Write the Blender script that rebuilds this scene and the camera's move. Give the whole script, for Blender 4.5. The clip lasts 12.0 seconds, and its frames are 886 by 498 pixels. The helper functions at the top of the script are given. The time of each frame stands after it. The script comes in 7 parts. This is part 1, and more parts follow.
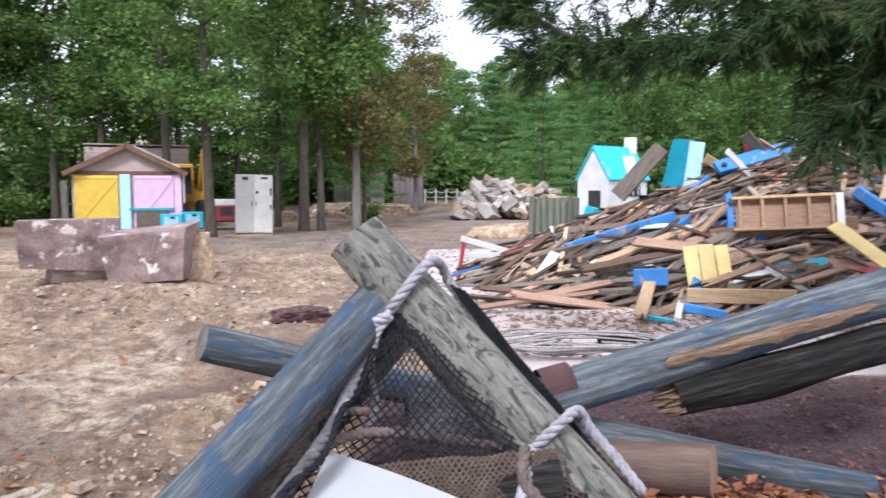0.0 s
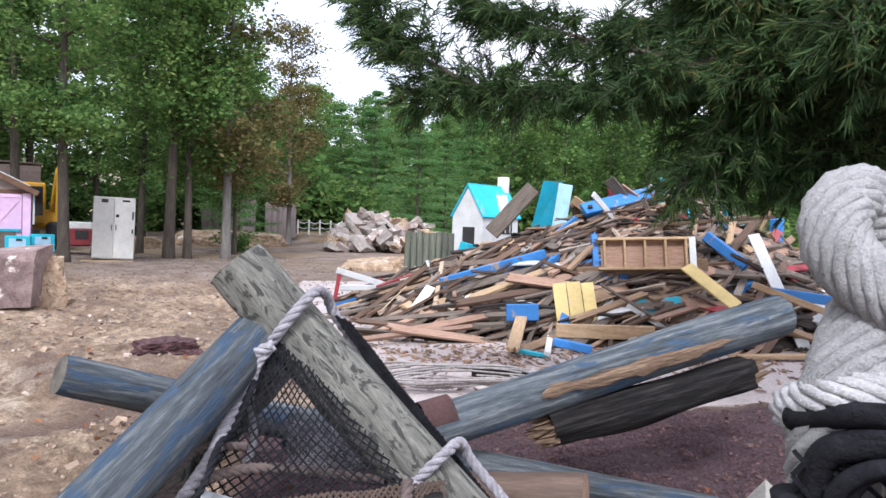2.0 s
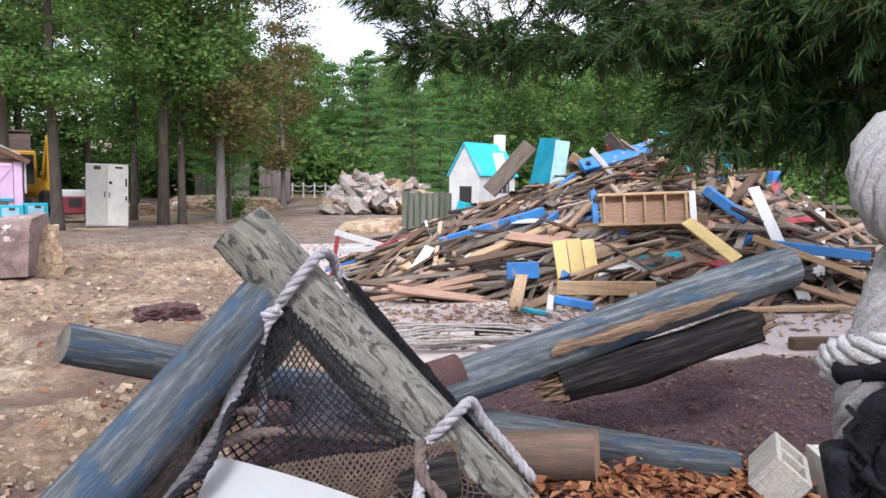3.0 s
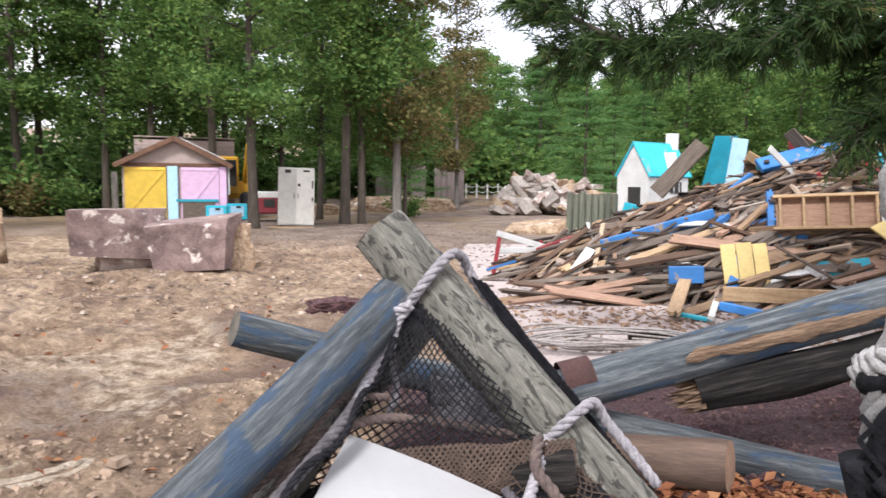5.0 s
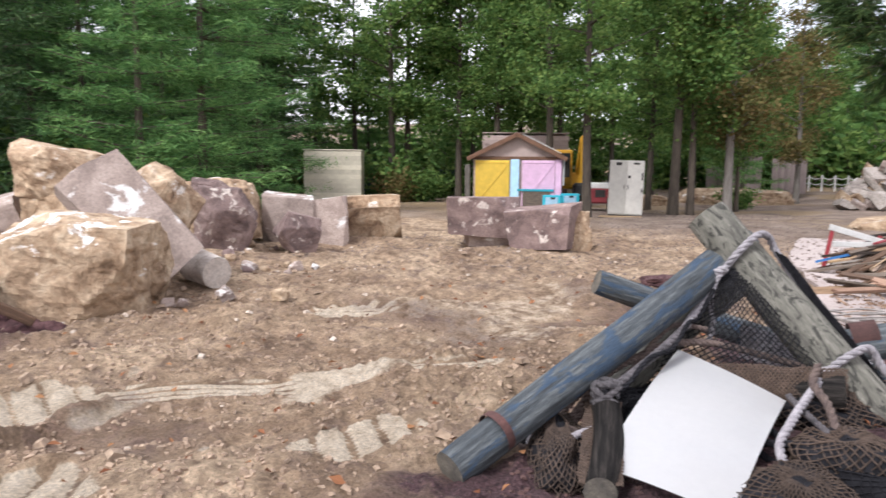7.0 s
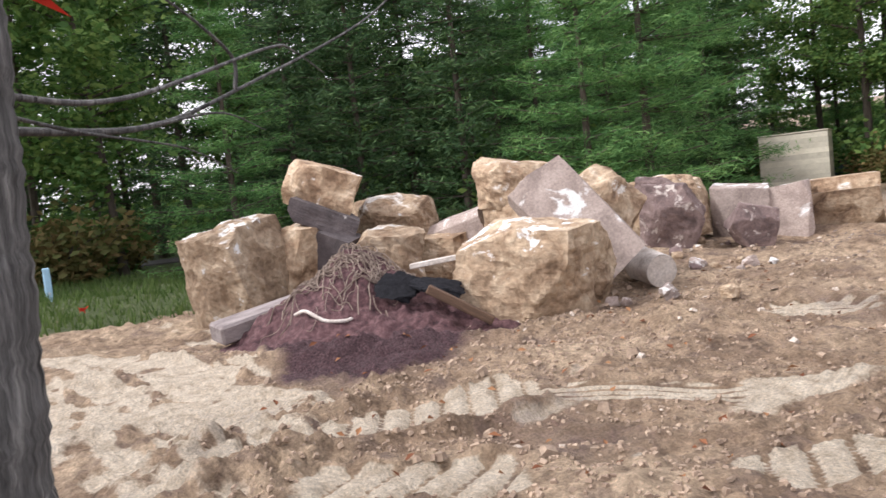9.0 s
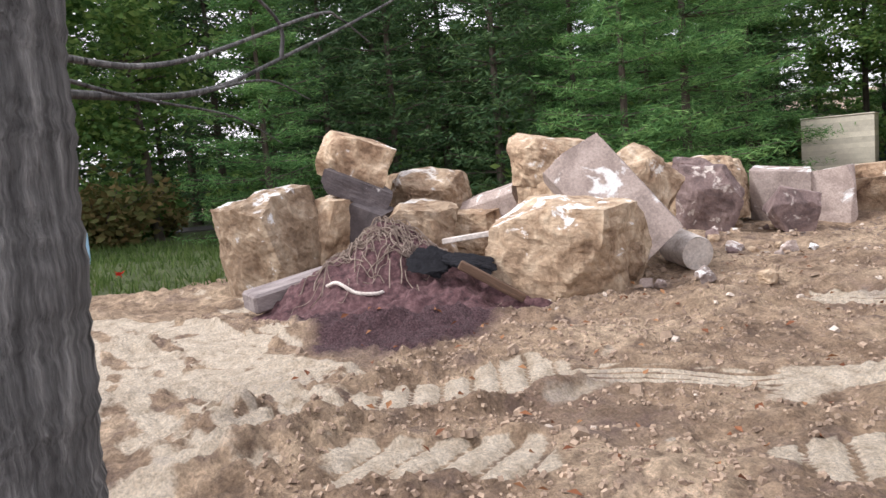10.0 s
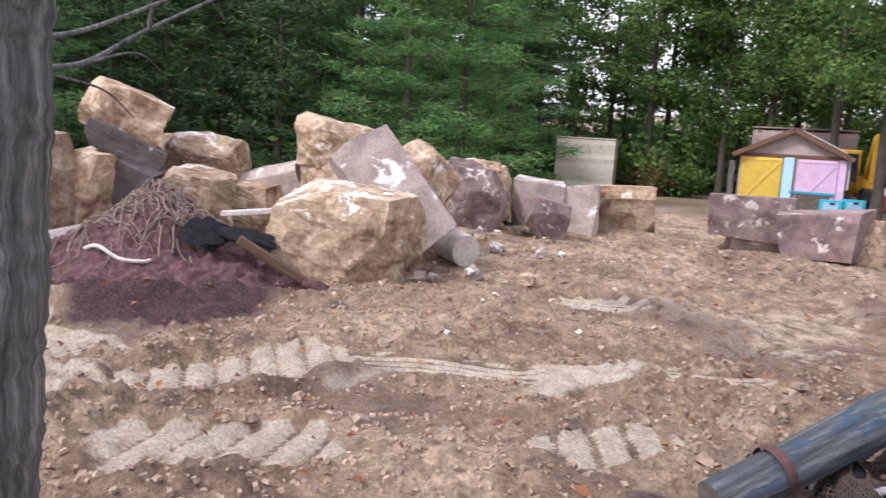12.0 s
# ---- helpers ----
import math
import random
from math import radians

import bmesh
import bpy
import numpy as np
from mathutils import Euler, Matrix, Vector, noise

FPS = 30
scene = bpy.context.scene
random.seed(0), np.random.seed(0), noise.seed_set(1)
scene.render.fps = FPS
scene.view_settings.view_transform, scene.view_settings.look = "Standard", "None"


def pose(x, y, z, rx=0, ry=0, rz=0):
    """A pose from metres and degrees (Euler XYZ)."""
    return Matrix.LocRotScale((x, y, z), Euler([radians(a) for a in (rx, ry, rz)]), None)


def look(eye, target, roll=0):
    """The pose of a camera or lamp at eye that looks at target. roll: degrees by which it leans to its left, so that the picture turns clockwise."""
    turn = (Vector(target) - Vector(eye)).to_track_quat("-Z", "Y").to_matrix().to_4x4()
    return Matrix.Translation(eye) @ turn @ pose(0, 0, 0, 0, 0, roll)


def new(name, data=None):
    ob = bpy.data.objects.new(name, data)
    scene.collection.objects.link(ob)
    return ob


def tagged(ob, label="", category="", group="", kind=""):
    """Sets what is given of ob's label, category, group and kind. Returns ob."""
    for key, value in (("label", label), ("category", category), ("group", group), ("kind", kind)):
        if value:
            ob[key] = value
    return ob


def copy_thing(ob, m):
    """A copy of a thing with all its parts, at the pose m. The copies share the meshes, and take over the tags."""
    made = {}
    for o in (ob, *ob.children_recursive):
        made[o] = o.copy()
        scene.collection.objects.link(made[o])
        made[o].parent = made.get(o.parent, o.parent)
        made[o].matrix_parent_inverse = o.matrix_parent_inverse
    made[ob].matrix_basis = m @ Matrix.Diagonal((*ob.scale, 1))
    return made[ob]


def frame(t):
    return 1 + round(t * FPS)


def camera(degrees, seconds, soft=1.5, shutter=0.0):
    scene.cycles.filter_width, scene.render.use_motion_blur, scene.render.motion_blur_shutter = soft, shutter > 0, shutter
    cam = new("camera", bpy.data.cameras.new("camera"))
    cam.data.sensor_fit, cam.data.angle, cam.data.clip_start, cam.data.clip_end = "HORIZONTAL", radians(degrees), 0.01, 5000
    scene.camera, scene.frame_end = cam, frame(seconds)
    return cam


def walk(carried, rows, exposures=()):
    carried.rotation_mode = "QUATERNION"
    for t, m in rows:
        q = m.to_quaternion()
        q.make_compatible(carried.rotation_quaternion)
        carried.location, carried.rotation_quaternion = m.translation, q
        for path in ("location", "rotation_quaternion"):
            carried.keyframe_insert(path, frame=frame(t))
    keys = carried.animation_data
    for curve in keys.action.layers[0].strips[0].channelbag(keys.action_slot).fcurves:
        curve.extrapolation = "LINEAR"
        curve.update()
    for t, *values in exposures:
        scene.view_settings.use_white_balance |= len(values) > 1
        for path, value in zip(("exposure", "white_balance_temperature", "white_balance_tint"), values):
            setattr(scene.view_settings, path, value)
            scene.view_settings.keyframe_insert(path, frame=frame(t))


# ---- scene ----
cam = camera(62.57, 12.0, soft=1.5, shutter=0.3)
ROWS = [
    (0.0, -0.224, 1.174, 1.598, -4.62, -4.88, 0.05),
    (0.5, -0.196, 1.062, 1.629, -11.62, -4.00, -0.17),
    (1.0, -0.240, 1.062, 1.623, -15.76, -2.69, -0.99),
    (1.5, -0.277, 1.160, 1.594, -16.12, -1.70, -1.44),
    (2.0, -0.294, 1.180, 1.587, -14.53, -2.07, -2.13),
    (2.5, -0.308, 1.233, 1.572, -14.17, -4.57, -0.82),
    (2.7, -0.330, 1.243, 1.577, -14.99, -5.04, -0.87),
    (4.3, -0.292, 1.286, 1.557, -13.59, -5.21, -2.01),
    (4.5, -0.264, 1.214, 1.573, -10.44, -4.84, -1.98),
    (5.0, -0.133, 1.081, 1.596, -1.29, -5.31, -0.56),
    (5.5, -0.216, 0.369, 1.648, 1.84, -4.37, 1.14),
    (6.0, -0.083, -0.646, 1.643, 11.47, -4.60, -1.09),
    (6.5, -0.052, -0.773, 1.639, 18.79, -5.53, -2.12),
    (7.0, 0.001, -0.759, 1.669, 23.73, -6.34, -0.57),
    (7.5, -0.014, -0.641, 1.670, 34.60, -5.23, 0.30),
    (7.7, 0.025, -0.534, 1.641, 38.85, -4.69, 1.26),
    (9.3, -0.171, -0.333, 1.529, 59.63, -4.94, 6.27),
    (9.5, -0.182, -0.344, 1.530, 59.72, -5.64, 5.85),
    (10.0, -0.191, -0.343, 1.534, 60.62, -6.07, 4.72),
    (10.5, -0.200, -0.342, 1.533, 57.10, -5.54, 4.83),
    (11.0, -0.221, -0.390, 1.543, 51.87, -6.68, 2.54),
    (11.5, -0.268, -0.477, 1.575, 48.37, -7.55, -1.85),
    (12.0, -0.275, -0.537, 1.607, 43.04, -7.90, -3.58),
]
walk(cam, [(t, pose(x, y, z, 90 + pitch, roll, yaw)) for t, x, y, z, yaw, pitch, roll in ROWS], [(0.0, 1.08, 5650, 11.0), (1.0, 0.97, 5600, 11.0), (2.7, 0.97, 5800, 11.0), (5.0, 1.02, 6150, 11.0), (5.5, 0.97, 6150, 11.0), (7.0, 0.86, 6120, 11.0), (9.5, 0.83, 6150, 11.0), (10.5, 0.81, 6050, 12.0), (12.0, 0.79, 5900, 16.0)])

# ---- sky, sun ----
SUN_EL, SUN_AZ = 48.0, 200.0
world = bpy.data.worlds.new("sky")
scene.world = world
world.use_nodes = True
wn = world.node_tree
sky = wn.nodes.new("ShaderNodeTexSky")
sky.sky_type = "NISHITA"
sky.sun_disc = False
sky.sun_elevation, sky.sun_rotation = radians(SUN_EL), radians(SUN_AZ)
sky.air_density, sky.dust_density, sky.ozone_density = 1.0, 3.0, 1.0
cloud = wn.nodes.new("ShaderNodeMix")
cloud.data_type = "RGBA"
cover = wn.nodes.new("ShaderNodeTexNoise")
cover.inputs["Scale"].default_value, cover.inputs["Detail"].default_value = 2.2, 6
thick = wn.nodes.new("ShaderNodeMapRange")
thick.inputs[1].default_value, thick.inputs[2].default_value, thick.inputs[3].default_value, thick.inputs[4].default_value = 0.35, 0.6, 0.55, 0.95
wn.links.new(cover.outputs["Fac"], thick.inputs[0])
wn.links.new(thick.outputs[0], cloud.inputs[0])
wn.links.new(sky.outputs[0], cloud.inputs[6])
cloud.inputs[7].default_value = (7.0, 6.55, 6.6, 1)
wn.links.new(cloud.outputs[2], wn.nodes["Background"].inputs[0])
wn.nodes["Background"].inputs[1].default_value = 0.15
sun_data = bpy.data.lights.new("sun", "SUN")
sun_data.energy, sun_data.angle, sun_data.color = 1.9, radians(12), (1.0, 0.96, 0.91)
sun = new("sun", sun_data)
a = radians(SUN_AZ)
sun.matrix_world = look((0, 0, 30), (-30 * math.sin(a) * 0.9, -30 * math.cos(a) * 0.9, 30 - 27 * math.tan(radians(SUN_EL))))

# ---- materials ----


def ramp_of(nt, stops):
    n = nt.nodes.new("ShaderNodeValToRGB")
    r = n.color_ramp
    while len(r.elements) < len(stops):
        r.elements.new(0.5)
    for e, (p, c) in zip(r.elements, stops):
        e.position, e.color = p, (*c, 1)
    return n


def noise_of(nt, vec, scale, detail=6, rough=0.6, dist=0.0):
    n = nt.nodes.new("ShaderNodeTexNoise")
    n.inputs["Scale"].default_value, n.inputs["Detail"].default_value = scale, detail
    n.inputs["Roughness"].default_value, n.inputs["Distortion"].default_value = rough, dist
    nt.links.new(vec, n.inputs["Vector"])
    return n.outputs["Fac"]


def maths(nt, op, a, b):
    n = nt.nodes.new("ShaderNodeMath")
    n.operation = op
    for i, v in enumerate((a, b)):
        if isinstance(v, (int, float)):
            n.inputs[i].default_value = v
        else:
            nt.links.new(v, n.inputs[i])
    return n.outputs[0]


def mixed(nt, fac, a, b, mode="MIX"):
    n = nt.nodes.new("ShaderNodeMix")
    n.data_type, n.blend_type = "RGBA", mode
    for sock, v in ((n.inputs[0], fac), (n.inputs[6], a), (n.inputs[7], b)):
        if isinstance(v, (int, float)):
            sock.default_value = v
        elif isinstance(v, tuple):
            sock.default_value = (*v, 1)
        else:
            nt.links.new(v, sock)
    return n.outputs[2]


def mat(name, cols, scale=3.0, rough=0.85, bump=0.4, bscale=40.0, stretch=(1, 1, 1), dist=0.0, patch=None, pscale=1.5, plevel=0.55, island=0.0, metal=0.0, grain=0.38, bdist=0.02, pstretch=(1, 1, 1), pdist=0.6, top=0.0):
    """Weathered surface: broad colour noise, fine grain, an optional second colour in patches, and relief."""
    m = bpy.data.materials.new(name)
    m.use_nodes = True
    nt = m.node_tree
    bsdf = nt.nodes["Principled BSDF"]
    tc, info, mp = nt.nodes.new("ShaderNodeTexCoord"), nt.nodes.new("ShaderNodeObjectInfo"), nt.nodes.new("ShaderNodeMapping")
    mp.inputs["Scale"].default_value = stretch
    off = nt.nodes.new("ShaderNodeVectorMath")
    off.operation = "SCALE"
    comb = nt.nodes.new("ShaderNodeCombineXYZ")
    for i in range(3):
        nt.links.new(info.outputs["Random"], comb.inputs[i])
    nt.links.new(comb.outputs[0], off.inputs[0])
    off.inputs[3].default_value = 31.0
    nt.links.new(tc.outputs["Object"], mp.inputs["Vector"])
    nt.links.new(off.outputs[0], mp.inputs["Location"])
    v = mp.outputs[0]
    broad = noise_of(nt, v, scale, 8, 0.62, dist)
    n = len(cols)
    rmp = ramp_of(nt, [(0.3 + 0.4 * i / max(1, n - 1), c) for i, c in enumerate(cols)])
    nt.links.new(broad, rmp.inputs[0])
    col = rmp.outputs[0]
    if patch:
        pm = nt.nodes.new("ShaderNodeMapping")
        pm.inputs["Scale"].default_value = pstretch
        nt.links.new(tc.outputs["Object"], pm.inputs["Vector"])
        nt.links.new(off.outputs[0], pm.inputs["Location"])
        pn = noise_of(nt, pm.outputs[0], pscale, 5, 0.62, pdist)
        if top:
            up = nt.nodes.new("ShaderNodeNewGeometry")
            sx = nt.nodes.new("ShaderNodeSeparateXYZ")
            nt.links.new(up.outputs["Normal"], sx.inputs[0])
            pn = maths(nt, "ADD", pn, maths(nt, "MULTIPLY", sx.outputs[2], top))
        pr = ramp_of(nt, [(plevel - 0.03, (0, 0, 0)), (plevel + 0.03, (1, 1, 1))])
        nt.links.new(pn, pr.inputs[0])
        col = mixed(nt, pr.outputs[0], col, patch)
    fine = noise_of(nt, v, bscale, 4, 0.7)
    gr = ramp_of(nt, [(0.25, (1 - grain,) * 3), (0.75, (1 + grain * 0.65,) * 3)])
    nt.links.new(fine, gr.inputs[0])
    col = mixed(nt, 1.0, col, gr.outputs[0], "MULTIPLY")
    hs = nt.nodes.new("ShaderNodeHueSaturation")
    src = info.outputs["Random"]
    if island:
        geo = nt.nodes.new("ShaderNodeNewGeometry")
        src = geo.outputs["Random Per Island"]
    nt.links.new(maths(nt, "ADD", maths(nt, "MULTIPLY", src, 0.4), 0.8), hs.inputs["Value"])
    nt.links.new(col, hs.inputs["Color"])
    nt.links.new(hs.outputs[0], bsdf.inputs["Base Color"])
    bsdf.inputs["Roughness"].default_value, bsdf.inputs["Metallic"].default_value = rough, metal
    bp = nt.nodes.new("ShaderNodeBump")
    bp.inputs["Strength"].default_value, bp.inputs["Distance"].default_value = bump, bdist
    nt.links.new(maths(nt, "ADD", maths(nt, "MULTIPLY", broad, 0.7), maths(nt, "MULTIPLY", fine, 0.4)), bp.inputs["Height"])
    nt.links.new(bp.outputs[0], bsdf.inputs["Normal"])
    return m


def leafy(name, stops, trans=0.35):
    """Leaves: each leaf its own tint, some light let through."""
    m = bpy.data.materials.new(name)
    m.use_nodes = True
    nt = m.node_tree
    geo, out = nt.nodes.new("ShaderNodeNewGeometry"), nt.nodes["Material Output"]
    rmp = ramp_of(nt, stops)
    tc = nt.nodes.new("ShaderNodeTexCoord")
    clump = noise_of(nt, tc.outputs["Object"], 0.55, 3, 0.5)
    mixv = maths(nt, "ADD", maths(nt, "MULTIPLY", geo.outputs["Random Per Island"], 0.55), maths(nt, "MULTIPLY", clump, 0.5))
    nt.links.new(mixv, rmp.inputs[0])
    bsdf, tr, mx = nt.nodes["Principled BSDF"], nt.nodes.new("ShaderNodeBsdfTranslucent"), nt.nodes.new("ShaderNodeMixShader")
    bsdf.inputs["Roughness"].default_value, bsdf.inputs["Specular IOR Level"].default_value = 0.7, 0.2
    nt.links.new(rmp.outputs[0], bsdf.inputs["Base Color"])
    nt.links.new(rmp.outputs[0], tr.inputs["Color"])
    mx.inputs[0].default_value = trans
    nt.links.new(bsdf.outputs[0], mx.inputs[1])
    nt.links.new(tr.outputs[0], mx.inputs[2])
    nt.links.new(mx.outputs[0], out.inputs["Surface"])
    return m


G = (3, 3, 0.35)
M_LOG_BLUE = mat("weathered_blue_log", [(0.018, 0.022, 0.026), (0.075, 0.088, 0.098), (0.20, 0.215, 0.22)], 9, 0.8, 1.0, 60, (3, 3, 0.22), 0.3, (0.042, 0.074, 0.122), 10.0, 0.565, grain=0.6, pstretch=(1, 1, 0.28), pdist=0.5)
M_LOG_GREY = mat("weathered_grey_log", [(0.07, 0.067, 0.058), (0.16, 0.155, 0.13), (0.26, 0.25, 0.215)], 7, 0.85, 1.0, 60, (3, 3, 0.35), 0.4, (0.045, 0.044, 0.038), 13.0, 0.555, grain=0.5, pstretch=(1, 1, 0.4), pdist=2.2)
M_LOG_DARK = mat("dark_split_log", [(0.005, 0.005, 0.005), (0.022, 0.020, 0.019), (0.06, 0.052, 0.047)], 8, 0.85, 1.0, 40, (4, 4, 0.25), 0.4, grain=0.6)
M_LOG_BROWN = mat("bare_brown_log", [(0.055, 0.034, 0.025), (0.125, 0.082, 0.058)], 3, 0.8, 0.5, 30, G)
M_SPLIT = mat("fresh_split_wood", [(0.05, 0.03, 0.02), (0.19, 0.118, 0.07), (0.36, 0.25, 0.16)], 11, 0.8, 1.0, 30, (4, 4, 0.3))
M_END = mat("log_end_grain", [(0.06, 0.055, 0.05), (0.17, 0.15, 0.12)], 9, 0.9, 0.8, 60)
M_END_BROWN = mat("sawn_log_end", [(0.17, 0.10, 0.06), (0.27, 0.17, 0.11)], 9, 0.9, 0.6, 60)
M_RUST = mat("rusty_band", [(0.045, 0.020, 0.018), (0.10, 0.045, 0.040)], 12, 0.85, 0.5, 60)
M_ROPE = mat("lilac_grey_rope", [(0.25, 0.235, 0.255), (0.48, 0.455, 0.48)], 20, 0.9, 0.8, 160)
M_ROPE_GREY = mat("dark_grey_rope", [(0.05, 0.046, 0.05), (0.17, 0.155, 0.165)], 20, 0.9, 0.8, 160)
M_ROPE_WHITE = mat("white_mooring_rope", [(0.40, 0.39, 0.38), (0.62, 0.61, 0.60)], 18, 0.95, 1.0, 230)
M_ROPE_BROWN = mat("brown_rope", [(0.09, 0.065, 0.06), (0.19, 0.14, 0.12)], 20, 0.9, 0.8, 160)
M_BLACK = mat("black_cord", [(0.008, 0.008, 0.010), (0.022, 0.022, 0.026)], 20, 0.75, 0.6, 120)
for m_ in (M_BLACK, M_LOG_DARK):
    m_.node_tree.nodes["Principled BSDF"].inputs["Specular IOR Level"].default_value = 0.12
M_NET_BROWN = mat("brown_net", [(0.045, 0.030, 0.022), (0.105, 0.072, 0.054)], 20, 0.9, 0.4, 100)
M_SHEET = mat("white_panel", [(0.82, 0.83, 0.84), (0.86, 0.86, 0.86)], 2, 0.4, 0.02, 20, grain=0.03)
M_CONC = mat("cinder_concrete", [(0.33, 0.31, 0.27), (0.50, 0.47, 0.41)], 6, 0.95, 0.7, 90)
M_SAND_ROCK = mat("sandy_footing_concrete", [(0.12, 0.072, 0.045), (0.29, 0.195, 0.122), (0.43, 0.32, 0.215), (0.57, 0.46, 0.34)], 3.2, 0.95, 1.0, 16, (1, 1, 1), 0.6, (0.70, 0.66, 0.61), 1.7, 0.66, bdist=0.07, top=0.07)
M_PALE_ROCK = mat("whitewashed_footing_concrete", [(0.14, 0.090, 0.055), (0.30, 0.21, 0.135), (0.42, 0.32, 0.22), (0.55, 0.45, 0.33)], 3.2, 0.95, 1.0, 16, (1, 1, 1), 0.6, (0.80, 0.78, 0.76), 3.4, 0.665, bdist=0.07, top=0.12)
M_GREY_ROCK = mat("smooth_grey_concrete", [(0.20, 0.155, 0.135), (0.35, 0.28, 0.245), (0.45, 0.37, 0.325)], 2.4, 0.9, 0.5, 30, (1, 1, 1), 0.6, (0.72, 0.70, 0.68), 2.1, 0.645, bdist=0.03, top=0.10)
M_PURPLE_ROCK = mat("mauve_stained_concrete", [(0.09, 0.062, 0.058), (0.20, 0.14, 0.13), (0.31, 0.23, 0.205)], 2.6, 0.9, 0.6, 30, (1, 1, 1), 0.8, (0.60, 0.53, 0.48), 3.2, 0.615, bdist=0.03)
# darker than the other concrete, with a few pale patches
M_DARK_SLAB = mat("dark_slab_concrete", [(0.05, 0.04, 0.042), (0.12, 0.10, 0.10)], 3, 0.85, 0.5, 40, (1, 1, 1), 0.4, (0.5, 0.47, 0.45), 2.2, 0.7)
M_BEAM = mat("grey_mauve_beam", [(0.17, 0.135, 0.13), (0.30, 0.255, 0.245), (0.40, 0.35, 0.335)], 4, 0.9, 0.6, 40, (0.5, 3, 3), 0.4)
M_PIER = mat("pale_pier_concrete", [(0.36, 0.31, 0.27), (0.56, 0.50, 0.45), (0.66, 0.61, 0.56)], 4, 0.9, 0.7, 30)
M_PAINT = mat("white_splashed_paint", [(0.66, 0.65, 0.63), (0.82, 0.81, 0.79)], 5, 0.7, 0.4, 40)
M_SOIL = mat("dark_mauve_soil", [(0.030, 0.013, 0.015), (0.095, 0.044, 0.047), (0.18, 0.10, 0.10)], 14, 0.95, 1.0, 60)
M_ROOT = mat("dry_roots", [(0.16, 0.115, 0.09), (0.42, 0.335, 0.27)], 10, 0.9, 0.5, 60)
M_BARK = mat("brown_bark", [(0.045, 0.036, 0.028), (0.11, 0.09, 0.07)], 5, 0.95, 1.0, 26, (2, 2, 0.4))
M_BARK_GREY = mat("grey_smooth_bark", [(0.055, 0.053, 0.050), (0.14, 0.136, 0.130), (0.34, 0.33, 0.31)], 8, 0.9, 1.0, 60, (3.2, 3.2, 0.4), 1.6, (0.022, 0.020, 0.019), 5.0, 0.63, grain=0.55, pstretch=(1.6, 1.6, 0.5), pdist=1.6)
M_BARK_PALE = mat("pale_grey_bark", [(0.14, 0.125, 0.11), (0.25, 0.23, 0.21)], 5, 0.95, 1.0, 26, (2, 2, 0.4))
M_POST = mat("grey_timber_post", [(0.06, 0.053, 0.045), (0.14, 0.128, 0.112), (0.23, 0.21, 0.185)], 6, 0.9, 0.9, 50, (3, 3, 0.25), 0.5, (0.035, 0.03, 0.026), 4.0, 0.62, grain=0.5, pstretch=(2, 2, 0.25))
M_LEAF = leafy("oak_leaves", [(0.15, (0.036, 0.088, 0.025)), (0.5, (0.108, 0.205, 0.054)), (0.85, (0.24, 0.335, 0.092))], 0.45)
M_LEAF_FAR = leafy("far_leaves", [(0.2, (0.05, 0.12, 0.035)), (0.5, (0.12, 0.23, 0.065)), (0.85, (0.24, 0.36, 0.11))], 0.4)
M_LEAF_RUST = leafy("turning_leaves", [(0.15, (0.06, 0.085, 0.025)), (0.5, (0.15, 0.14, 0.05)), (0.85, (0.24, 0.16, 0.07))])
M_PINE = leafy("pine_needles", [(0.15, (0.030, 0.095, 0.032)), (0.5, (0.105, 0.235, 0.072)), (0.85, (0.25, 0.42, 0.135))], 0.35)
M_PINE_DARK = leafy("dark_conifer_needles", [(0.15, (0.026, 0.058, 0.027)), (0.5, (0.060, 0.122, 0.048)), (0.85, (0.13, 0.21, 0.080))], 0.25)
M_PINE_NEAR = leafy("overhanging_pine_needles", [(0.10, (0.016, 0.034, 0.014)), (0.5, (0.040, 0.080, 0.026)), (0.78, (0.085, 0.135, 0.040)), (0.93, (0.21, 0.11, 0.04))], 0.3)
M_RED_LEAF = leafy("red_leaves", [(0.2, (0.30, 0.015, 0.012)), (0.8, (0.55, 0.04, 0.02))])
M_LITTER = leafy("fallen_leaves", [(0.2, (0.10, 0.035, 0.015)), (0.5, (0.22, 0.085, 0.04)), (0.85, (0.32, 0.17, 0.08))], 0.1)
M_GRASS = leafy("grass_blades", [(0.2, (0.04, 0.08, 0.015)), (0.8, (0.12, 0.17, 0.05))])


def paint(name, c, wear=(0.30, 0.24, 0.18), level=0.64):
    d = tuple(v * 0.78 for v in c)
    return mat(name, [d, c], 4, 0.6, 0.25, 40, (1, 1, 1), 0.2, wear, 3.0, level, grain=0.18)


M_BLUE = paint("blue_paint", (0.040, 0.19, 0.50))
M_TEAL = paint("turquoise_paint", (0.03, 0.42, 0.55))
M_SKYBLUE = paint("pale_blue_paint", (0.42, 0.66, 0.85), (0.55, 0.6, 0.65), 0.7)
M_YELLOW = paint("yellow_paint", (0.82, 0.56, 0.07), (0.6, 0.42, 0.12), 0.72)
M_YELLOW_PALE = paint("pale_yellow_paint", (0.62, 0.47, 0.18), (0.4, 0.28, 0.1), 0.68)
M_PINK = paint("pink_paint", (0.72, 0.48, 0.68), (0.7, 0.55, 0.66), 0.7)
M_LILAC = paint("lilac_paint", (0.36, 0.34, 0.72), (0.5, 0.42, 0.7), 0.7)
M_GABLE = paint("faded_pink_plaster", (0.52, 0.41, 0.38), (0.40, 0.32, 0.29), 0.6)
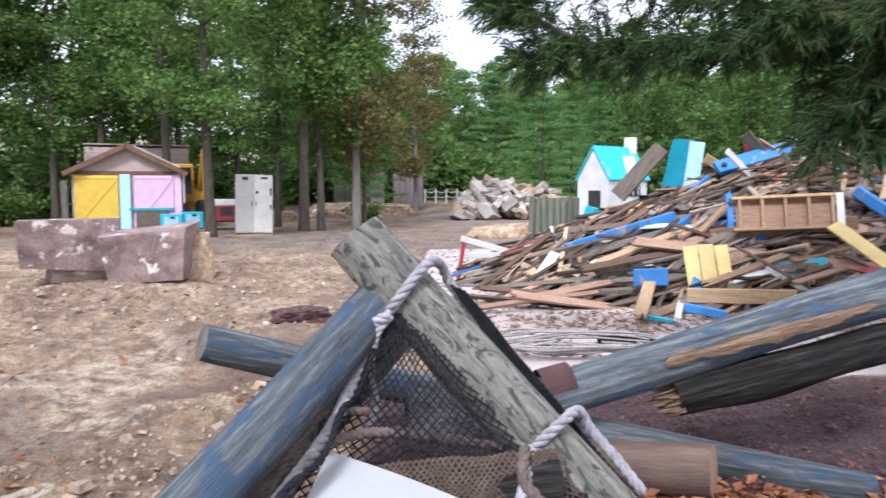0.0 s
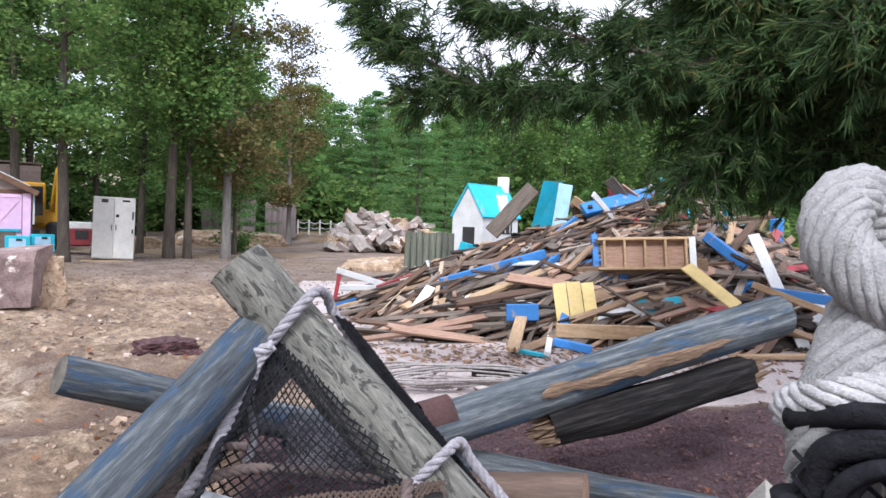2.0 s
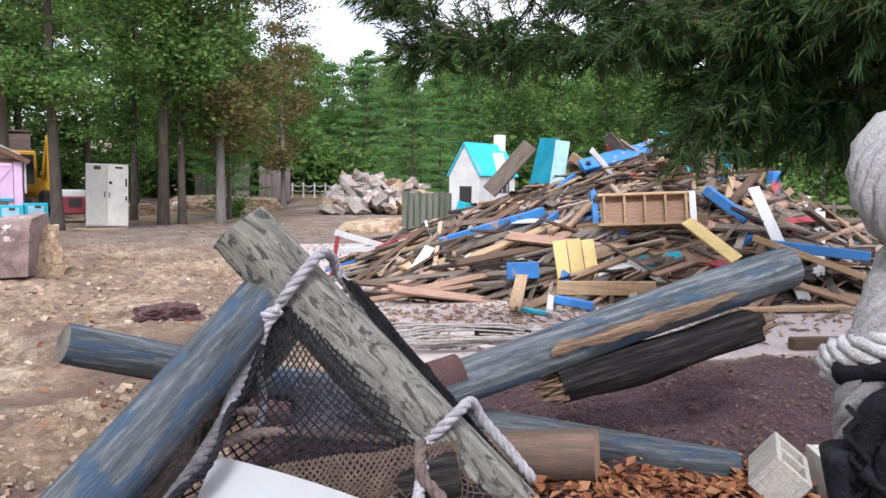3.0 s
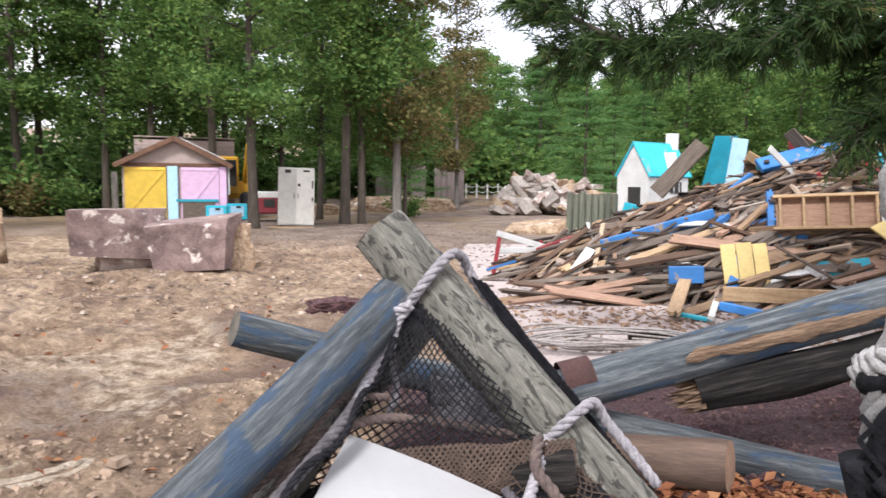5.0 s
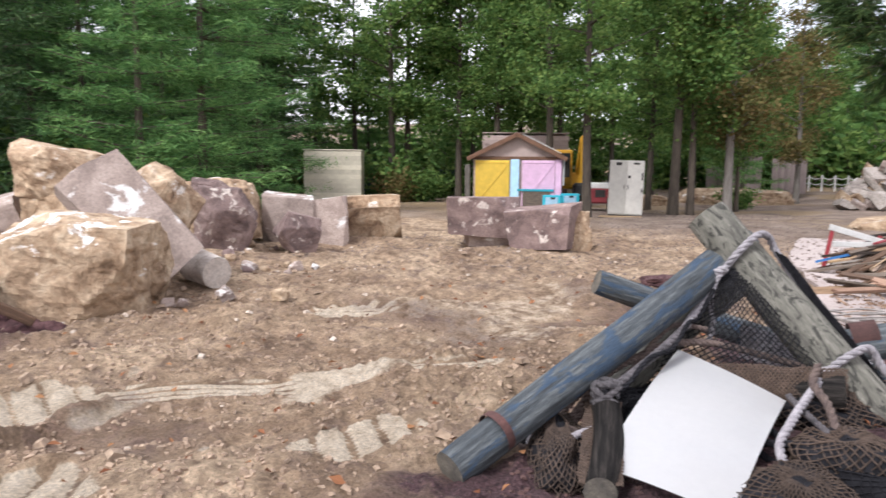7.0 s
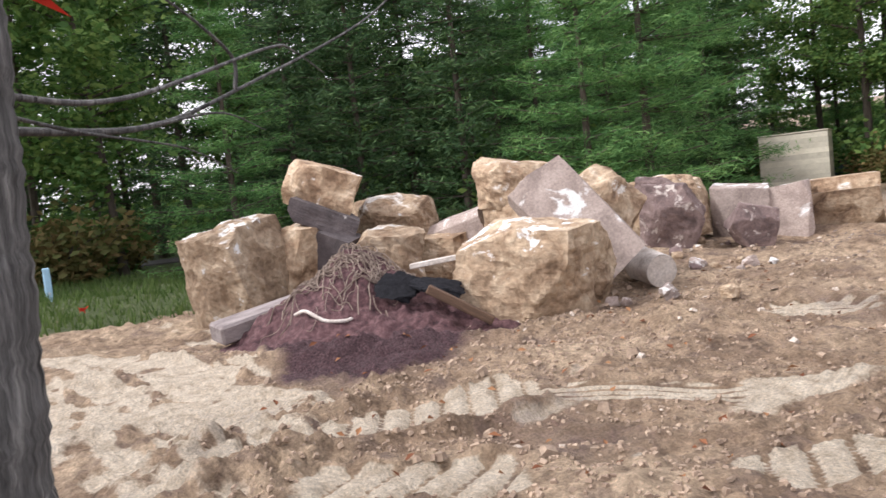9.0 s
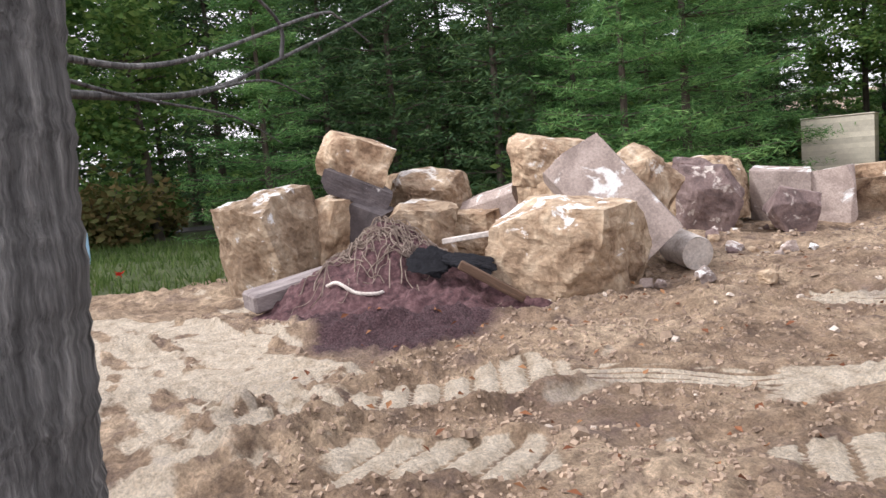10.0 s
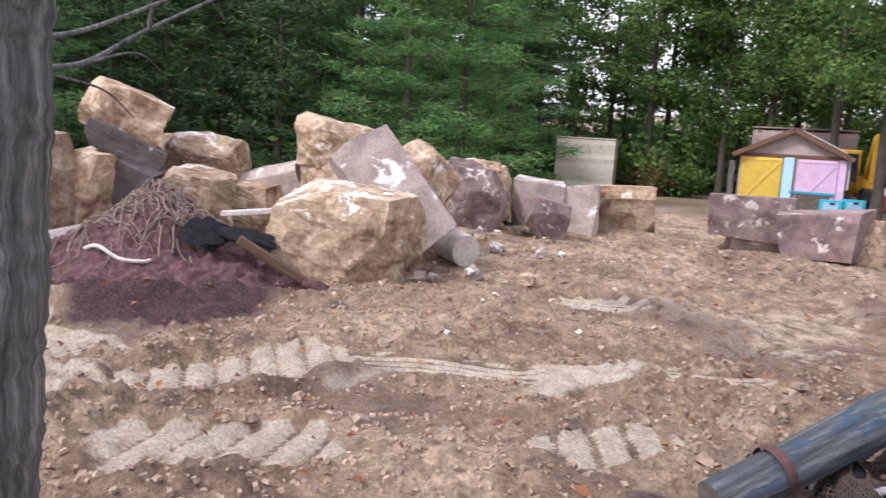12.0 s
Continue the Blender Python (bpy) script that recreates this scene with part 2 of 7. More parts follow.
M_CREAM = paint("cream_siding", (0.62, 0.575, 0.46), (0.48, 0.44, 0.35), 0.68)
M_WHITE = paint("white_paint", (0.74, 0.74, 0.72), (0.5, 0.47, 0.43), 0.68)
M_CABINET = paint("cream_enamel", (0.68, 0.67, 0.62), (0.6, 0.58, 0.53), 0.72)
M_RED = paint("red_paint", (0.30, 0.035, 0.045), (0.2, 0.1, 0.08), 0.66)
M_DIGGER = paint("digger_yellow", (0.62, 0.33, 0.015), (0.2, 0.13, 0.06), 0.68)
M_ROOF = mat("brown_shingle", [(0.07, 0.045, 0.036), (0.15, 0.095, 0.075)], 6, 0.9, 0.6, 40)
M_TRIM = mat("brown_fascia", [(0.12, 0.06, 0.035), (0.22, 0.12, 0.075)], 6, 0.8, 0.3, 40)
M_DARK = mat("dark_metal_and_doorway_shade", [(0.012, 0.012, 0.013), (0.035, 0.033, 0.03)], 6, 0.6, 0.3, 40)
M_GLASS = mat("dark_glass", [(0.01, 0.012, 0.013), (0.02, 0.024, 0.025)], 2, 0.1, 0.0, 10)
M_GREEN_FENCE = mat("dark_green_sheeting", [(0.010, 0.028, 0.022), (0.022, 0.05, 0.038)], 2, 0.7, 0.2, 20)
M_ASPHALT = mat("grey_asphalt", [(0.10, 0.095, 0.09), (0.16, 0.15, 0.145)], 1, 0.9, 0.3, 60)
M_PAD = mat("pinkish_concrete_pad", [(0.30, 0.25, 0.23), (0.37, 0.315, 0.295), (0.42, 0.365, 0.345)], 0.6, 0.9, 0.25, 30, (1, 1, 1), 0.4, (0.31, 0.25, 0.225), 1.2, 0.62)
M_HOSE = mat("grey_hose", [(0.20, 0.18, 0.17), (0.34, 0.31, 0.29)], 10, 0.6, 0.2, 40)
M_WOOD = [
    mat("tan_timber", [(0.17, 0.105, 0.06), (0.32, 0.215, 0.13)], 6, 0.85, 0.6, 30, (0.6, 5, 5)),
    mat("grey_timber", [(0.085, 0.067, 0.053), (0.20, 0.16, 0.125)], 6, 0.85, 0.7, 30, (0.6, 5, 5)),
    mat("brown_timber", [(0.065, 0.037, 0.023), (0.14, 0.082, 0.05)], 6, 0.85, 0.7, 30, (0.6, 5, 5)),
    # dark boards; also the painted shade in gaps of the heap and yellow panel
    mat("dark_timber_and_gap_shade", [(0.016, 0.011, 0.009), (0.05, 0.034, 0.025)], 6, 0.85, 0.7, 30, (0.6, 5, 5)),
    mat("pinkish_board", [(0.25, 0.145, 0.095), (0.40, 0.26, 0.185)], 6, 0.85, 0.4, 30, (0.6, 5, 5)),
    mat("pale_new_timber", [(0.34, 0.22, 0.115), (0.52, 0.37, 0.22)], 6, 0.85, 0.4, 30, (0.6, 5, 5)),
]

# ---- builders ----


def part(name, bm, material, parent=None, label="", smooth=False):
    """Links a bmesh as one mesh object under a thing or a part."""
    me = bpy.data.meshes.new(name)
    bm.to_mesh(me)
    bm.free()
    return linked(name, me, material, parent, label, smooth)


def linked(name, me, material, parent=None, label="", smooth=False):
    if material and not me.materials:
        me.materials.append(material)
    if smooth:
        me.polygons.foreach_set("use_smooth", [True] * len(me.polygons))
    ob = new(name, me)
    if parent:
        ob.parent = parent
    if label:
        ob["label"] = label
    return ob


def raw(name, verts, faces):
    me = bpy.data.meshes.new(name)
    me.from_pydata([tuple(v) for v in verts], [], [tuple(f) for f in faces])
    me.update()
    return me


def thing(name, m, label, category, group="", kind=""):
    ob = new(name)
    ob.empty_display_size = 0.1
    ob.matrix_world = m
    return tagged(ob, label, category, group, kind)


def add_box(bm, c, size, rot=None, bevel=0.0):
    m = Matrix.Translation(c) @ (rot.to_4x4() if rot else Matrix.Identity(4)) @ Matrix.Diagonal((*size, 1))
    geo = bmesh.ops.create_cube(bm, size=1.0, matrix=m)
    if bevel:
        edges = list({e for v in geo["verts"] for e in v.link_edges})
        bmesh.ops.bevel(bm, geom=edges, offset=bevel, segments=1, affect="EDGES")
    return bm


def box(c, size, rot=None, bevel=0.01):
    return add_box(bmesh.new(), c, size, rot, bevel)


def axis_pose(p, q):
    """A pose at p whose z axis points to q."""
    d = Vector(q) - Vector(p)
    return Matrix.Translation(p) @ d.to_track_quat("Z", "Y").to_matrix().to_4x4(), d.length


def spline(pts, n=12):
    """Points along a smooth curve through pts."""
    p = np.array(pts, float)
    p = np.vstack([2 * p[0] - p[1], p, 2 * p[-1] - p[-2]])
    out = []
    for i in range(1, len(p) - 2):
        for k in range(n):
            t = k / n
            a, b, c, d = p[i - 1], p[i], p[i + 1], p[i + 2]
            out.append(0.5 * ((2 * b) + (c - a) * t + (2 * a - 5 * b + 4 * c - d) * t * t + (3 * b - a - 3 * c + d) * t ** 3))
    out.append(p[-2])
    return np.array(out)


def frames_along(path):
    t = np.gradient(path, axis=0)
    t /= np.linalg.norm(t, axis=1)[:, None] + 1e-9
    u = np.cross(t[0], (0.3, 0.5, 0.8))
    u /= np.linalg.norm(u)
    us = []
    for k in range(len(path)):
        u = u - t[k] * (u @ t[k])
        u = u / (np.linalg.norm(u) + 1e-9)
        us.append(u)
    us = np.array(us)
    return us, np.cross(t, us)


def tube_arrays(path, radius, sides=6, base=0):
    u, v = frames_along(path)
    r = np.broadcast_to(np.asarray(radius, float), (len(path),))
    ang = np.arange(sides) * 2 * np.pi / sides
    ring = path[:, None, :] + r[:, None, None] * (u[:, None, :] * np.cos(ang)[None, :, None] + v[:, None, :] * np.sin(ang)[None, :, None])
    verts = ring.reshape(-1, 3)
    faces = []
    for i in range(len(path) - 1):
        for j in range(sides):
            k = (j + 1) % sides
            faces.append((base + i * sides + j, base + i * sides + k, base + (i + 1) * sides + k, base + (i + 1) * sides + j))
    faces.append(tuple(base + j for j in reversed(range(sides))))
    faces.append(tuple(base + (len(path) - 1) * sides + j for j in range(sides)))
    return verts, faces


def tubes_mesh(name, paths, sides=6):
    vs, fs, base = [], [], 0
    for path, r in paths:
        v, f = tube_arrays(np.asarray(path, float), r, sides, base)
        vs.append(v)
        fs += f
        base += len(v)
    return raw(name, np.vstack(vs), fs)


def rope_mesh(name, pts, r, pitch=5.5, strands=3, sides=7, lay=0.48, thin=0.56):
    """A laid rope: strands that twist round one another along a curve."""
    path = spline(pts, 16)
    seg = np.linalg.norm(np.diff(path, axis=0), axis=1)
    s = np.concatenate([[0], np.cumsum(seg)])
    n = max(12, int(s[-1] / (r * 0.55)))
    ss = np.linspace(0, s[-1], n)
    path = np.stack([np.interp(ss, s, path[:, i]) for i in range(3)], 1)
    u, v = frames_along(path)
    out = []
    for k in range(strands):
        a = ss / (r * pitch) * 2 * np.pi + k * 2 * np.pi / strands
        out.append((path + lay * r * (u * np.cos(a)[:, None] + v * np.sin(a)[:, None]), r * thin))
    return tubes_mesh(name, out, sides)


def rope(name, pts, r, material, label, category="rope", group="", pitch=5.5, yarns=0):
    o = Vector(pts[0])
    me = rope_mesh(name, [Vector(p) - o for p in pts], r, pitch, yarns, 6, 0.78, 0.215) if yarns else rope_mesh(name, [Vector(p) - o for p in pts], r, pitch)
    ob = linked(name, me, material, None, "", True)
    ob.location = o
    return tagged(ob, label, category, group)


def log_mesh(length, r0, r1, seed, bend=0.03, rough=0.05, segs=26, rings=22):
    rnd = random.Random(seed)
    o = Vector((rnd.random() * 50, rnd.random() * 50, rnd.random() * 50))
    bm = bmesh.new()
    prev = None
    ph = rnd.random() * 6
    for i in range(rings + 1):
        t = i / rings
        r = r0 + (r1 - r0) * t
        if i in (0, rings):
            r *= 0.96
        cx, cy = bend * math.sin(t * 3 + ph), bend * math.sin(t * 2.3 + ph * 2)
        ring = []
        for j in range(segs):
            a = 2 * math.pi * j / segs
            d = Vector((math.cos(a), math.sin(a), 0))
            k = 1 + rough * noise.noise(o + Vector((d.x * 1.3, d.y * 1.3, t * length * 1.4))) + rough * 0.5 * noise.noise(o + Vector((d.x * 5, d.y * 5, t * length * 1.2)))
            ring.append(bm.verts.new((cx + d.x * r * k, cy + d.y * r * k, t * length)))
        if prev:
            for j in range(segs):
                bm.faces.new((prev[j], prev[(j + 1) % segs], ring[(j + 1) % segs], ring[j]))
        prev = ring
    return bm


def end_mesh(bmlog, z, r, cx, cy, up):
    bm = bmesh.new()
    n = 24
    c = bm.verts.new((cx, cy, z + (0.004 if up else -0.004)))
    ring = [bm.verts.new((cx + math.cos(2 * math.pi * i / n) * r, cy + math.sin(2 * math.pi * i / n) * r, z)) for i in range(n)]
    for i in range(n):
        f = (c, ring[i], ring[(i + 1) % n])
        bm.faces.new(f if up else f[::-1])
    return bm


def log(name, p, q, r0, r1, material, label, seed, end_mat=None, category="log", bend=0.03, rough=0.06):
    m, length = axis_pose(p, q)
    t = thing(name, m, label, category)
    bm = log_mesh(length, r0, r1, seed, bend, rough)
    rnd = random.Random(seed)
    [rnd.random() for _ in range(3)]
    ph = rnd.random() * 6
    ends = [(0, r0 * 0.965, bend * math.sin(ph), bend * math.sin(ph * 2), False), (length, r1 * 0.965, bend * math.sin(3 + ph), bend * math.sin(2.3 + ph * 2), True)]
    part("trunk", bm, material, t, smooth=True)
    for z, r, cx, cy, up in ends:
        part("cut_end", end_mesh(None, z, r, cx, cy, up), end_mat or M_END, t, "ringed sawn end of the log")
    return t


def rock_mesh(size, seed, rough=0.10, cuts=5, chip=0.16, roundness=0.25):
    """A broken lump: a block with knocked-off corners, dents and grain."""
    rnd = random.Random(seed)
    o = Vector((rnd.random() * 90, rnd.random() * 90, rnd.random() * 90))
    bm = bmesh.new()
    bmesh.ops.create_cube(bm, size=2.0)
    bmesh.ops.subdivide_edges(bm, edges=bm.edges[:], cuts=21, use_grid_fill=True)
    planes = []
    for _ in range(cuts + (5 if roundness > 0.15 else 0)):
        n = Vector((rnd.uniform(-1, 1), rnd.uniform(-1, 1), rnd.uniform(-0.7, 1))).normalized()
        planes.append((n, (1.0 + (abs(n.x) + abs(n.y) + abs(n.z) - 1.0) * rnd.uniform(*((0.08, 0.62) if roundness > 0.15 else (0.25, 0.75)))) * (1 - chip * 0.35)))
    tap = [rnd.uniform(-1, 1) * (0.06 + chip * 0.55) for _ in range(5)]
    for v in bm.verts:
        c = v.co.copy()
        c = c.lerp(c.normalized() * 1.18, roundness * 0.4)
        c.x *= 1 + tap[0] * c.z + tap[1] * c.y
        c.y *= 1 + tap[2] * c.z
        c.z *= 1 + tap[3] * c.x + tap[4] * c.y
        for n, d in planes:
            e = c.dot(n) - d
            if e > 0:
                c -= n * e
        k = noise.fractal(o + c * 1.1, 1.0, 2.0, 2) * rough * 1.1 + noise.fractal(o + c * 4.0, 0.9, 2.0, 3) * rough * 0.38 + noise.noise(o + c * 9.0) * rough * 0.20 + noise.noise(o + c * 17.0) * rough * 0.16
        v.co = (c + c.normalized() * k) * 0.96
    for v in bm.verts:
        v.co = Vector((v.co.x * size[0] / 2, v.co.y * size[1] / 2, v.co.z * size[2] / 2))
    return bm


def rock(name, c, size, rot, material, label, seed, rough=0.10, cuts=5, chip=0.16, group="", category="boulder", roundness=0.25):
    ob = part(name, rock_mesh(size, seed, rough, cuts, chip, roundness), material)
    ob.matrix_world = pose(*c, *rot)
    return tagged(ob, label, category, group)


# ---- ground ----


def soft(a, b, x):
    t = min(1.0, max(0.0, (x - a) / (b - a)))
    return t * t * (3 - 2 * t)


def zone_mulch(x, y):
    w = 0.55 * noise.noise((x * 0.6, y * 0.6, 3.0)) + 0.25 * noise.noise((x * 2.1, y * 2.1, 7.0))
    near = soft(-0.35, 0.35, (x + 0.55 + 1.2 * soft(3.5, 2.5, y)) * 0.9 + w) * soft(-0.3, 0.3, 6.75 - y + 0.35 * w)
    bank = 0.5 * soft(0.15, 0.75, 1.15 - abs((y - 7.2 - 0.9 * (x + 1.5)) * 0.5) - abs(x + 0.9) * 0.42 + w)
    heap = soft(0.0, 0.5, 1.0 - math.hypot((x + 7.3) / 2.1, (y - 2.9) / 1.7) + w * 0.7)
    spots = 0.46 * soft(0.14, 0.45, noise.fractal((x * 0.55, y * 0.55, 11.0), 1.0, 2.0, 3)) * soft(-12, -3, x) * soft(16, 9, y)
    return min(1.0, max(near, bank, heap, spots))


def zone_pad(x, y):
    return soft(-0.15, 0.15, x - 0.45 + 0.3 * noise.noise((0, y * 0.4, 1))) * soft(-0.1, 0.1, y - 6.85) * soft(0.2, -0.2, y - 19.5) * soft(0.2, -0.2, x - 12.5)


def zone_pale(x, y):
    w = noise.fractal((x * 0.8, y * 0.8, 21.0), 1.0, 2.0, 3)
    a = soft(0.0, 0.5, 1.1 - math.hypot((x + 6.6) / 2.9, (y - 0.7) / 1.5) + 0.5 * w)
    a *= 0.62 + 1.25 * noise.noise((x * 1.2 + y * 0.8, y * 5.0 - x * 1.5, 41.0)) + 0.5 * noise.noise((x * 6, y * 6, 43.0))
    b = soft(0.25, 0.6, w + 0.08) * soft(8, 3, y) * soft(0.6, -0.6, x + 1.6)
    c = 0.47 * soft(0.0, 0.6, 1.0 - math.hypot((x + 2.7) / 1.9, (y - 7.0) / 2.4) + 0.6 * w)
    return max(a, 0.75 * b, c)


TRACKS = [
    ((-4.62, 0.55), (-4.62, 3.05), 0.25, True), ((-6.9, 0.05), (-5.55, 1.6), 0.24, True), ((-9.4, 0.5), (-7.1, 1.5), 0.25, True), ((-8.8, -0.2), (-6.2, -0.3), 0.25, True), ((-7.9, 1.7), (-6.6, 0.9), 0.22, True),
    ((-3.75, 0.75), (-3.1, 1.9), 0.26, True), ((-2.35, 2.5), (-2.0, 3.5), 0.2, True), ((-4.4, 2.95), (-3.3, 3.9), 0.16, False), ((-2.6, 4.4), (-1.9, 5.0), 0.16, False), ((-4.6, 6.0), (-3.8, 6.6), 0.2, False)]


def track(x, y):
    """How far a crawler's cleats have pressed the sand at a place, and where its bands lie."""
    best, mask, pad = 0.0, 0.0, 1.0
    for p, q, w, cleats in TRACKS:
        dx, dy = q[0] - p[0], q[1] - p[1]
        ln = math.hypot(dx, dy)
        u, v = ((x - p[0]) * dx + (y - p[1]) * dy) / ln, ((x - p[0]) * dy - (y - p[1]) * dx) / ln
        m = soft(0.06, -0.02, abs(v) - w) * soft(-0.1, 0.25, u) * soft(-0.1, 0.25, ln - u)
        if m > mask:
            mask = m
            if cleats:
                s = math.tanh(2.5 * (math.sin((u + 0.6 * v) * 2 * math.pi / 0.25) + 0.85))
                best, pad = m * (0.032 * s - 0.035), s
            else:
                s = math.sin(v * 2 * math.pi / 0.11 + 1.5 * noise.noise((u * 1.5, v * 3, 8.0)))
                best, pad = m * (0.018 * s - 0.01), s + 0.2
    return best, mask, pad


BERMS = [((-4.12, 0.3), (-4.18, 3.3), 0.16, 0.13), ((-7.2, 1.3), (-5.5, 4.6), 0.30, 0.16), ((-5.1, 0.9), (-5.15, 2.6), 0.13, 0.08), ((-3.6, 1.6), (-2.2, 4.2), 0.22, 0.09), ((-5.2, 4.9), (-3.2, 5.6), 0.35, 0.15), ((-2.4, 2.2), (-1.6, 4.6), 0.25, 0.07), ((-6.0, 6.6), (-2.6, 8.2), 0.4, 0.15), ((-1.9, 1.2), (-0.9, 2.2), 0.4, 0.10)]


def berm(x, y):
    """Low ridges of loose soil pushed up beside the tracks."""
    h = 0.0
    for p, q, w, top in BERMS:
        dx, dy = q[0] - p[0], q[1] - p[1]
        ln = math.hypot(dx, dy)
        u, v = ((x - p[0]) * dx + (y - p[1]) * dy) / ln, ((x - p[0]) * dy - (y - p[1]) * dx) / ln
        v += 0.12 * noise.noise((x * 1.7, y * 1.7, 15.0))
        h = max(h, top * soft(1.0, 0.0, abs(v) / w) * soft(-0.2, 0.4, u) * soft(-0.2, 0.4, ln - u))
    return h * (0.75 + 0.6 * noise.noise((x * 2.6, y * 2.6, 17.0)))


def ground_z(x, y):
    pad = zone_pad(x, y)
    near = 1 - soft(14, 34, math.hypot(x, y))
    h = 0.10 * noise.fractal((x * 0.35, y * 0.35, 0.0), 1.0, 2.0, 3)
    lump = 0.5 + 0.9 * noise.noise((x * 0.7, y * 0.7, 31.0))
    clod = 0.055 * noise.fractal((x * 1.7, y * 1.7, 5.0), 0.8, 2.0, 4) + max(0.25, lump) * (0.15 * abs(noise.noise((x * 5.0, y * 5.0, 2.0))) + 0.10 * abs(noise.noise((x * 11.0, y * 11.0, 6.0))))
    tb, tm, _ = track(x, y)
    rut = 0.05 * math.sin((y * 0.8 - x * 0.55) * 2.6 + 2 * noise.noise((x * 0.5, y * 0.5, 9.0))) * soft(1.5, 0, x)
    g = h + near * ((clod + rut) * (1 - 0.85 * tm) + tb + berm(x, y) * (1 - tm))
    g += 0.12 * soft(1.0, 0.0, math.hypot((x + 2.2) / 2.2, (y - 8.6) / 1.1)) + 0.10 * soft(1.0, 0.0, math.hypot((x + 5) / 2.4, (y - 4.9) / 0.7))
    g += 0.07 * max(0.0, y - 44) * soft(44, 60, y)
    return g * (1 - pad) - 0.02 * pad


def pale_pads_shaded_grooves(x, y):
    # pressed pads are pale sand; grooves get a darker colour imitating their shade
    _, m, pad = track(x, y)
    return m * (0.45 + 0.75 * max(-1.0, min(1.0, pad * 1.5)))


def pale_at(x, y):
    m = track(x, y)[1]
    return zone_pale(x, y) * (1 - m) + pale_pads_shaded_grooves(x, y)


def build_ground():
    def axis(fine0, fine1, step, mid0, mid1, mstep, far0, far1):
        a = list(np.arange(fine0, fine1, step))
        b = list(np.arange(mid0, fine0, mstep))
        c = list(np.arange(fine1, mid1, mstep))
        lo, hi = [], []
        s, p = mstep, mid0
        while p > far0:
            s *= 1.25
            p -= s
            lo.append(p)
        s, p = mstep, mid1
        while p < far1:
            s *= 1.25
            p += s
            hi.append(p)
        return np.array(lo[::-1] + b + a + c + hi)

    xs = axis(-7.8, 2.0, 0.034, -16.0, 10.0, 0.16, -600, 600)
    ys = axis(-0.4, 6.6, 0.034, -4.0, 20.0, 0.16, -600, 900)
    nx, ny = len(xs), len(ys)
    verts = np.zeros((ny, nx, 3))
    masks = np.zeros((ny, nx, 4))
    for j, y in enumerate(ys):
        for i, x in enumerate(xs):
            verts[j, i] = (x, y, ground_z(x, y))
            masks[j, i] = (zone_mulch(x, y) if -12 < x < 14 and -6 < y < 16 else 0, pale_at(x, y) - 3.5 * berm(x, y) if -14 < x < 4 and -4 < y < 12 else 0, soft(-12.2, -13.4, x + 0.8 * noise.noise((x * 0.7, y * 0.7, 4))) * soft(9.5, 7.5, y + 0.3 * x * 0), 0)
    idx = np.arange(nx * ny).reshape(ny, nx)
    q = np.stack([idx[:-1, :-1], idx[:-1, 1:], idx[1:, 1:], idx[1:, :-1]], -1).reshape(-1, 4)
    me = bpy.data.meshes.new("ground")
    me.from_pydata(verts.reshape(-1, 3).tolist(), [], q.tolist())
    for k, nm in enumerate(("mulch", "pale", "grass")):
        at = me.attributes.new(nm, "FLOAT", "POINT")
        at.data.foreach_set("value", masks[:, :, k].ravel())
    m = bpy.data.materials.new("disturbed_sandy_ground")
    m.use_nodes = True
    nt = m.node_tree
    bsdf = nt.nodes["Principled BSDF"]
    tc = nt.nodes.new("ShaderNodeTexCoord")
    v = tc.outputs["Object"]

    def attr(nm):
        n = nt.nodes.new("ShaderNodeAttribute")
        n.attribute_name = nm
        return n.outputs["Fac"]

    def ramp(fac, stops):
        r = ramp_of(nt, stops)
        nt.links.new(fac, r.inputs[0])
        return r.outputs[0]

    n1, n2, n3, n4 = noise_of(nt, v, 0.9, 8, 0.65), noise_of(nt, v, 7, 8, 0.7), noise_of(nt, v, 45, 5, 0.75), noise_of(nt, v, 0.12, 5, 0.6)
    sand = ramp(n1, [(0.30, (0.20, 0.130, 0.087)), (0.45, (0.39, 0.272, 0.176)), (0.62, (0.60, 0.450, 0.306))])
    n5 = noise_of(nt, v, 2.6, 8, 0.7)
    sand = mixed(nt, 1.0, sand, ramp(n2, [(0.32, (0.38, 0.34, 0.32)), (0.5, (0.92, 0.91, 0.90)), (0.66, (1.42, 1.43, 1.46))]), "MULTIPLY")
    sand = mixed(nt, ramp(n5, [(0.52, (0, 0, 0)), (0.68, (0.7, 0.7, 0.7))]), sand, (0.17, 0.115, 0.10))
    far = ramp(n1, [(0.34, (0.17, 0.120, 0.090)), (0.5, (0.28, 0.21, 0.165)), (0.66, (0.38, 0.30, 0.245))])
    sep = nt.nodes.new("ShaderNodeSeparateXYZ")
    nt.links.new(v, sep.inputs[0])
    fy = maths(nt, "ADD", maths(nt, "ADD", sep.outputs[1], maths(nt, "MULTIPLY", sep.outputs[0], 0.35)), maths(nt, "MULTIPLY", n1, 5.0))
    col = mixed(nt, ramp(maths(nt, "MULTIPLY", fy, 0.02), [(0.36, (0, 0, 0)), (0.46, (1, 1, 1))]), sand, far)
    tan = ramp(n4, [(0.5, (0, 0, 0)), (0.56, (1, 1, 1))])
    fy2 = ramp(maths(nt, "MULTIPLY", sep.outputs[1], 0.01), [(0.22, (0, 0, 0)), (0.27, (1, 1, 1))])
    col = mixed(nt, maths(nt, "MULTIPLY", fy2, tan), col, (0.34, 0.245, 0.145))
    pale = ramp(n2, [(0.3, (0.50, 0.39, 0.27)), (0.6, (0.80, 0.69, 0.545))])
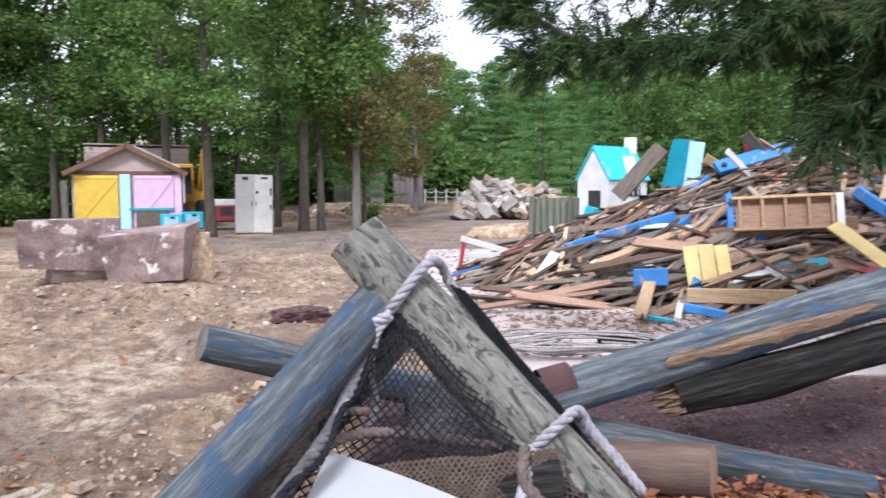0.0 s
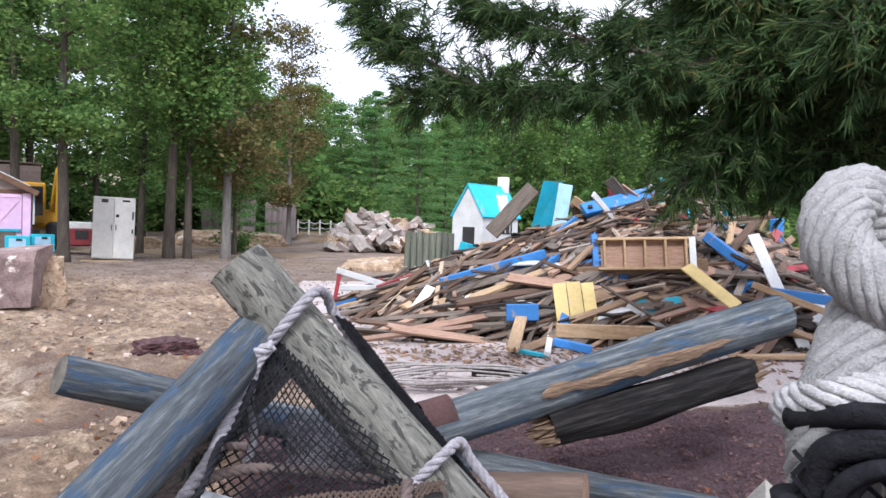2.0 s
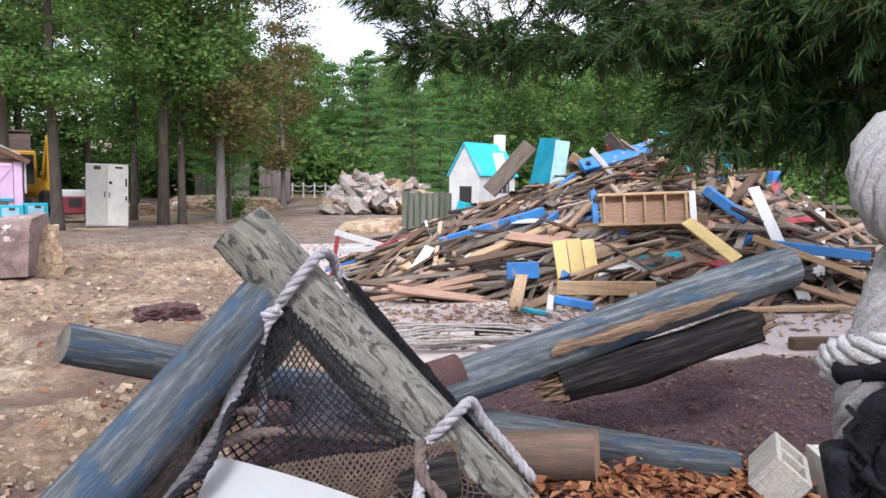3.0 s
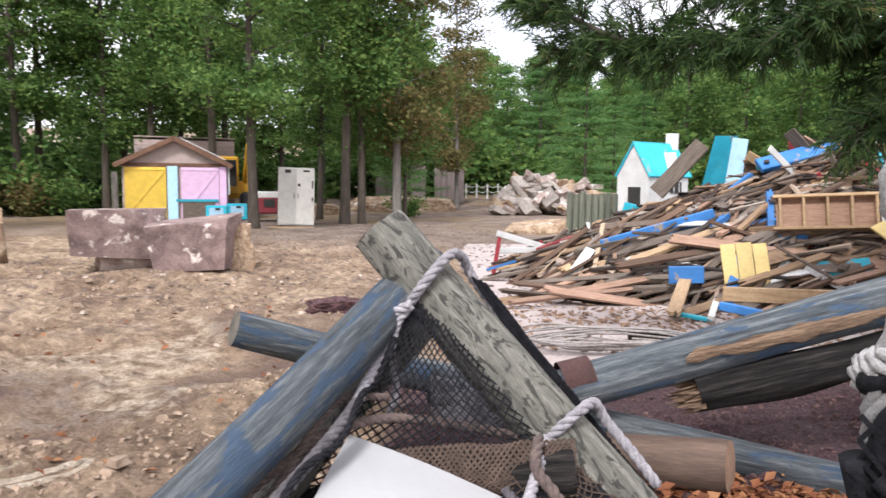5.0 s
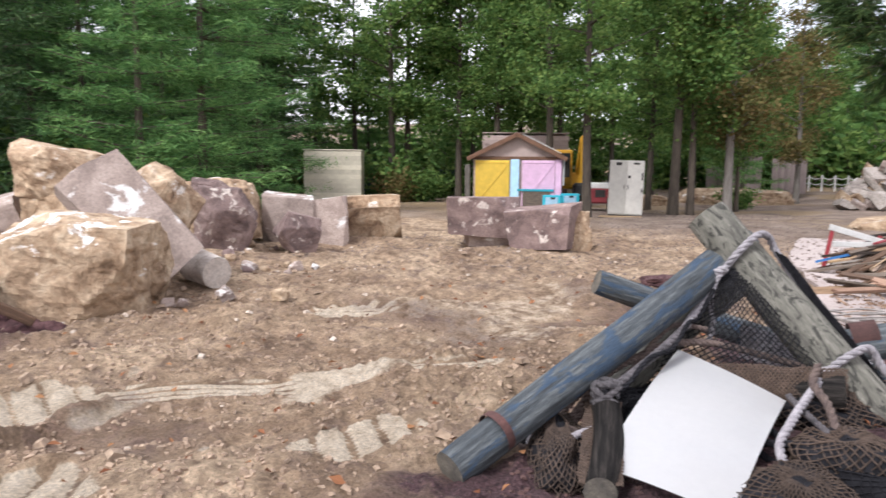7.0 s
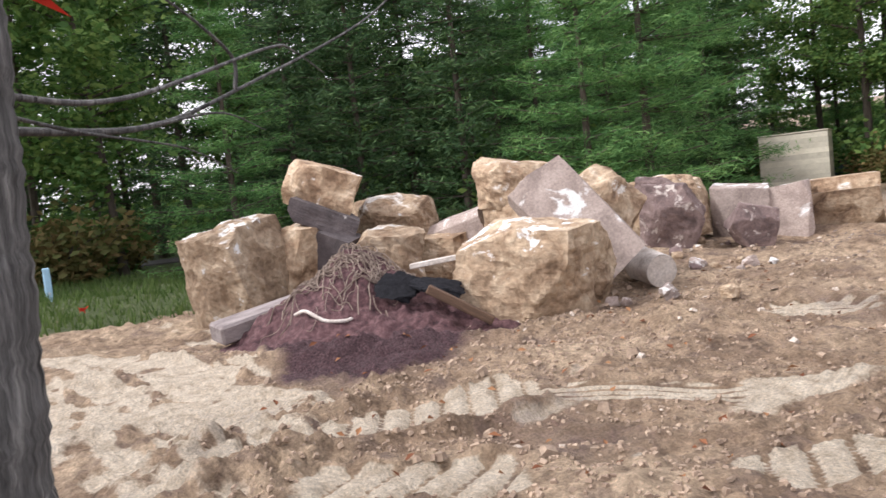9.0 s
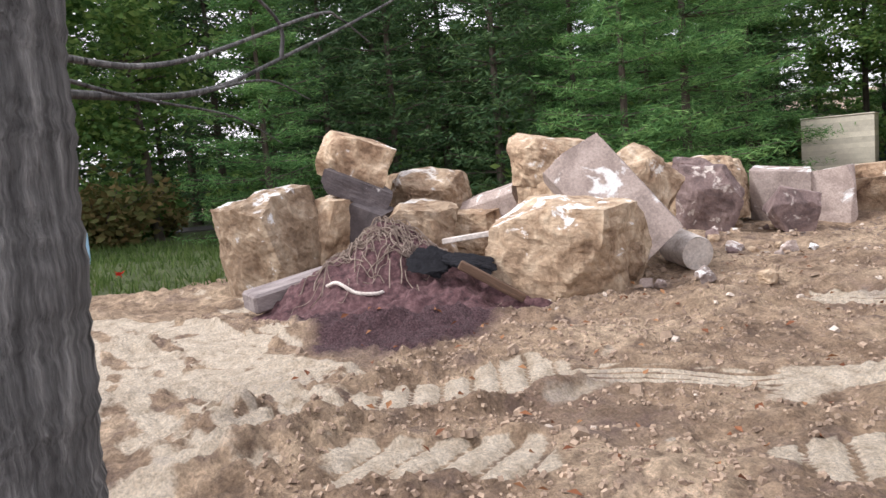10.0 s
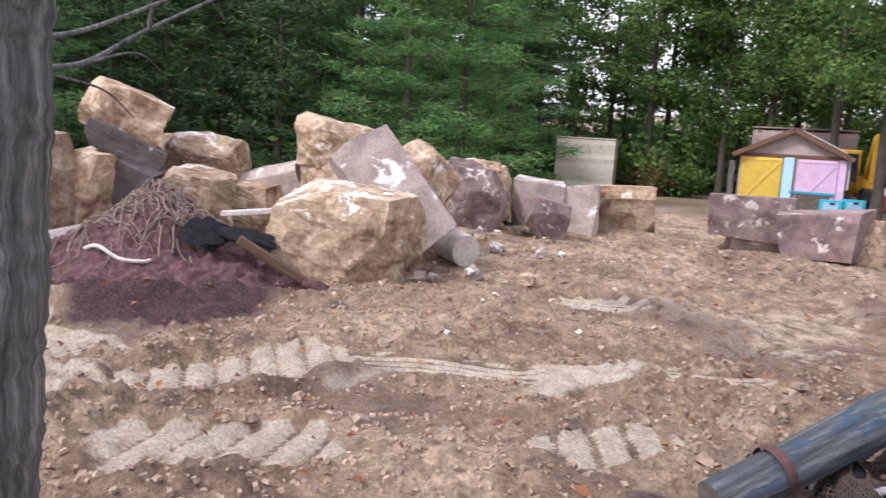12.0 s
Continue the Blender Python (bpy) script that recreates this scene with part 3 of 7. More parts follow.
    edge = maths(nt, "ADD", attr("pale"), maths(nt, "MULTIPLY", maths(nt, "SUBTRACT", n2, 0.5), 0.65))
    col = mixed(nt, ramp(edge, [(0.42, (0, 0, 0)), (0.62, (1, 1, 1))]), col, pale)
    mulch = ramp(n3, [(0.3, (0.032, 0.014, 0.017)), (0.5, (0.090, 0.043, 0.049)), (0.72, (0.175, 0.10, 0.105))])
    edge = maths(nt, "ADD", attr("mulch"), maths(nt, "MULTIPLY", maths(nt, "SUBTRACT", n2, 0.5), 1.1))
    col = mixed(nt, ramp(edge, [(0.30, (0, 0, 0)), (0.80, (1, 1, 1))]), col, mulch)
    turf = ramp(n2, [(0.3, (0.05, 0.075, 0.02)), (0.55, (0.10, 0.13, 0.045)), (0.7, (0.17, 0.15, 0.07))])
    edge = maths(nt, "ADD", attr("grass"), maths(nt, "MULTIPLY", maths(nt, "SUBTRACT", n2, 0.5), 0.8))
    col = mixed(nt, ramp(edge, [(0.4, (0, 0, 0)), (0.6, (1, 1, 1))]), col, turf)
    grain = ramp(n3, [(0.28, (0.5, 0.5, 0.5)), (0.72, (1.35, 1.35, 1.35))])
    col = mixed(nt, 1.0, col, grain, "MULTIPLY")
    nt.links.new(col, bsdf.inputs["Base Color"])
    bsdf.inputs["Roughness"].default_value = 0.95
    bp = nt.nodes.new("ShaderNodeBump")
    bp.inputs["Strength"].default_value, bp.inputs["Distance"].default_value = 1.0, 0.11
    nt.links.new(maths(nt, "ADD", n2, maths(nt, "MULTIPLY", n3, 0.5)), bp.inputs["Height"])
    nt.links.new(bp.outputs[0], bsdf.inputs["Normal"])
    ob = linked("ground", me, m, None, "", True)
    return tagged(ob, "churned tan sand with pale patches, dark mulch and crawler tracks", "ground", kind="structure")


build_ground()


def ragged_slab():
    bm = bmesh.new()
    rnd = random.Random(5)
    pts = [(0.5, 6.9), (3, 6.85), (6, 6.95), (9, 6.85), (12.5, 6.9), (12.5, 12), (12.4, 19.4), (7, 19.5), (0.9, 19.4), (0.5, 15), (0.75, 11), (0.55, 8.6)]
    ring = []
    for k, p in enumerate(pts):
        q = pts[(k + 1) % len(pts)]
        for s in range(5):
            f = s / 5
            ring.append((p[0] + (q[0] - p[0]) * f + rnd.uniform(-0.05, 0.05), p[1] + (q[1] - p[1]) * f + rnd.uniform(-0.05, 0.05)))
    top = [bm.verts.new((x, y, 0.03)) for x, y in ring]
    low = [bm.verts.new((x, y, -0.08)) for x, y in ring]
    bm.faces.new(top)
    n = len(ring)
    for k in range(n):
        bm.faces.new((low[k], low[(k + 1) % n], top[(k + 1) % n], top[k]))
    return bm


tagged(part("pavement", ragged_slab(), M_PAD), "pinkish worn concrete pad strewn with splinters", "pavement", kind="structure")

# distant asphalt road beyond the grass
road = part("road", box((0, 0, 0), (3.2, 60, 0.06), None, 0.01), M_ASPHALT)
road.matrix_world = pose(-31, 6, 0.03, 0, 0, -12)
tagged(road, "grey asphalt road at the edge of the woods", "road", kind="structure")


def scatter_stuff(name, material, n, place, size, label, category, seed, flat=0.5, avoid=False):
    """Many small chips lying on the ground, as one object."""
    rnd = random.Random(seed)
    vs, fs = [], []
    for _ in range(n):
        x, y = place(rnd)
        if avoid and (zone_mulch(x, y) > 0.45 or zone_pale(x, y) > 0.4 or track(x, y)[1] > 0.4):
            continue
        z = max(ground_z(x, y), 0.03 if zone_pad(x, y) > 0.5 else -1)
        s = rnd.uniform(*size)
        m = pose(x, y, z + s * 0.15, rnd.uniform(-25, 25), rnd.uniform(-25, 25), rnd.uniform(0, 360))
        b = len(vs)
        l, w, h = s, s * rnd.uniform(0.4, 0.9) * (1 if flat > 0.15 else 0.4), s * flat * rnd.uniform(0.5, 1)
        for dx, dy, dz in ((-1, -1, -1), (1, -0.7, -1), (0.8, 1, -1), (-0.9, 0.8, -1), (-0.6, -0.7, 1), (0.8, -0.5, 0.8), (0.5, 0.8, 1), (-0.7, 0.5, 0.7)):
            vs.append(m @ Vector((dx * l / 2, dy * w / 2, dz * h / 2)))
        fs += [tuple(b + i for i in f) for f in ((0, 3, 2, 1), (4, 5, 6, 7), (0, 1, 5, 4), (1, 2, 6, 5), (2, 3, 7, 6), (3, 0, 4, 7))]
    ob = linked(name, raw(name, vs, fs), material)
    return tagged(ob, label, category, kind="stuff")


M_PEBBLE = mat("sandy_clods", [(0.20, 0.138, 0.098), (0.43, 0.325, 0.235)], 6, 0.95, 0.6, 30, island=1.0)
M_GRIT = mat("grey_brown_grit", [(0.10, 0.075, 0.062), (0.27, 0.21, 0.18)], 6, 0.95, 0.6, 30, island=1.0)
M_CHIP = mat("mulch_chips", [(0.05, 0.025, 0.024), (0.15, 0.085, 0.075)], 6, 0.95, 0.6, 30, island=1.0)
M_SHARD = mat("pale_shards", [(0.42, 0.33, 0.26), (0.62, 0.54, 0.46)], 6, 0.9, 0.5, 30, island=1.0)
M_SPLINTER = mat("wood_splinters", [(0.08, 0.048, 0.032), (0.24, 0.15, 0.095), (0.40, 0.27, 0.175)], 6, 0.9, 0.5, 30, island=1.0)


def board_mix():
    """Mixed old boards: each piece its own tone, from near black to pale new wood, with a fine grain."""
    m = mat("mixed_old_boards", [(0.62, 0.60, 0.58), (1.0, 1.0, 1.0)], 8, 0.85, 0.6, 30, (1, 1, 1), 0.5, island=1.0)
    nt = m.node_tree
    geo = nt.nodes.new("ShaderNodeNewGeometry")
    tone = ramp_of(nt, [(0.0, (0.02, 0.014, 0.011)), (0.22, (0.075, 0.045, 0.03)), (0.40, (0.19, 0.15, 0.12)), (0.58, (0.14, 0.08, 0.05)), (0.74, (0.36, 0.24, 0.16)), (0.88, (0.30, 0.27, 0.24)), (1.0, (0.50, 0.37, 0.24))])
    nt.links.new(geo.outputs["Random Per Island"], tone.inputs[0])
    bsdf = nt.nodes["Principled BSDF"]
    grain = bsdf.inputs["Base Color"].links[0].from_socket
    nt.links.new(mixed(nt, 1.0, tone.outputs[0], grain, "MULTIPLY"), bsdf.inputs["Base Color"])
    return m


M_BOARDS = board_mix()
scatter_stuff("sand_clods", M_PEBBLE, 15000, lambda r: (r.uniform(-9, 0.5), abs(r.gauss(0, 1)) * 4.5 + 0.4), (0.008, 0.048), "loose clods of tan sand over the churned ground", "clods", 1, 0.7, True)
scatter_stuff("mulch_chips", M_CHIP, 6500, lambda r: (r.uniform(-1.2, 5.4), r.uniform(2.4, 6.8)), (0.012, 0.045), "dark reddish rubber mulch chips in a loose layer", "mulch", 2, 0.5)
scatter_stuff("soil_lumps", M_PEBBLE, 550, lambda r: (r.uniform(-10, 0.3), r.uniform(1.5, 13)), (0.04, 0.12), "larger crumbled lumps of tan soil along the ridges", "clods", 12, 0.55, True)
scatter_stuff("stone_shards", M_SHARD, 160, lambda r: (r.uniform(-9, 0), r.uniform(1.5, 14)), (0.02, 0.10), "pale broken stone shards in the sand", "shards", 3, 0.5, True)
scatter_stuff("wood_splinters", M_SPLINTER, 2200, lambda r: (r.uniform(0.9, 9), 9.3 + r.gauss(0, 0.8)), (0.03, 0.15), "splintered wood scraps on the concrete pad", "splinters", 4, 0.12)
scatter_stuff("gravel_litter", M_GRIT, 6000, lambda r: (r.uniform(-8, 2), r.uniform(10, 30)), (0.015, 0.08), "grey-brown leaf and gravel litter on the far ground", "litter", 6, 0.2)


def leaf_litter():
    rnd = random.Random(8)
    vs, fs = [], []
    for _ in range(1300):
        x, y = (rnd.gauss(1.75, 0.5), rnd.gauss(4.35, 0.22)) if rnd.random() < 0.8 else (rnd.uniform(-7, 1), rnd.uniform(1, 9))
        s = rnd.uniform(0.025, 0.05)
        m = pose(x, y, ground_z(x, y) + rnd.uniform(0.01, 0.05), rnd.uniform(-35, 35), rnd.uniform(-35, 35), rnd.uniform(0, 360))
        b = len(vs)
        vs += [m @ Vector(p) for p in ((-s, 0, 0), (0, -s * 0.6, 0.01), (s, 0, 0), (0, s * 0.6, 0.012))]
        fs += [(b, b + 1, b + 2), (b, b + 2, b + 3)]
    return raw("fallen_leaves", vs, fs)


tagged(linked("fallen_leaves", leaf_litter(), M_LITTER), "brown and russet fallen leaves beside the logs", "leaves", kind="stuff")

# ---- heap of logs, ropes and net ----
log("leaning_log", (-1.42, 2.60, 0.12), (-0.12, 4.98, 1.12), 0.108, 0.124, M_LOG_BLUE, "weathered log with worn blue paint, leaning on a post", 11)
log("leaning_log", (-0.84, 3.95, 0.20), (-0.10, 5.16, 0.90), 0.13, 0.12, M_LOG_GREY, "bare grey log under the blue-painted one", 23)
log("grey_post", (0.95, 4.30, -0.12), (-0.36, 4.71, 1.37), 0.155, 0.150, M_LOG_GREY, "grey weathered post with dark flaking patches, tilted over the heap", 12, rough=0.07)
log("short_log", (0.42, 6.05, 0.16), (-1.24, 5.24, 0.75), 0.11, 0.105, M_LOG_BLUE, "dark blue-grey log end sticking out of the heap", 13)
log("fallen_log", (0.55, 4.92, 0.49), (3.03, 5.16, 1.045), 0.118, 0.138, M_LOG_BLUE, "long blue-grey log with a brown split along its side", 14)
log("blue_log", (0.70, 5.08, 0.22), (2.22, 4.55, 0.09), 0.10, 0.095, M_LOG_BLUE, "slim blue-painted log on the mulch", 15)
log("brown_log", (0.55, 5.0, 0.12), (1.36, 4.48, 0.20), 0.14, 0.135, M_LOG_BROWN, "bare brown log with a sawn end", 16, M_END_BROWN)
log("netted_log", (-0.35, 4.25, 0.28), (0.52, 4.18, 0.36), 0.12, 0.12, M_LOG_DARK, "dark log wrapped in brown fishing net", 17)
log("netted_log", (-0.1, 5.1, 0.42), (0.75, 4.85, 0.30), 0.11, 0.11, M_LOG_BLUE, "blue-grey log wrapped in rope net", 18)
log("dark_log", (-0.64, 2.62, 0.13), (-0.80, 3.46, 0.27), 0.085, 0.085, M_LOG_DARK, "dark netted log under the white panel", 19)


def splintered_log():
    """The dark split log below the fallen one, with torn ends and a bright tear."""
    p, q = Vector((1.34, 4.96, 0.44)), Vector((2.74, 5.09, 0.72))
    m, ln = axis_pose(p, q)
    t = thing("split_log", m, "dark half of a split log with torn pale ends", "log")
    part("trunk", log_mesh(ln, 0.10, 0.11, 31, 0.02, 0.34), M_LOG_DARK, t, smooth=True)
    for z, s, sgn in ((0, 0.10, -1), (ln, 0.10, 1)):
        rnd = random.Random(int(z * 10) + 3)
        bm = bmesh.new()
        for _ in range(60):
            a, r = rnd.uniform(0, 6.28), rnd.uniform(0, 0.085)
            c = Vector((math.cos(a) * r, math.sin(a) * r, z))
            tip = c + Vector((rnd.uniform(-0.02, 0.02), rnd.uniform(-0.02, 0.02), sgn * rnd.uniform(0.02, 0.15)))
            w = rnd.uniform(0.01, 0.025)
            v = [bm.verts.new(c + Vector((math.cos(b) * w, math.sin(b) * w, -sgn * 0.03))) for b in (0, 2.1, 4.2)] + [bm.verts.new(tip)]
            for f in ((0, 1, 3), (1, 2, 3), (2, 0, 3)):
                bm.faces.new([v[i] for i in f])
        part("torn_end", bm, M_SPLIT, t, "pale torn wood fibres")
    return t


splintered_log()


def torn_strip():
    """Bare split face along the fallen log."""
    m, ln = axis_pose((0.55, 4.92, 0.49), (3.03, 5.16, 1.045))
    bm = bmesh.new()
    rnd = random.Random(3)
    rows = []
    n = 40
    side = m.to_3x3().inverted() @ Vector((0.05, -1.0, 0.05))
    base = math.atan2(side.y, side.x)
    for i in range(n + 1):
        t = 0.28 + 0.52 * i / n
        w = max(0.02, 0.30 * math.sin(math.pi * min(1, (i + 1) / n * 1.02)) ** 0.4 + 0.16 * noise.noise((i * 0.22, 1.0, 4.0)) + rnd.uniform(-0.03, 0.03))
        row = []
        for k in range(7):
            a = base - 0.05 + 0.25 * noise.noise((i * 0.12, 9.0, 2.0)) + (k / 6 - 0.5) * 2 * w
            r = 0.128 + 0.020 * t + 0.003 * math.sin(math.pi * k / 6) + rnd.uniform(-0.002, 0.003)
            row.append(bm.verts.new((math.cos(a) * r, math.sin(a) * r, t * ln)))
        rows.append(row)
    for a, b in zip(rows, rows[1:]):
        for k in range(6):
            bm.faces.new((a[k], a[k + 1], b[k + 1], b[k]))
    ob = part("split_face", bm, M_SPLIT, bpy.data.objects["fallen_log"], "pale brown torn wood along the log")
    return ob


torn_strip()


def band(parent_name, p, q, r, at, width):
    m, ln = axis_pose(p, q)
    bm = bmesh.new()
    bmesh.ops.create_cone(bm, segments=28, radius1=r, radius2=r, depth=width, matrix=Matrix.Translation((0, 0, at * ln)))
    part("iron_band", bm, M_RUST, bpy.data.objects[parent_name], "rusty band round the log", True)


band("leaning_log", (-1.42, 2.60, 0.12), (-0.12, 4.98, 1.12), 0.117, 0.12, 0.05)
band("fallen_log", (0.55, 4.92, 0.49), (3.03, 5.16, 1.045), 0.127, 0.055, 0.17)

ROPE_DOWN = [(-0.20, 4.40, 1.03), (-0.30, 4.44, 0.96), (-0.29, 4.40, 0.85), (-0.38, 4.30, 0.72), (-0.42, 4.12, 0.66), (-0.49, 3.90, 0.60), (-0.60, 3.68, 0.51), (-0.71, 3.49, 0.43), (-0.80, 3.36, 0.37)]
# ropes: round the post's head, down to the knots, and round its lower part
rope("post_rope", [(-0.26, 4.68, 0.93), (-0.22, 4.52, 1.00), (-0.14, 4.46, 1.12), (-0.03, 4.52, 1.24), (0.04, 4.64, 1.23), (0.10, 4.70, 1.12), (0.26, 4.62, 0.90), (0.42, 4.56, 0.70), (0.56, 4.50, 0.52)], 0.026, M_ROPE, "lilac-grey laid rope slung over the post", group="ropes on the heap")
rope("post_rope", ROPE_DOWN[:5], 0.027, M_ROPE, "lilac-grey rope hanging down to a knot", group="ropes on the heap")
rope("post_rope", [(-0.20, 4.42, 1.02), (-0.26, 4.42, 0.94), (-0.29, 4.44, 0.79), (-0.27, 4.46, 0.60), (-0.30, 4.42, 0.50)], 0.02, M_ROPE, "thin grey rope hanging inside the heap", group="ropes on the heap")
rope("post_rope", [(0.30, 4.40, 0.28), (0.36, 4.32, 0.36), (0.45, 4.28, 0.46), (0.56, 4.28, 0.56), (0.65, 4.36, 0.58), (0.72, 4.40, 0.48), (0.84, 4.36, 0.34), (0.95, 4.32, 0.20)], 0.027, M_ROPE, "lilac-grey rope tied round the lower post", group="ropes on the heap")
rope("post_rope", [(0.42, 4.30, 0.44), (0.36, 4.08, 0.40), (0.28, 3.85, 0.34), (0.20, 3.60, 0.27), (0.15, 3.42, 0.20), (0.20, 3.22, 0.14), (0.32, 3.08, 0.10)], 0.026, M_ROPE, "lilac-grey rope falling in front of the netted log", group="ropes on the heap")
rope("brown_rope", [(-1.0, 3.35, 0.16), (-0.84, 3.62, 0.40), (-0.66, 3.88, 0.50), (-0.52, 4.06, 0.55), (-0.26, 4.26, 0.54), (0.05, 4.32, 0.48), (0.3, 4.36, 0.42)], 0.024, M_ROPE_BROWN, "brown laid rope across the netted logs", group="ropes on the heap")
rope("brown_rope", [(-1.05, 3.2, 0.10), (-0.88, 3.5, 0.26), (-0.70, 3.78, 0.42), (-0.56, 4.02, 0.62), (-0.46, 4.18, 0.66), (-0.3, 4.3, 0.62)], 0.02, M_ROPE_BROWN, "thin brown rope beside the leaning log", group="ropes on the heap")
rope("brown_rope", [(0.28, 4.5, 0.34), (0.34, 4.42, 0.22), (0.26, 4.36, 0.12), (0.2, 4.42, 0.24), (0.28, 4.5, 0.33)], 0.024, M_ROPE_BROWN, "brown rope loop round a netted log", group="ropes on the heap")


def knot(c, r, n, seed, material, label):
    rnd = random.Random(seed)
    pts = []
    for i in range(n):
        a = i * 1.9
        pts.append(Vector(c) + Vector((math.cos(a) * r * rnd.uniform(0.6, 1), math.sin(a) * r * rnd.uniform(0.5, 0.9), r * 0.7 * math.sin(a * 0.7))))
    return rope("rope_knot", pts, 0.022, material, label, "knot", "ropes on the heap")


rope("net_edge", [(x + 0.02, y - 0.02, z + 0.03 * (-1) ** k) for k, (x, y, z) in enumerate(ROPE_DOWN[2:])], 0.016, M_BLACK, "black net edging twisted round the hanging rope", "cord", "black cords", 9.0)
rope("post_rope", ROPE_DOWN[4:], 0.026, M_ROPE_GREY, "dark grey rope running down to a hitch", group="ropes on the heap")
knot((-0.84, 3.70, 0.26), 0.11, 12, 4, M_ROPE, "tangled grey rope knot on a netted log")
knot((-1.0, 3.25, 0.12), 0.14, 11, 9, M_ROPE_BROWN, "slack brown rope tangle on the ground")
knot((-0.72, 3.35, 0.12), 0.12, 10, 14, M_ROPE, "grey rope bundle beside the white panel")
knot((-0.79, 3.40, 0.38), 0.09, 14, 21, M_ROPE_GREY, "grey rope hitch on the dark net roll")
rope("brown_rope", [(0.36, 4.12, 0.50), (0.33, 3.98, 0.42), (0.40, 3.86, 0.34), (0.44, 3.70, 0.22), (0.40, 3.52, 0.14), (0.48, 3.36, 0.10)], 0.026, M_ROPE_BROWN, "brown rope trailing off the netted roll", group="ropes on the heap")
rope("post_rope", [(0.20, 3.98, 0.33), (0.30, 3.80, 0.28), (0.42, 3.62, 0.22), (0.52, 3.44, 0.14)], 0.02, M_ROPE_GREY, "speckled grey rope across the net wads", group="ropes on the heap")
knot((0.15, 3.55, 0.10), 0.16, 11, 17, M_BLACK, "black cord tangle beside the white panel")


def net_mesh(name, corner, nu, nv, sag, r, seed):
    """A knotted diamond net stretched over a four-cornered patch."""
    a, b, c, d = [np.array(p, float) for p in corner]

    def at(u, v):
        p = (a * (1 - u) + b * u) * (1 - v) + (d * (1 - u) + c * u) * v
        w = sag * math.sin(math.pi * min(1, max(0, u))) * math.sin(math.pi * min(1, max(0, v)))
        e = 0.012 * noise.noise_vector(Vector((u * 9, v * 9, seed)))
        return p + np.array((0, -w, -0.3 * w)) + np.array(e)

    paths = []
    for fam in (1, -1):
        for k in range(-nv, nu + 1) if fam == 1 else range(0, nu + nv + 1):
            pts = []
            for j in range(nv + 1):
                i = k + fam * j
                if 0 <= i <= nu:
                    pts.append(at(i / nu, j / nv))
            if len(pts) > 1:
                paths.append((np.array(pts), r))
    return tubes_mesh(name, paths, 4)


def net(corner, nu, nv, sag, r, material, label, seed):
    ob = linked("fishing_net", net_mesh("fishing_net", corner, nu, nv, sag, r, seed), material)
    return tagged(ob, label, "net", "nets on the heap")


net(((-0.20, 4.50, 1.02), (0.08, 4.50, 1.02), (0.75, 4.20, 0.08), (-0.72, 4.10, 0.16)), 20, 22, 0.05, 0.0040, M_BLACK, "black diamond net hung between rope and post", 1)
net(((0.10, 4.66, 1.12), (0.16, 4.62, 1.10), (0.98, 4.28, 0.10), (0.84, 4.30, 0.08)), 6, 44, 0.0, 0.008, M_BLACK, "black net edging bunched along the post", 2)
net(((-0.35, 4.20, 0.415), (0.52, 4.13, 0.495), (0.52, 4.06, 0.27), (-0.35, 4.12, 0.18)), 34, 10, 0.05, 0.006, M_NET_BROWN, "brown net wrapped round a log", 3)
net(((-0.75, 2.60, 0.16), (-0.54, 2.64, 0.17), (-0.70, 3.48, 0.31), (-0.91, 3.44, 0.30)), 10, 34, -0.05, 0.005, M_NET_BROWN, "dark net over a short log", 5)
net(((-0.1, 5.0, 0.54), (0.72, 4.76, 0.42), (0.72, 4.72, 0.22), (-0.1, 4.95, 0.30)), 26, 8, 0.05, 0.006, M_ROPE, "grey net round a blue log", 6)


def net_bundle(c, size, turn, seed, core_mat, cord_mat, label):
    """Bunched netting: a lumpy dark wad with cords criss-crossing over it."""
    rnd = random.Random(seed)
    t = thing("net_bundle", pose(*c, 0, 0, turn), label, "net", "nets on the heap")
    o = Vector((rnd.random() * 40, rnd.random() * 40, 0))

    def skin(a, b, lift):
        d = Vector((math.cos(a) * math.cos(b), math.sin(a) * math.cos(b), math.sin(b)))
        k = 1 + 0.30 * noise.noise(o + d * 1.6) + 0.16 * noise.noise(o + d * 4.5) + lift
        return Vector((d.x * size[0], d.y * size[1], max(-0.03, d.z * size[2]))) * k

    bm = bmesh.new()
    rings = [[bm.verts.new(skin(2 * math.pi * i / 30, math.pi * (j / 14 - 0.5) * 0.98, 0)) for i in range(30)] for j in range(15)]
    for r0, r1 in zip(rings, rings[1:]):
        for i in range(30):
            bm.faces.new((r0[i], r0[(i + 1) % 30], r1[(i + 1) % 30], r1[i]))
    part("wad", bm, core_mat, t, "", True)
    paths = []
    for k in range(34):
        for sgn in (1, -1):
            a0 = k * 2 * math.pi / 34
            paths.append((np.array([skin(a0 + sgn * j * 0.11, -0.35 + 1.75 * j / 18, 0.025 + 0.02 * noise.noise(o + Vector((k, j * 0.4, sgn)))) for j in range(19)]), 0.0042))
    linked("netting", tubes_mesh("netting", paths, 4), cord_mat, t)
    return t


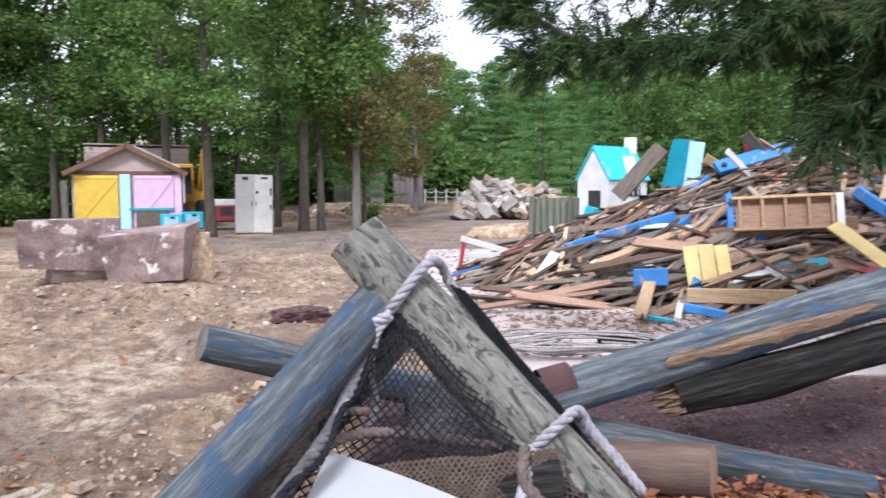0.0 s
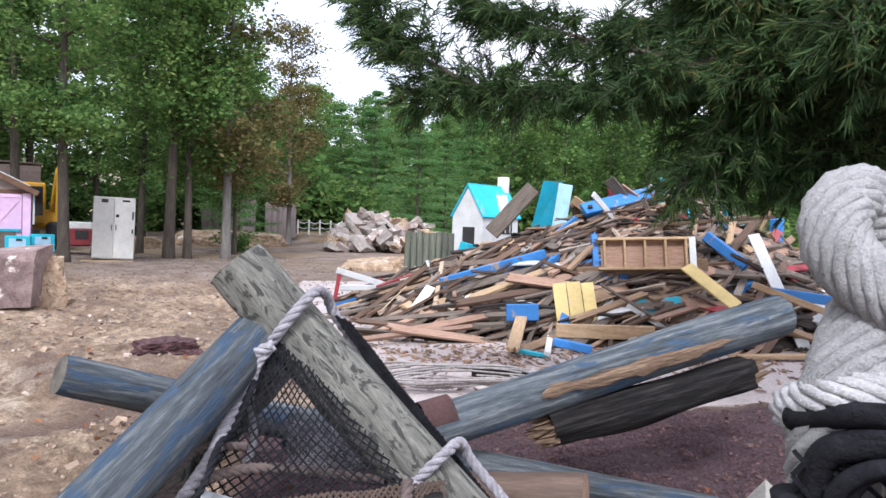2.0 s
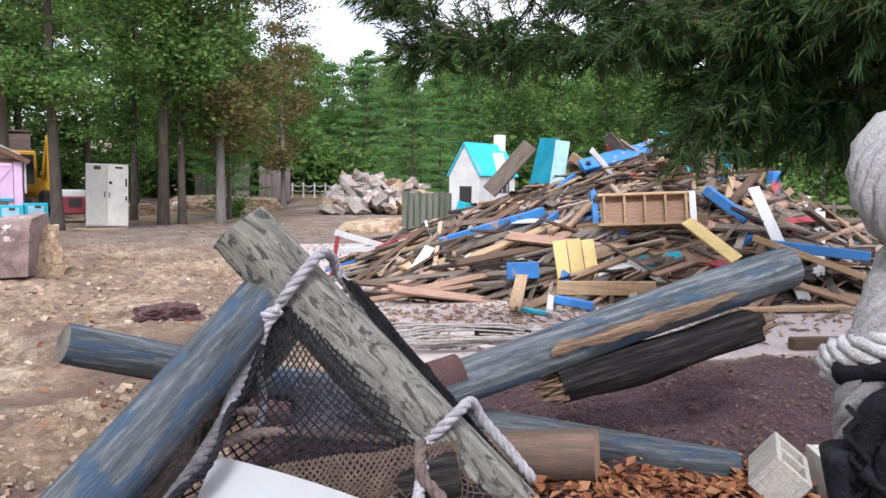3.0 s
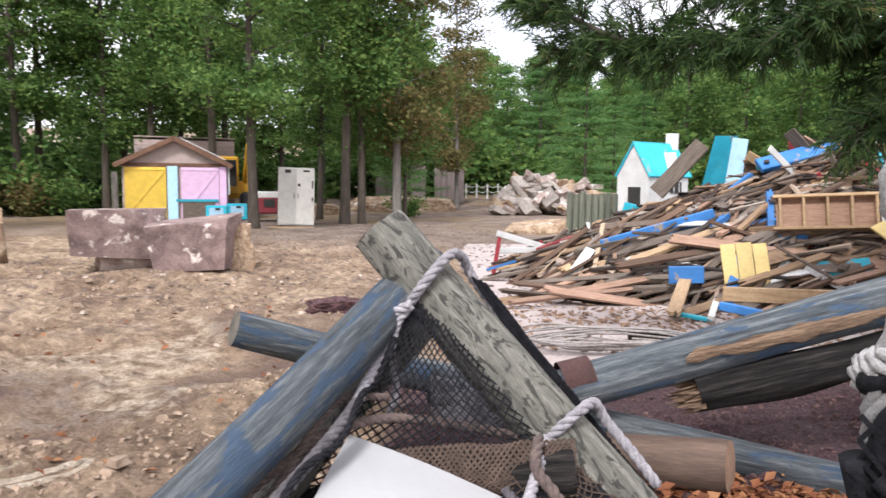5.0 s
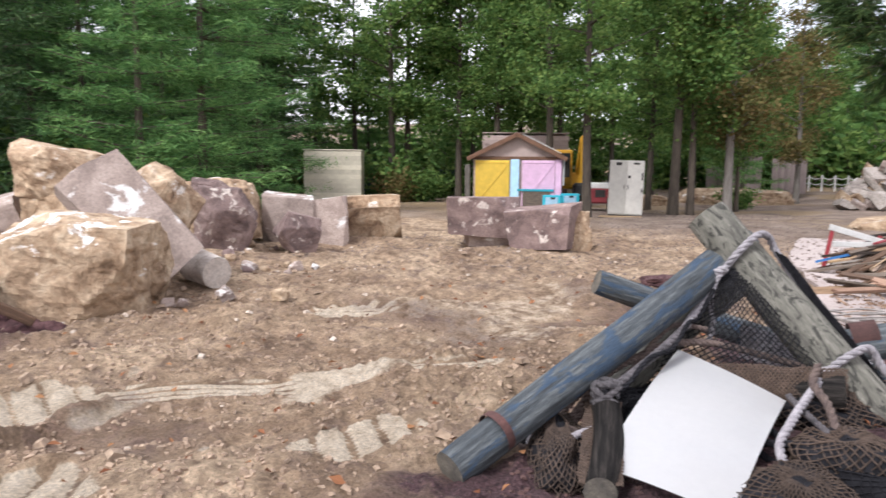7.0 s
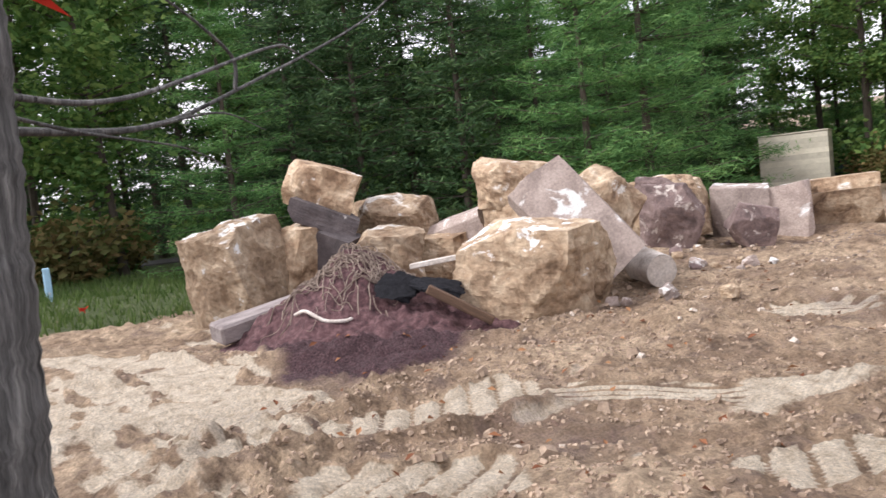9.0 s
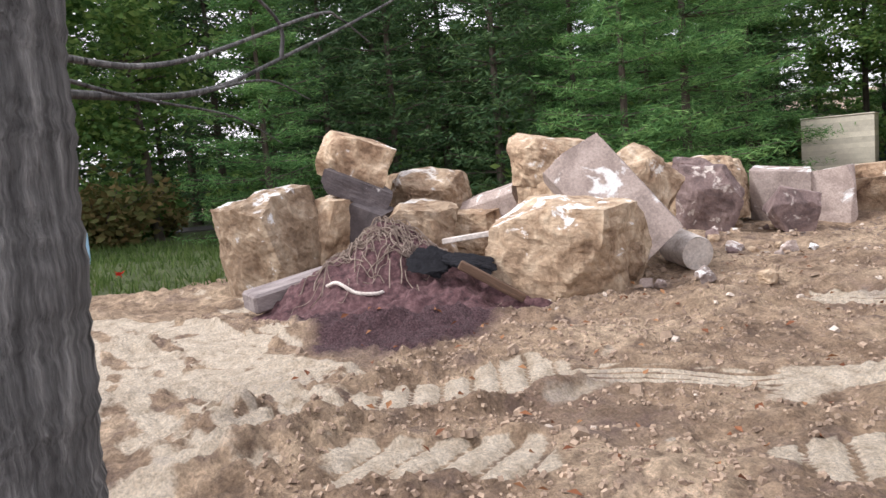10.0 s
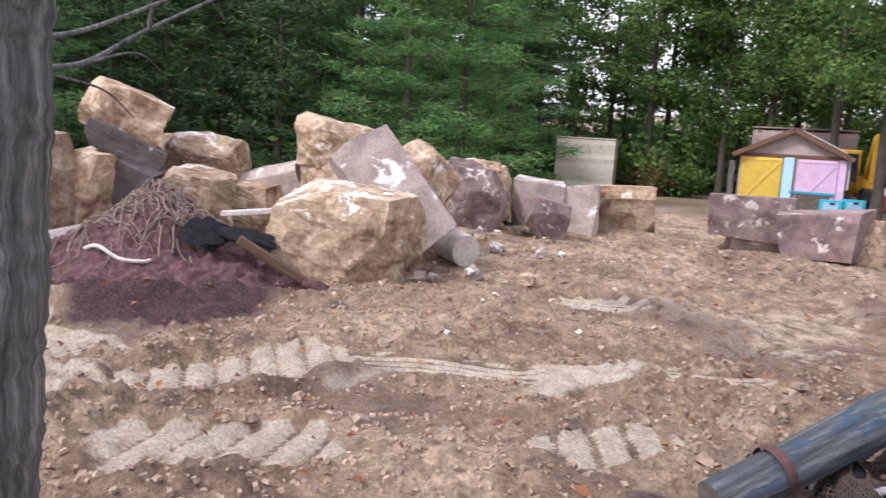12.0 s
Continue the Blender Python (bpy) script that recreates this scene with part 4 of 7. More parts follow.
net_bundle((-0.98, 3.15, 0.05), (0.17, 0.46, 0.19), 14, 3, M_BLACK, M_NET_BROWN, "dark rolled fishing net beside the white panel")
net_bundle((0.24, 2.95, 0.05), (0.30, 0.42, 0.18), -12, 5, M_BLACK, M_NET_BROWN, "dark bunched net at the foot of the white panel")
net_bundle((0.72, 3.30, 0.05), (0.34, 0.50, 0.22), 15, 10, M_BLACK, M_BLACK, "black net wad spread on the mulch")
net_bundle((0.48, 3.50, 0.06), (0.30, 0.40, 0.24), 30, 6, M_BLACK, M_NET_BROWN, "brown net wad beside the white panel")
net_bundle((-0.62, 3.85, 0.06), (0.30, 0.40, 0.24), 10, 7, M_BLACK, M_BLACK, "black net wad under the ropes")
net_bundle((0.36, 4.25, 0.12), (0.36, 0.26, 0.22), 0, 8, M_BLACK, M_NET_BROWN, "brown net wad under the tilted post")
net_bundle((-1.12, 3.30, 0.03), (0.18, 0.26, 0.09), 40, 9, M_BLACK, M_BLACK, "flat black net on the mulch")
rope("brown_rope", [(-0.92, 3.60, 0.34), (-1.02, 3.42, 0.24), (-1.04, 3.22, 0.14), (-1.16, 3.08, 0.10), (-1.28, 3.20, 0.09), (-1.22, 3.40, 0.10)], 0.020, M_ROPE_BROWN, "slack brown rope fallen on the mulch", group="ropes on the heap")
rope("post_rope", [(-0.98, 3.55, 0.32), (-1.10, 3.36, 0.20), (-1.16, 3.16, 0.10), (-1.05, 2.98, 0.09), (-0.92, 3.02, 0.20), (-0.80, 3.16, 0.24)], 0.022, M_ROPE, "grey rope end looped in front of the net roll", group="ropes on the heap")


def white_panel():
    bm = bmesh.new()
    nx, ny = 14, 18
    a, b, c, d = [Vector(p) for p in ((-0.46, 4.16, 0.50), (0.19, 4.00, 0.29), (-0.05, 2.62, 0.12), (-0.70, 2.83, 0.17))]
    grid = []
    for j in range(ny + 1):
        row = []
        for i in range(nx + 1):
            u, v = i / nx, j / ny
            p = (a.lerp(b, u)).lerp(d.lerp(c, u), v)
            p.z += 0.012 * math.sin(math.pi * u) + 0.035 * math.sin(math.pi * v)
            row.append(bm.verts.new(p))
        grid.append(row)
    for j in range(ny):
        for i in range(nx):
            bm.faces.new((grid[j][i], grid[j + 1][i], grid[j + 1][i + 1], grid[j][i + 1]))
    bmesh.ops.solidify(bm, geom=bm.faces[:], thickness=0.008)
    return tagged(part("plastic_sheet", bm, M_SHEET), "clean white plastic panel lying bowed over the ropes", "panel")


white_panel()
ob = part("white_strip", box((0, 0, 0), (0.42, 0.13, 0.012), None, 0.004), M_SHEET)
ob.matrix_world = pose(1.22, 4.22, 0.06, 6, 2, -8)
tagged(ob, "small white panel strip under the brown log", "panel")


def cinder_block(m, label):
    t = thing("cinder_block", m, label, "block", "cinder blocks")
    bm = bmesh.new()
    L, Wd, H, w = 0.40, 0.20, 0.20, 0.032
    for c, s in (((0, -Wd / 2 + w / 2, 0), (L, w, H)), ((0, Wd / 2 - w / 2, 0), (L, w, H)), ((-L / 2 + w / 2, 0, 0), (w, Wd - 2 * w, H)), ((L / 2 - w / 2, 0, 0), (w, Wd - 2 * w, H)), ((0, 0, 0), (w, Wd - 2 * w, H))):
        add_box(bm, c, s, None, 0.004)
    part("shell", bm, M_CONC, t)
    return t


cinder_block(pose(2.22, 4.22, 0.17, 38, 0, 52), "pale grey two-hole cinder block tilted on the mulch")
cinder_block(pose(2.58, 4.20, 0.11, 0, 0, 70), "pale grey cinder block standing behind another")

# ---- near post with mooring rope ----
log("timber_post", (0.925, 2.20, -0.1), (0.915, 2.195, 3.6), 0.118, 0.112, M_POST, "grey cracked timber post", 41, category="post", bend=0.01)
GM = "mooring ropes"
rope("mooring_rope", [(0.86, 2.27, 1.60), (0.74, 2.20, 1.635), (0.655, 2.165, 1.655), (0.598, 2.145, 1.62), (0.592, 2.118, 1.555), (0.652, 2.07, 1.49), (0.715, 2.035, 1.455), (0.775, 2.02, 1.41), (0.87, 2.03, 1.37), (1.02, 2.12, 1.36)], 0.056, M_ROPE_WHITE, "thick white mooring rope tied in a hitch on the post", group=GM, pitch=6.0, yarns=13)
rope("mooring_rope", [(0.70, 2.19, 1.55), (0.705, 2.13, 1.62), (0.745, 2.085, 1.655), (0.79, 2.05, 1.62), (0.785, 2.03, 1.545), (0.80, 2.02, 1.46), (0.86, 2.00, 1.395), (0.97, 2.04, 1.36)], 0.056, M_ROPE_WHITE, "thick white mooring rope looped over the hitch", group=GM, pitch=6.0, yarns=13)
rope("mooring_rope", [(0.83, 2.04, 1.62), (0.88, 2.01, 1.58), (0.905, 1.99, 1.50), (0.91, 1.98, 1.40), (1.0, 2.0, 1.33), (1.1, 2.08, 1.32)], 0.058, M_ROPE_WHITE, "thick white mooring rope wound round the post", group=GM, pitch=6.0, yarns=13)
rope("mooring_rope", [(0.76, 2.10, 1.50), (0.68, 2.125, 1.475), (0.635, 2.115, 1.42), (0.60, 2.105, 1.35), (0.585, 2.11, 1.27), (0.605, 2.12, 1.12), (0.64, 2.14, 0.98), (0.66, 2.16, 0.86)], 0.070, M_ROPE_WHITE, "thick white mooring rope hanging from the hitch", group=GM, pitch=6.0, yarns=13)
rope("mooring_rope", [(0.572, 2.18, 1.30), (0.562, 2.09, 1.335), (0.606, 2.045, 1.35), (0.675, 2.055, 1.335), (0.80, 2.13, 1.32)], 0.046, M_ROPE_WHITE, "thick white mooring rope turned round its own end", group=GM, pitch=6.0, yarns=11)


def cord(pts, r, label):
    """One smooth black cord of the lashing."""
    ob = linked("lashing", tubes_mesh("lashing", [(spline(pts, 8), r)], 10), M_BLACK, None, "", True)
    return tagged(ob, label, "cord", "black cords")


for pts, r in (
    ([(0.540, 2.095, 1.120), (0.525, 2.068, 1.255), (0.556, 2.019, 1.293), (0.599, 1.980, 1.298), (0.649, 1.979, 1.281), (0.738, 1.988, 1.264), (0.879, 2.001, 1.245), (1.050, 2.060, 1.230)], 0.023),
    ([(0.530, 2.139, 1.300), (0.553, 2.023, 1.335), (0.602, 1.974, 1.335), (0.667, 1.985, 1.310), (0.760, 2.062, 1.290)], 0.019),
    ([(0.542, 2.065, 1.100), (0.521, 2.032, 1.220), (0.554, 1.987, 1.270), (0.600, 1.965, 1.250), (0.637, 1.975, 1.188), (0.688, 1.999, 1.060)], 0.014),
    ([(0.568, 1.976, 1.300), (0.580, 1.963, 1.220), (0.654, 1.945, 1.120), (0.707, 1.975, 1.020)], 0.012),
    ([(0.629, 1.963, 1.300), (0.633, 1.963, 1.200), (0.661, 1.956, 1.080), (0.639, 1.972, 0.980)], 0.012),
    ([(0.697, 1.980, 1.290), (0.693, 1.980, 1.190), (0.699, 1.963, 1.100), (0.714, 2.006, 0.980)], 0.016),
    ([(0.508, 2.065, 1.180), (0.593, 1.983, 1.100), (0.654, 1.955, 1.050), (0.730, 1.989, 1.090), (0.740, 2.079, 1.190)], 0.013),
    ([(0.500, 2.105, 1.200), (0.532, 2.105, 1.080), (0.548, 2.095, 0.950), (0.570, 2.099, 0.840)], 0.024),
    ([(0.508, 2.115, 1.160), (0.534, 2.050, 1.280), (0.576, 1.988, 1.315), (0.629, 1.968, 1.310), (0.705, 1.982, 1.285), (0.860, 2.000, 1.270), (1.020, 2.050, 1.260)], 0.015),
    ([(0.555, 2.076, 1.080), (0.546, 2.022, 1.235), (0.591, 1.980, 1.268), (0.659, 1.968, 1.258), (0.760, 1.982, 1.236), (0.900, 2.000, 1.215)], 0.013),
    ([(0.720, 2.015, 1.250), (0.780, 2.016, 1.160), (0.900, 2.000, 1.100), (1.020, 2.030, 1.060)], 0.012)):
    cord(pts, r, "black cord lashed round the mooring rope")
net(((0.485, 2.08, 1.27), (0.66, 1.95, 1.27), (0.72, 1.98, 0.90), (0.55, 2.09, 0.90)), 7, 10, 0.015, 0.005, M_BLACK, "black net caught on the mooring rope", 7)

# ---- lumps of demolished concrete footing ----
GB = "demolished concrete lumps"
rock("concrete_lump", (-10.72, 2.55, 0.66), (1.35, 1.2, 1.55), (8, -10, 35), M_PALE_ROCK, "rounded sandy concrete lump with whitewash runs", 1, 0.12, 6, 0.2, GB, roundness=0.5)
rock("concrete_lump", (-10.90, 3.62, 0.62), (1.25, 1.2, 1.35), (-4, 6, 20), M_SAND_ROCK, "tan sandy concrete lump under another", 2, 0.12, 5, 0.2, GB, roundness=0.35)
rock("concrete_slab", (-10.30, 3.92, 0.62), (0.62, 0.42, 1.10), (4, 22, 40), M_DARK_SLAB, "dark smooth concrete slab leaning on a lump", 3, 0.03, 3, 0.08, GB, "slab", 0.0)
rock("concrete_lump", (-10.80, 4.10, 1.77), (1.12, 1.0, 0.80), (8, 24, 62), M_SAND_ROCK, "tan sandy concrete lump on top of the stack", 4, 0.10, 5, 0.16, GB, roundness=0.3)
rock("concrete_slab", (-10.58, 4.02, 1.38), (1.0, 0.9, 0.36), (6, 24, 62), M_DARK_SLAB, "dark concrete base with white edge under a lump", 5, 0.04, 3, 0.1, GB, "slab", 0.05)
rock("concrete_lump", (-10.95, 5.40, 1.06), (1.45, 1.3, 1.05), (6, -4, 12), M_SAND_ROCK, "angular tan concrete lump at the back", 6, 0.11, 7, 0.3, GB, roundness=0.3)
rock("concrete_lump", (-9.70, 4.45, 0.55), (1.15, 1.1, 1.15), (0, 8, 60), M_SAND_ROCK, "tan concrete lump behind the soil heap", 7, 0.12, 5, 0.2, GB, roundness=0.4)
rock("concrete_lump", (-10.2, 5.6, 0.45), (1.6, 1.2, 1.0), (0, 0, 30), M_SAND_ROCK, "tan concrete lump low in the stack", 37, 0.12, 5, 0.2, GB, roundness=0.4)
rock("concrete_slab", (-9.92, 6.05, 0.86), (0.95, 0.6, 0.62), (6, -14, 30), M_GREY_ROCK, "grey concrete block end among the lumps", 8, 0.03, 3, 0.08, GB, "slab", 0.0)
rock("concrete_lump", (-9.4, 6.4, 0.45), (1.2, 1.0, 1.0), (6, 4, 10), M_SAND_ROCK, "tan concrete lump between larger ones", 9, 0.12, 5, 0.2, GB, roundness=0.4)
rock("concrete_lump", (-6.98, 5.02, 0.52), (1.62, 1.35, 1.22), (4, 6, 30), M_PALE_ROCK, "big tan concrete lump with white paint on top", 10, 0.09, 6, 0.2, GB, roundness=0.35)
rock("concrete_lump", (-6.56, 5.55, 0.33), (0.50, 0.5, 0.62), (14, 20, 50), M_SAND_ROCK, "hollowed tan lump broken off a larger one", 30, 0.16, 6, 0.3, GB, roundness=0.4)
rock("concrete_lump", (-8.95, 6.45, 1.52), (1.30, 1.1, 0.80), (4, 10, 35), M_SAND_ROCK, "tan concrete lump balanced on the stack", 12, 0.09, 6, 0.22, GB, roundness=0.35)


def leaning_slab(p, q, face, width, thick, label, seed):
    """A smooth slab whose length runs from p to q and whose broad side looks along face."""
    z = (Vector(q) - Vector(p))
    length = z.length
    z.normalize()
    y = Vector(face)
    y = (y - z * y.dot(z)).normalized()
    x = y.cross(z)
    ob = part("concrete_slab", rock_mesh((width, thick, length), seed, 0.02, 3, 0.08, 0.0), M_GREY_ROCK)
    m = Matrix((x, y, z)).transposed().to_4x4()
    m.translation = (Vector(p) + Vector(q)) / 2
    ob.matrix_world = m
    return tagged(ob, label, "slab", GB)


leaning_slab((-7.95, 6.02, 1.60), (-6.85, 6.36, 0.30), (0.70, -0.62, 0.35), 0.98, 0.34, "tall smooth grey concrete slab with white drips", 13)
rock("concrete_lump", (-8.05, 6.95, 0.84), (1.15, 0.9, 1.65), (-14, 34, 40), M_SAND_ROCK, "sandy back of a broken footing behind the slab", 14, 0.12, 5, 0.2, GB, roundness=0.35)
rock("concrete_lump", (-8.8, 6.4, 0.6), (1.1, 1.0, 1.25), (0, 8, 10), M_SAND_ROCK, "tan concrete lump holding up another", 15, 0.12, 5, 0.2, GB, roundness=0.4)
rock("concrete_lump", (-9.42, 10.30, 0.66), (1.10, 0.9, 1.25), (8, 14, 45), M_PURPLE_ROCK, "mauve-faced concrete lump with pale broken rim", 17, 0.09, 5, 0.2, GB, roundness=0.2)
rock("concrete_lump", (-10.45, 11.2, 0.72), (1.7, 1.3, 1.35), (0, -6, 30), M_SAND_ROCK, "tan concrete lump behind mauve one", 18, 0.12, 5, 0.2, GB, roundness=0.4)
rock("concrete_lump", (-10.1, 10.7, 1.1), (0.8, 0.8, 0.6), (0, 10, 30), M_PURPLE_ROCK, "small pinkish concrete lump on the row", 38, 0.12, 5, 0.2, GB, roundness=0.3)
rock("concrete_slab", (-9.42, 12.35, 0.54), (1.05, 0.85, 1.12), (0, 3, 32), M_GREY_ROCK, "grey concrete block with white cap", 19, 0.035, 3, 0.08, GB, "block", 0.02)
rock("concrete_slab", (-8.70, 12.85, 0.50), (0.85, 0.8, 1.02), (0, -2, 30), M_GREY_ROCK, "square grey concrete block in the row", 20, 0.03, 3, 0.08, GB, "block", 0.02)
rock("concrete_lump", (-8.46, 11.35, 0.36), (0.85, 0.7, 0.80), (18, 26, 60), M_PURPLE_ROCK, "pink pointed concrete fragment", 21, 0.06, 8, 0.5, GB, roundness=0.1)
rock("concrete_slab", (-8.30, 14.05, 0.42), (1.35, 1.05, 0.80), (0, -2, 32), M_SAND_ROCK, "layered sandy block with flat top", 22, 0.05, 2, 0.06, GB, "block", 0.05)
rock("concrete_slab", (-8.33, 14.05, 0.90), (1.25, 1.0, 0.26), (0, -2, 30), M_SAND_ROCK, "flat sandy slab lying on a block", 23, 0.03, 2, 0.06, GB, "slab", 0.0)
rock("concrete_slab", (-5.46, 13.80, 0.68), (1.55, 1.0, 0.80), (2, 2, 22), M_PURPLE_ROCK, "mauve concrete slab block with scraped patches", 24, 0.02, 2, 0.05, GB, "block", 0.0)
rock("concrete_slab", (-5.30, 14.0, 0.16), (1.20, 0.7, 0.34), (0, 4, 24), M_GREY_ROCK, "grey footing slab under a mauve block", 25, 0.05, 3, 0.1, GB, "slab", 0.05)
rock("concrete_slab", (-4.08, 13.48, 0.49), (1.40, 0.85, 0.86), (2, -4, 4), M_PURPLE_ROCK, "pinkish concrete block with two bolt scars", 26, 0.02, 2, 0.05, GB, "block", 0.0)
rock("concrete_lump", (-3.45, 13.95, 0.42), (0.55, 0.8, 0.80), (0, 0, 20), M_SAND_ROCK, "sandy lump on the end of a pinkish block", 27, 0.12, 5, 0.2, GB, roundness=0.4)
for k in range(26):
    rnd = random.Random(k + 100)
    x, y = rnd.choice([(-8.8, 9.0), (-7.2, 8.9), (-9.0, 11.0), (-6.4, 6.2), (-8.6, 8.2)])
    x, y, s = x + rnd.gauss(0, 0.5), y + rnd.gauss(0, 0.5), rnd.uniform(0.10, 0.24)
    rock("rubble_stone", (x, y, ground_z(x, y) + s * 0.25), (s, s * 0.8, s * 0.7), (rnd.uniform(0, 40), 0, rnd.uniform(0, 360)), rnd.choice([M_SAND_ROCK, M_PURPLE_ROCK, M_GREY_ROCK]), "small broken stone at the foot of the lumps", k + 60, 0.12, 6, 0.25, "rubble stones", "stone", 0.3)


def concrete_pipe():
    m, ln = axis_pose((-7.42, 7.30, 0.27), (-6.82, 7.08, 0.20))
    t = thing("concrete_pipe", m, "short pale round concrete pier lying in the sand", "pier")
    part("barrel", log_mesh(ln, 0.24, 0.225, 55, 0.0, 0.07), M_PIER, t, smooth=True)
    part("end_face", end_mesh(None, ln, 0.217, 0, 0, True), M_PIER, t)
    return t


concrete_pipe()


SOIL_POSE = pose(-7.85, 3.35, 0.0, 0, 0, 62)


def soil_top(x, y):
    """Height of the soil heap at a place of its own ground plan."""
    d = math.hypot(x / 2.2, y / 1.5)
    h = 0.40 * soft(1.0, 0.1, d) + 0.66 * soft(1.0, 0.0, math.hypot((x + 0.25) / 1.55, (y - 0.50) / 1.05))
    h += (0.17 * noise.fractal((x * 1.6, y * 1.6, 1.0), 0.9, 2.0, 4) + 0.09 * abs(noise.noise((x * 6, y * 6, 3))) + 0.05 * abs(noise.noise((x * 13, y * 13, 5)))) * soft(1.05, 0.6, d)
    return h - 0.10 - 0.25 * soft(0.9, 1.1, d)


def soil_heap():
    bm = bmesh.new()
    bmesh.ops.create_grid(bm, x_segments=150, y_segments=110, size=1.0)
    for v in bm.verts:
        x, y = v.co.x * 2.3, v.co.y * 1.6
        v.co = Vector((x, y, soil_top(x, y)))
    ob = part("soil_heap", bm, M_SOIL, None, "", True)
    ob.matrix_world = SOIL_POSE
    return tagged(ob, "heap of dark mauve soil and mulch", "soil heap", kind="stuff")


soil_heap()


def root_tangle():
    rnd = random.Random(77)
    paths = []
    for _ in range(150):
        x, y = rnd.gauss(-0.3, 0.40), rnd.gauss(0.45, 0.30)
        a = rnd.gauss(-1.2, 0.8)
        pts = []
        for _ in range(6):
            pts.append(SOIL_POSE @ Vector((x, y, soil_top(x, y) + rnd.uniform(0.0, 0.07))))
            a += rnd.gauss(0, 0.5)
            step = rnd.uniform(0.05, 0.13)
            x, y = x + math.cos(a) * step, y + math.sin(a) * step
        paths.append((spline(pts, 3), rnd.uniform(0.003, 0.009)))
    return tagged(linked("root_tangle", tubes_mesh("root_tangle", paths, 4), M_ROOT), "matted dry roots on top of the soil heap", "roots", kind="stuff")


root_tangle()


def beam(name, p, q, w, h, material, label, category="beam", roll=0, group=""):
    d = Vector(q) - Vector(p)
    m = Matrix.Translation((Vector(p) + Vector(q)) / 2) @ d.to_track_quat("X", "Z").to_matrix().to_4x4() @ pose(0, 0, 0, roll)
    ob = part(name, box((0, 0, 0), (d.length, w, h), None, min(w, h) * 0.12), material)
    ob.matrix_world = m
    return tagged(ob, label, category, group)


beam("concrete_beam", (-8.90, 1.75, 0.16), (-9.30, 4.0, 0.46), 0.34, 0.24, M_BEAM, "grey-mauve concrete beam lying against the soil heap", roll=8)
beam("metal_channel", (-7.65, 3.78, 0.72), (-7.15, 4.35, 0.80), 0.12, 0.06, M_PIER, "pale grey metal channel in the soil heap")
rock("black_scrap", (-7.22, 3.86, 0.50), (0.55, 0.30, 0.08), (20, 15, 50), M_BLACK, "black plastic scrap folded in the soil heap", 201, 0.25, 5, 0.3, category="scrap", roundness=0.3)
rock("black_scrap", (-7.46, 3.50, 0.52), (0.46, 0.34, 0.07), (48, 18, 50), M_BLACK, "crumpled black sheet on the soil heap", 202, 0.3, 5, 0.3, category="scrap", roundness=0.3)
beam("timber_stub", (-7.0, 3.6, 0.52), (-6.6, 4.15, 0.10), 0.10, 0.10, M_WOOD[2], "brown timber stub sticking out of the heap")
HOSE = [SOIL_POSE.inverted() @ Vector((x, y, 0)) for x, y in ((-8.05, 2.45), (-7.85, 2.50), (-7.62, 2.62), (-7.50, 2.80), (-7.52, 2.90))]
rope("white_hose", [SOIL_POSE @ Vector((v.x, v.y, soil_top(v.x, v.y) + 0.03)) for v in HOSE], 0.022, M_PIER, "white bent pipe in the soil heap", "pipe")
rope("pipe_stub", [(-2.73, 1.90, -0.05), (-2.72, 1.90, 0.05)], 0.035, M_DARK, "black pipe stub in the sand", "pipe")

# ---- heap of demolition timber ----
PX, PY = 7.2, 13.3


def heap_z(x, y):
    d = math.hypot((x - PX) / (6.0 if x < PX else 4.2), (y - PY) / 4.1)
    return 2.15 * max(0.0, 1 - d) ** 0.8 * (1 + 0.10 * noise.noise((x * 0.8, y * 0.8, 5)))


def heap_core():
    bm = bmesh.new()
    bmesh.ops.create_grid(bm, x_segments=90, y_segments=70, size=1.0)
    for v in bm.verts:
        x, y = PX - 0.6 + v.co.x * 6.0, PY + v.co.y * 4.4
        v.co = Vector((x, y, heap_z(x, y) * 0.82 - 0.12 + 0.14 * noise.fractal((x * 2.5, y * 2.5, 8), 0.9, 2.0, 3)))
    # one sheet below the boards; its dark colour stands in for shade between them
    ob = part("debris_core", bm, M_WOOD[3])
    return tagged(ob, "dark lumpy sheet under the boards, coloured as the shade in the heap's gaps", "debris", kind="stuff")


heap_core()


def plank_mesh(l, w, h, seed):
    """A board with splintered, uneven ends."""
    rnd = random.Random(seed)
    n, m = 5, 6
    vs, fs = [], []
    for i in range(n + 1):
        for j in range(m + 1):
            x = (i / n - 0.5) * l
            if i == 0:
                x -= rnd.uniform(-0.05, 0.07) * min(1, l)
            if i == n:
                x += rnd.uniform(-0.05, 0.07) * min(1, l)
            y = (j / m - 0.5) * w
            z = 0.008 * math.sin(i * 1.3 + seed)
            vs += [(x, y, z + h / 2), (x, y, z - h / 2)]

    def k(i, j, s):
        return (i * (m + 1) + j) * 2 + s

    for i in range(n):
        for j in range(m):
            fs += [(k(i, j, 0), k(i + 1, j, 0), k(i + 1, j + 1, 0), k(i, j + 1, 0)), (k(i, j, 1), k(i, j + 1, 1), k(i + 1, j + 1, 1), k(i + 1, j, 1))]
        fs += [(k(i, 0, 0), k(i, 0, 1), k(i + 1, 0, 1), k(i + 1, 0, 0)), (k(i, m, 0), k(i + 1, m, 0), k(i + 1, m, 1), k(i, m, 1))]
    for j in range(m):
        fs += [(k(0, j, 0), k(0, j + 1, 0), k(0, j + 1, 1), k(0, j, 1)), (k(n, j, 0), k(n, j, 1), k(n, j + 1, 1), k(n, j + 1, 0))]
    return raw("plank", vs, fs)


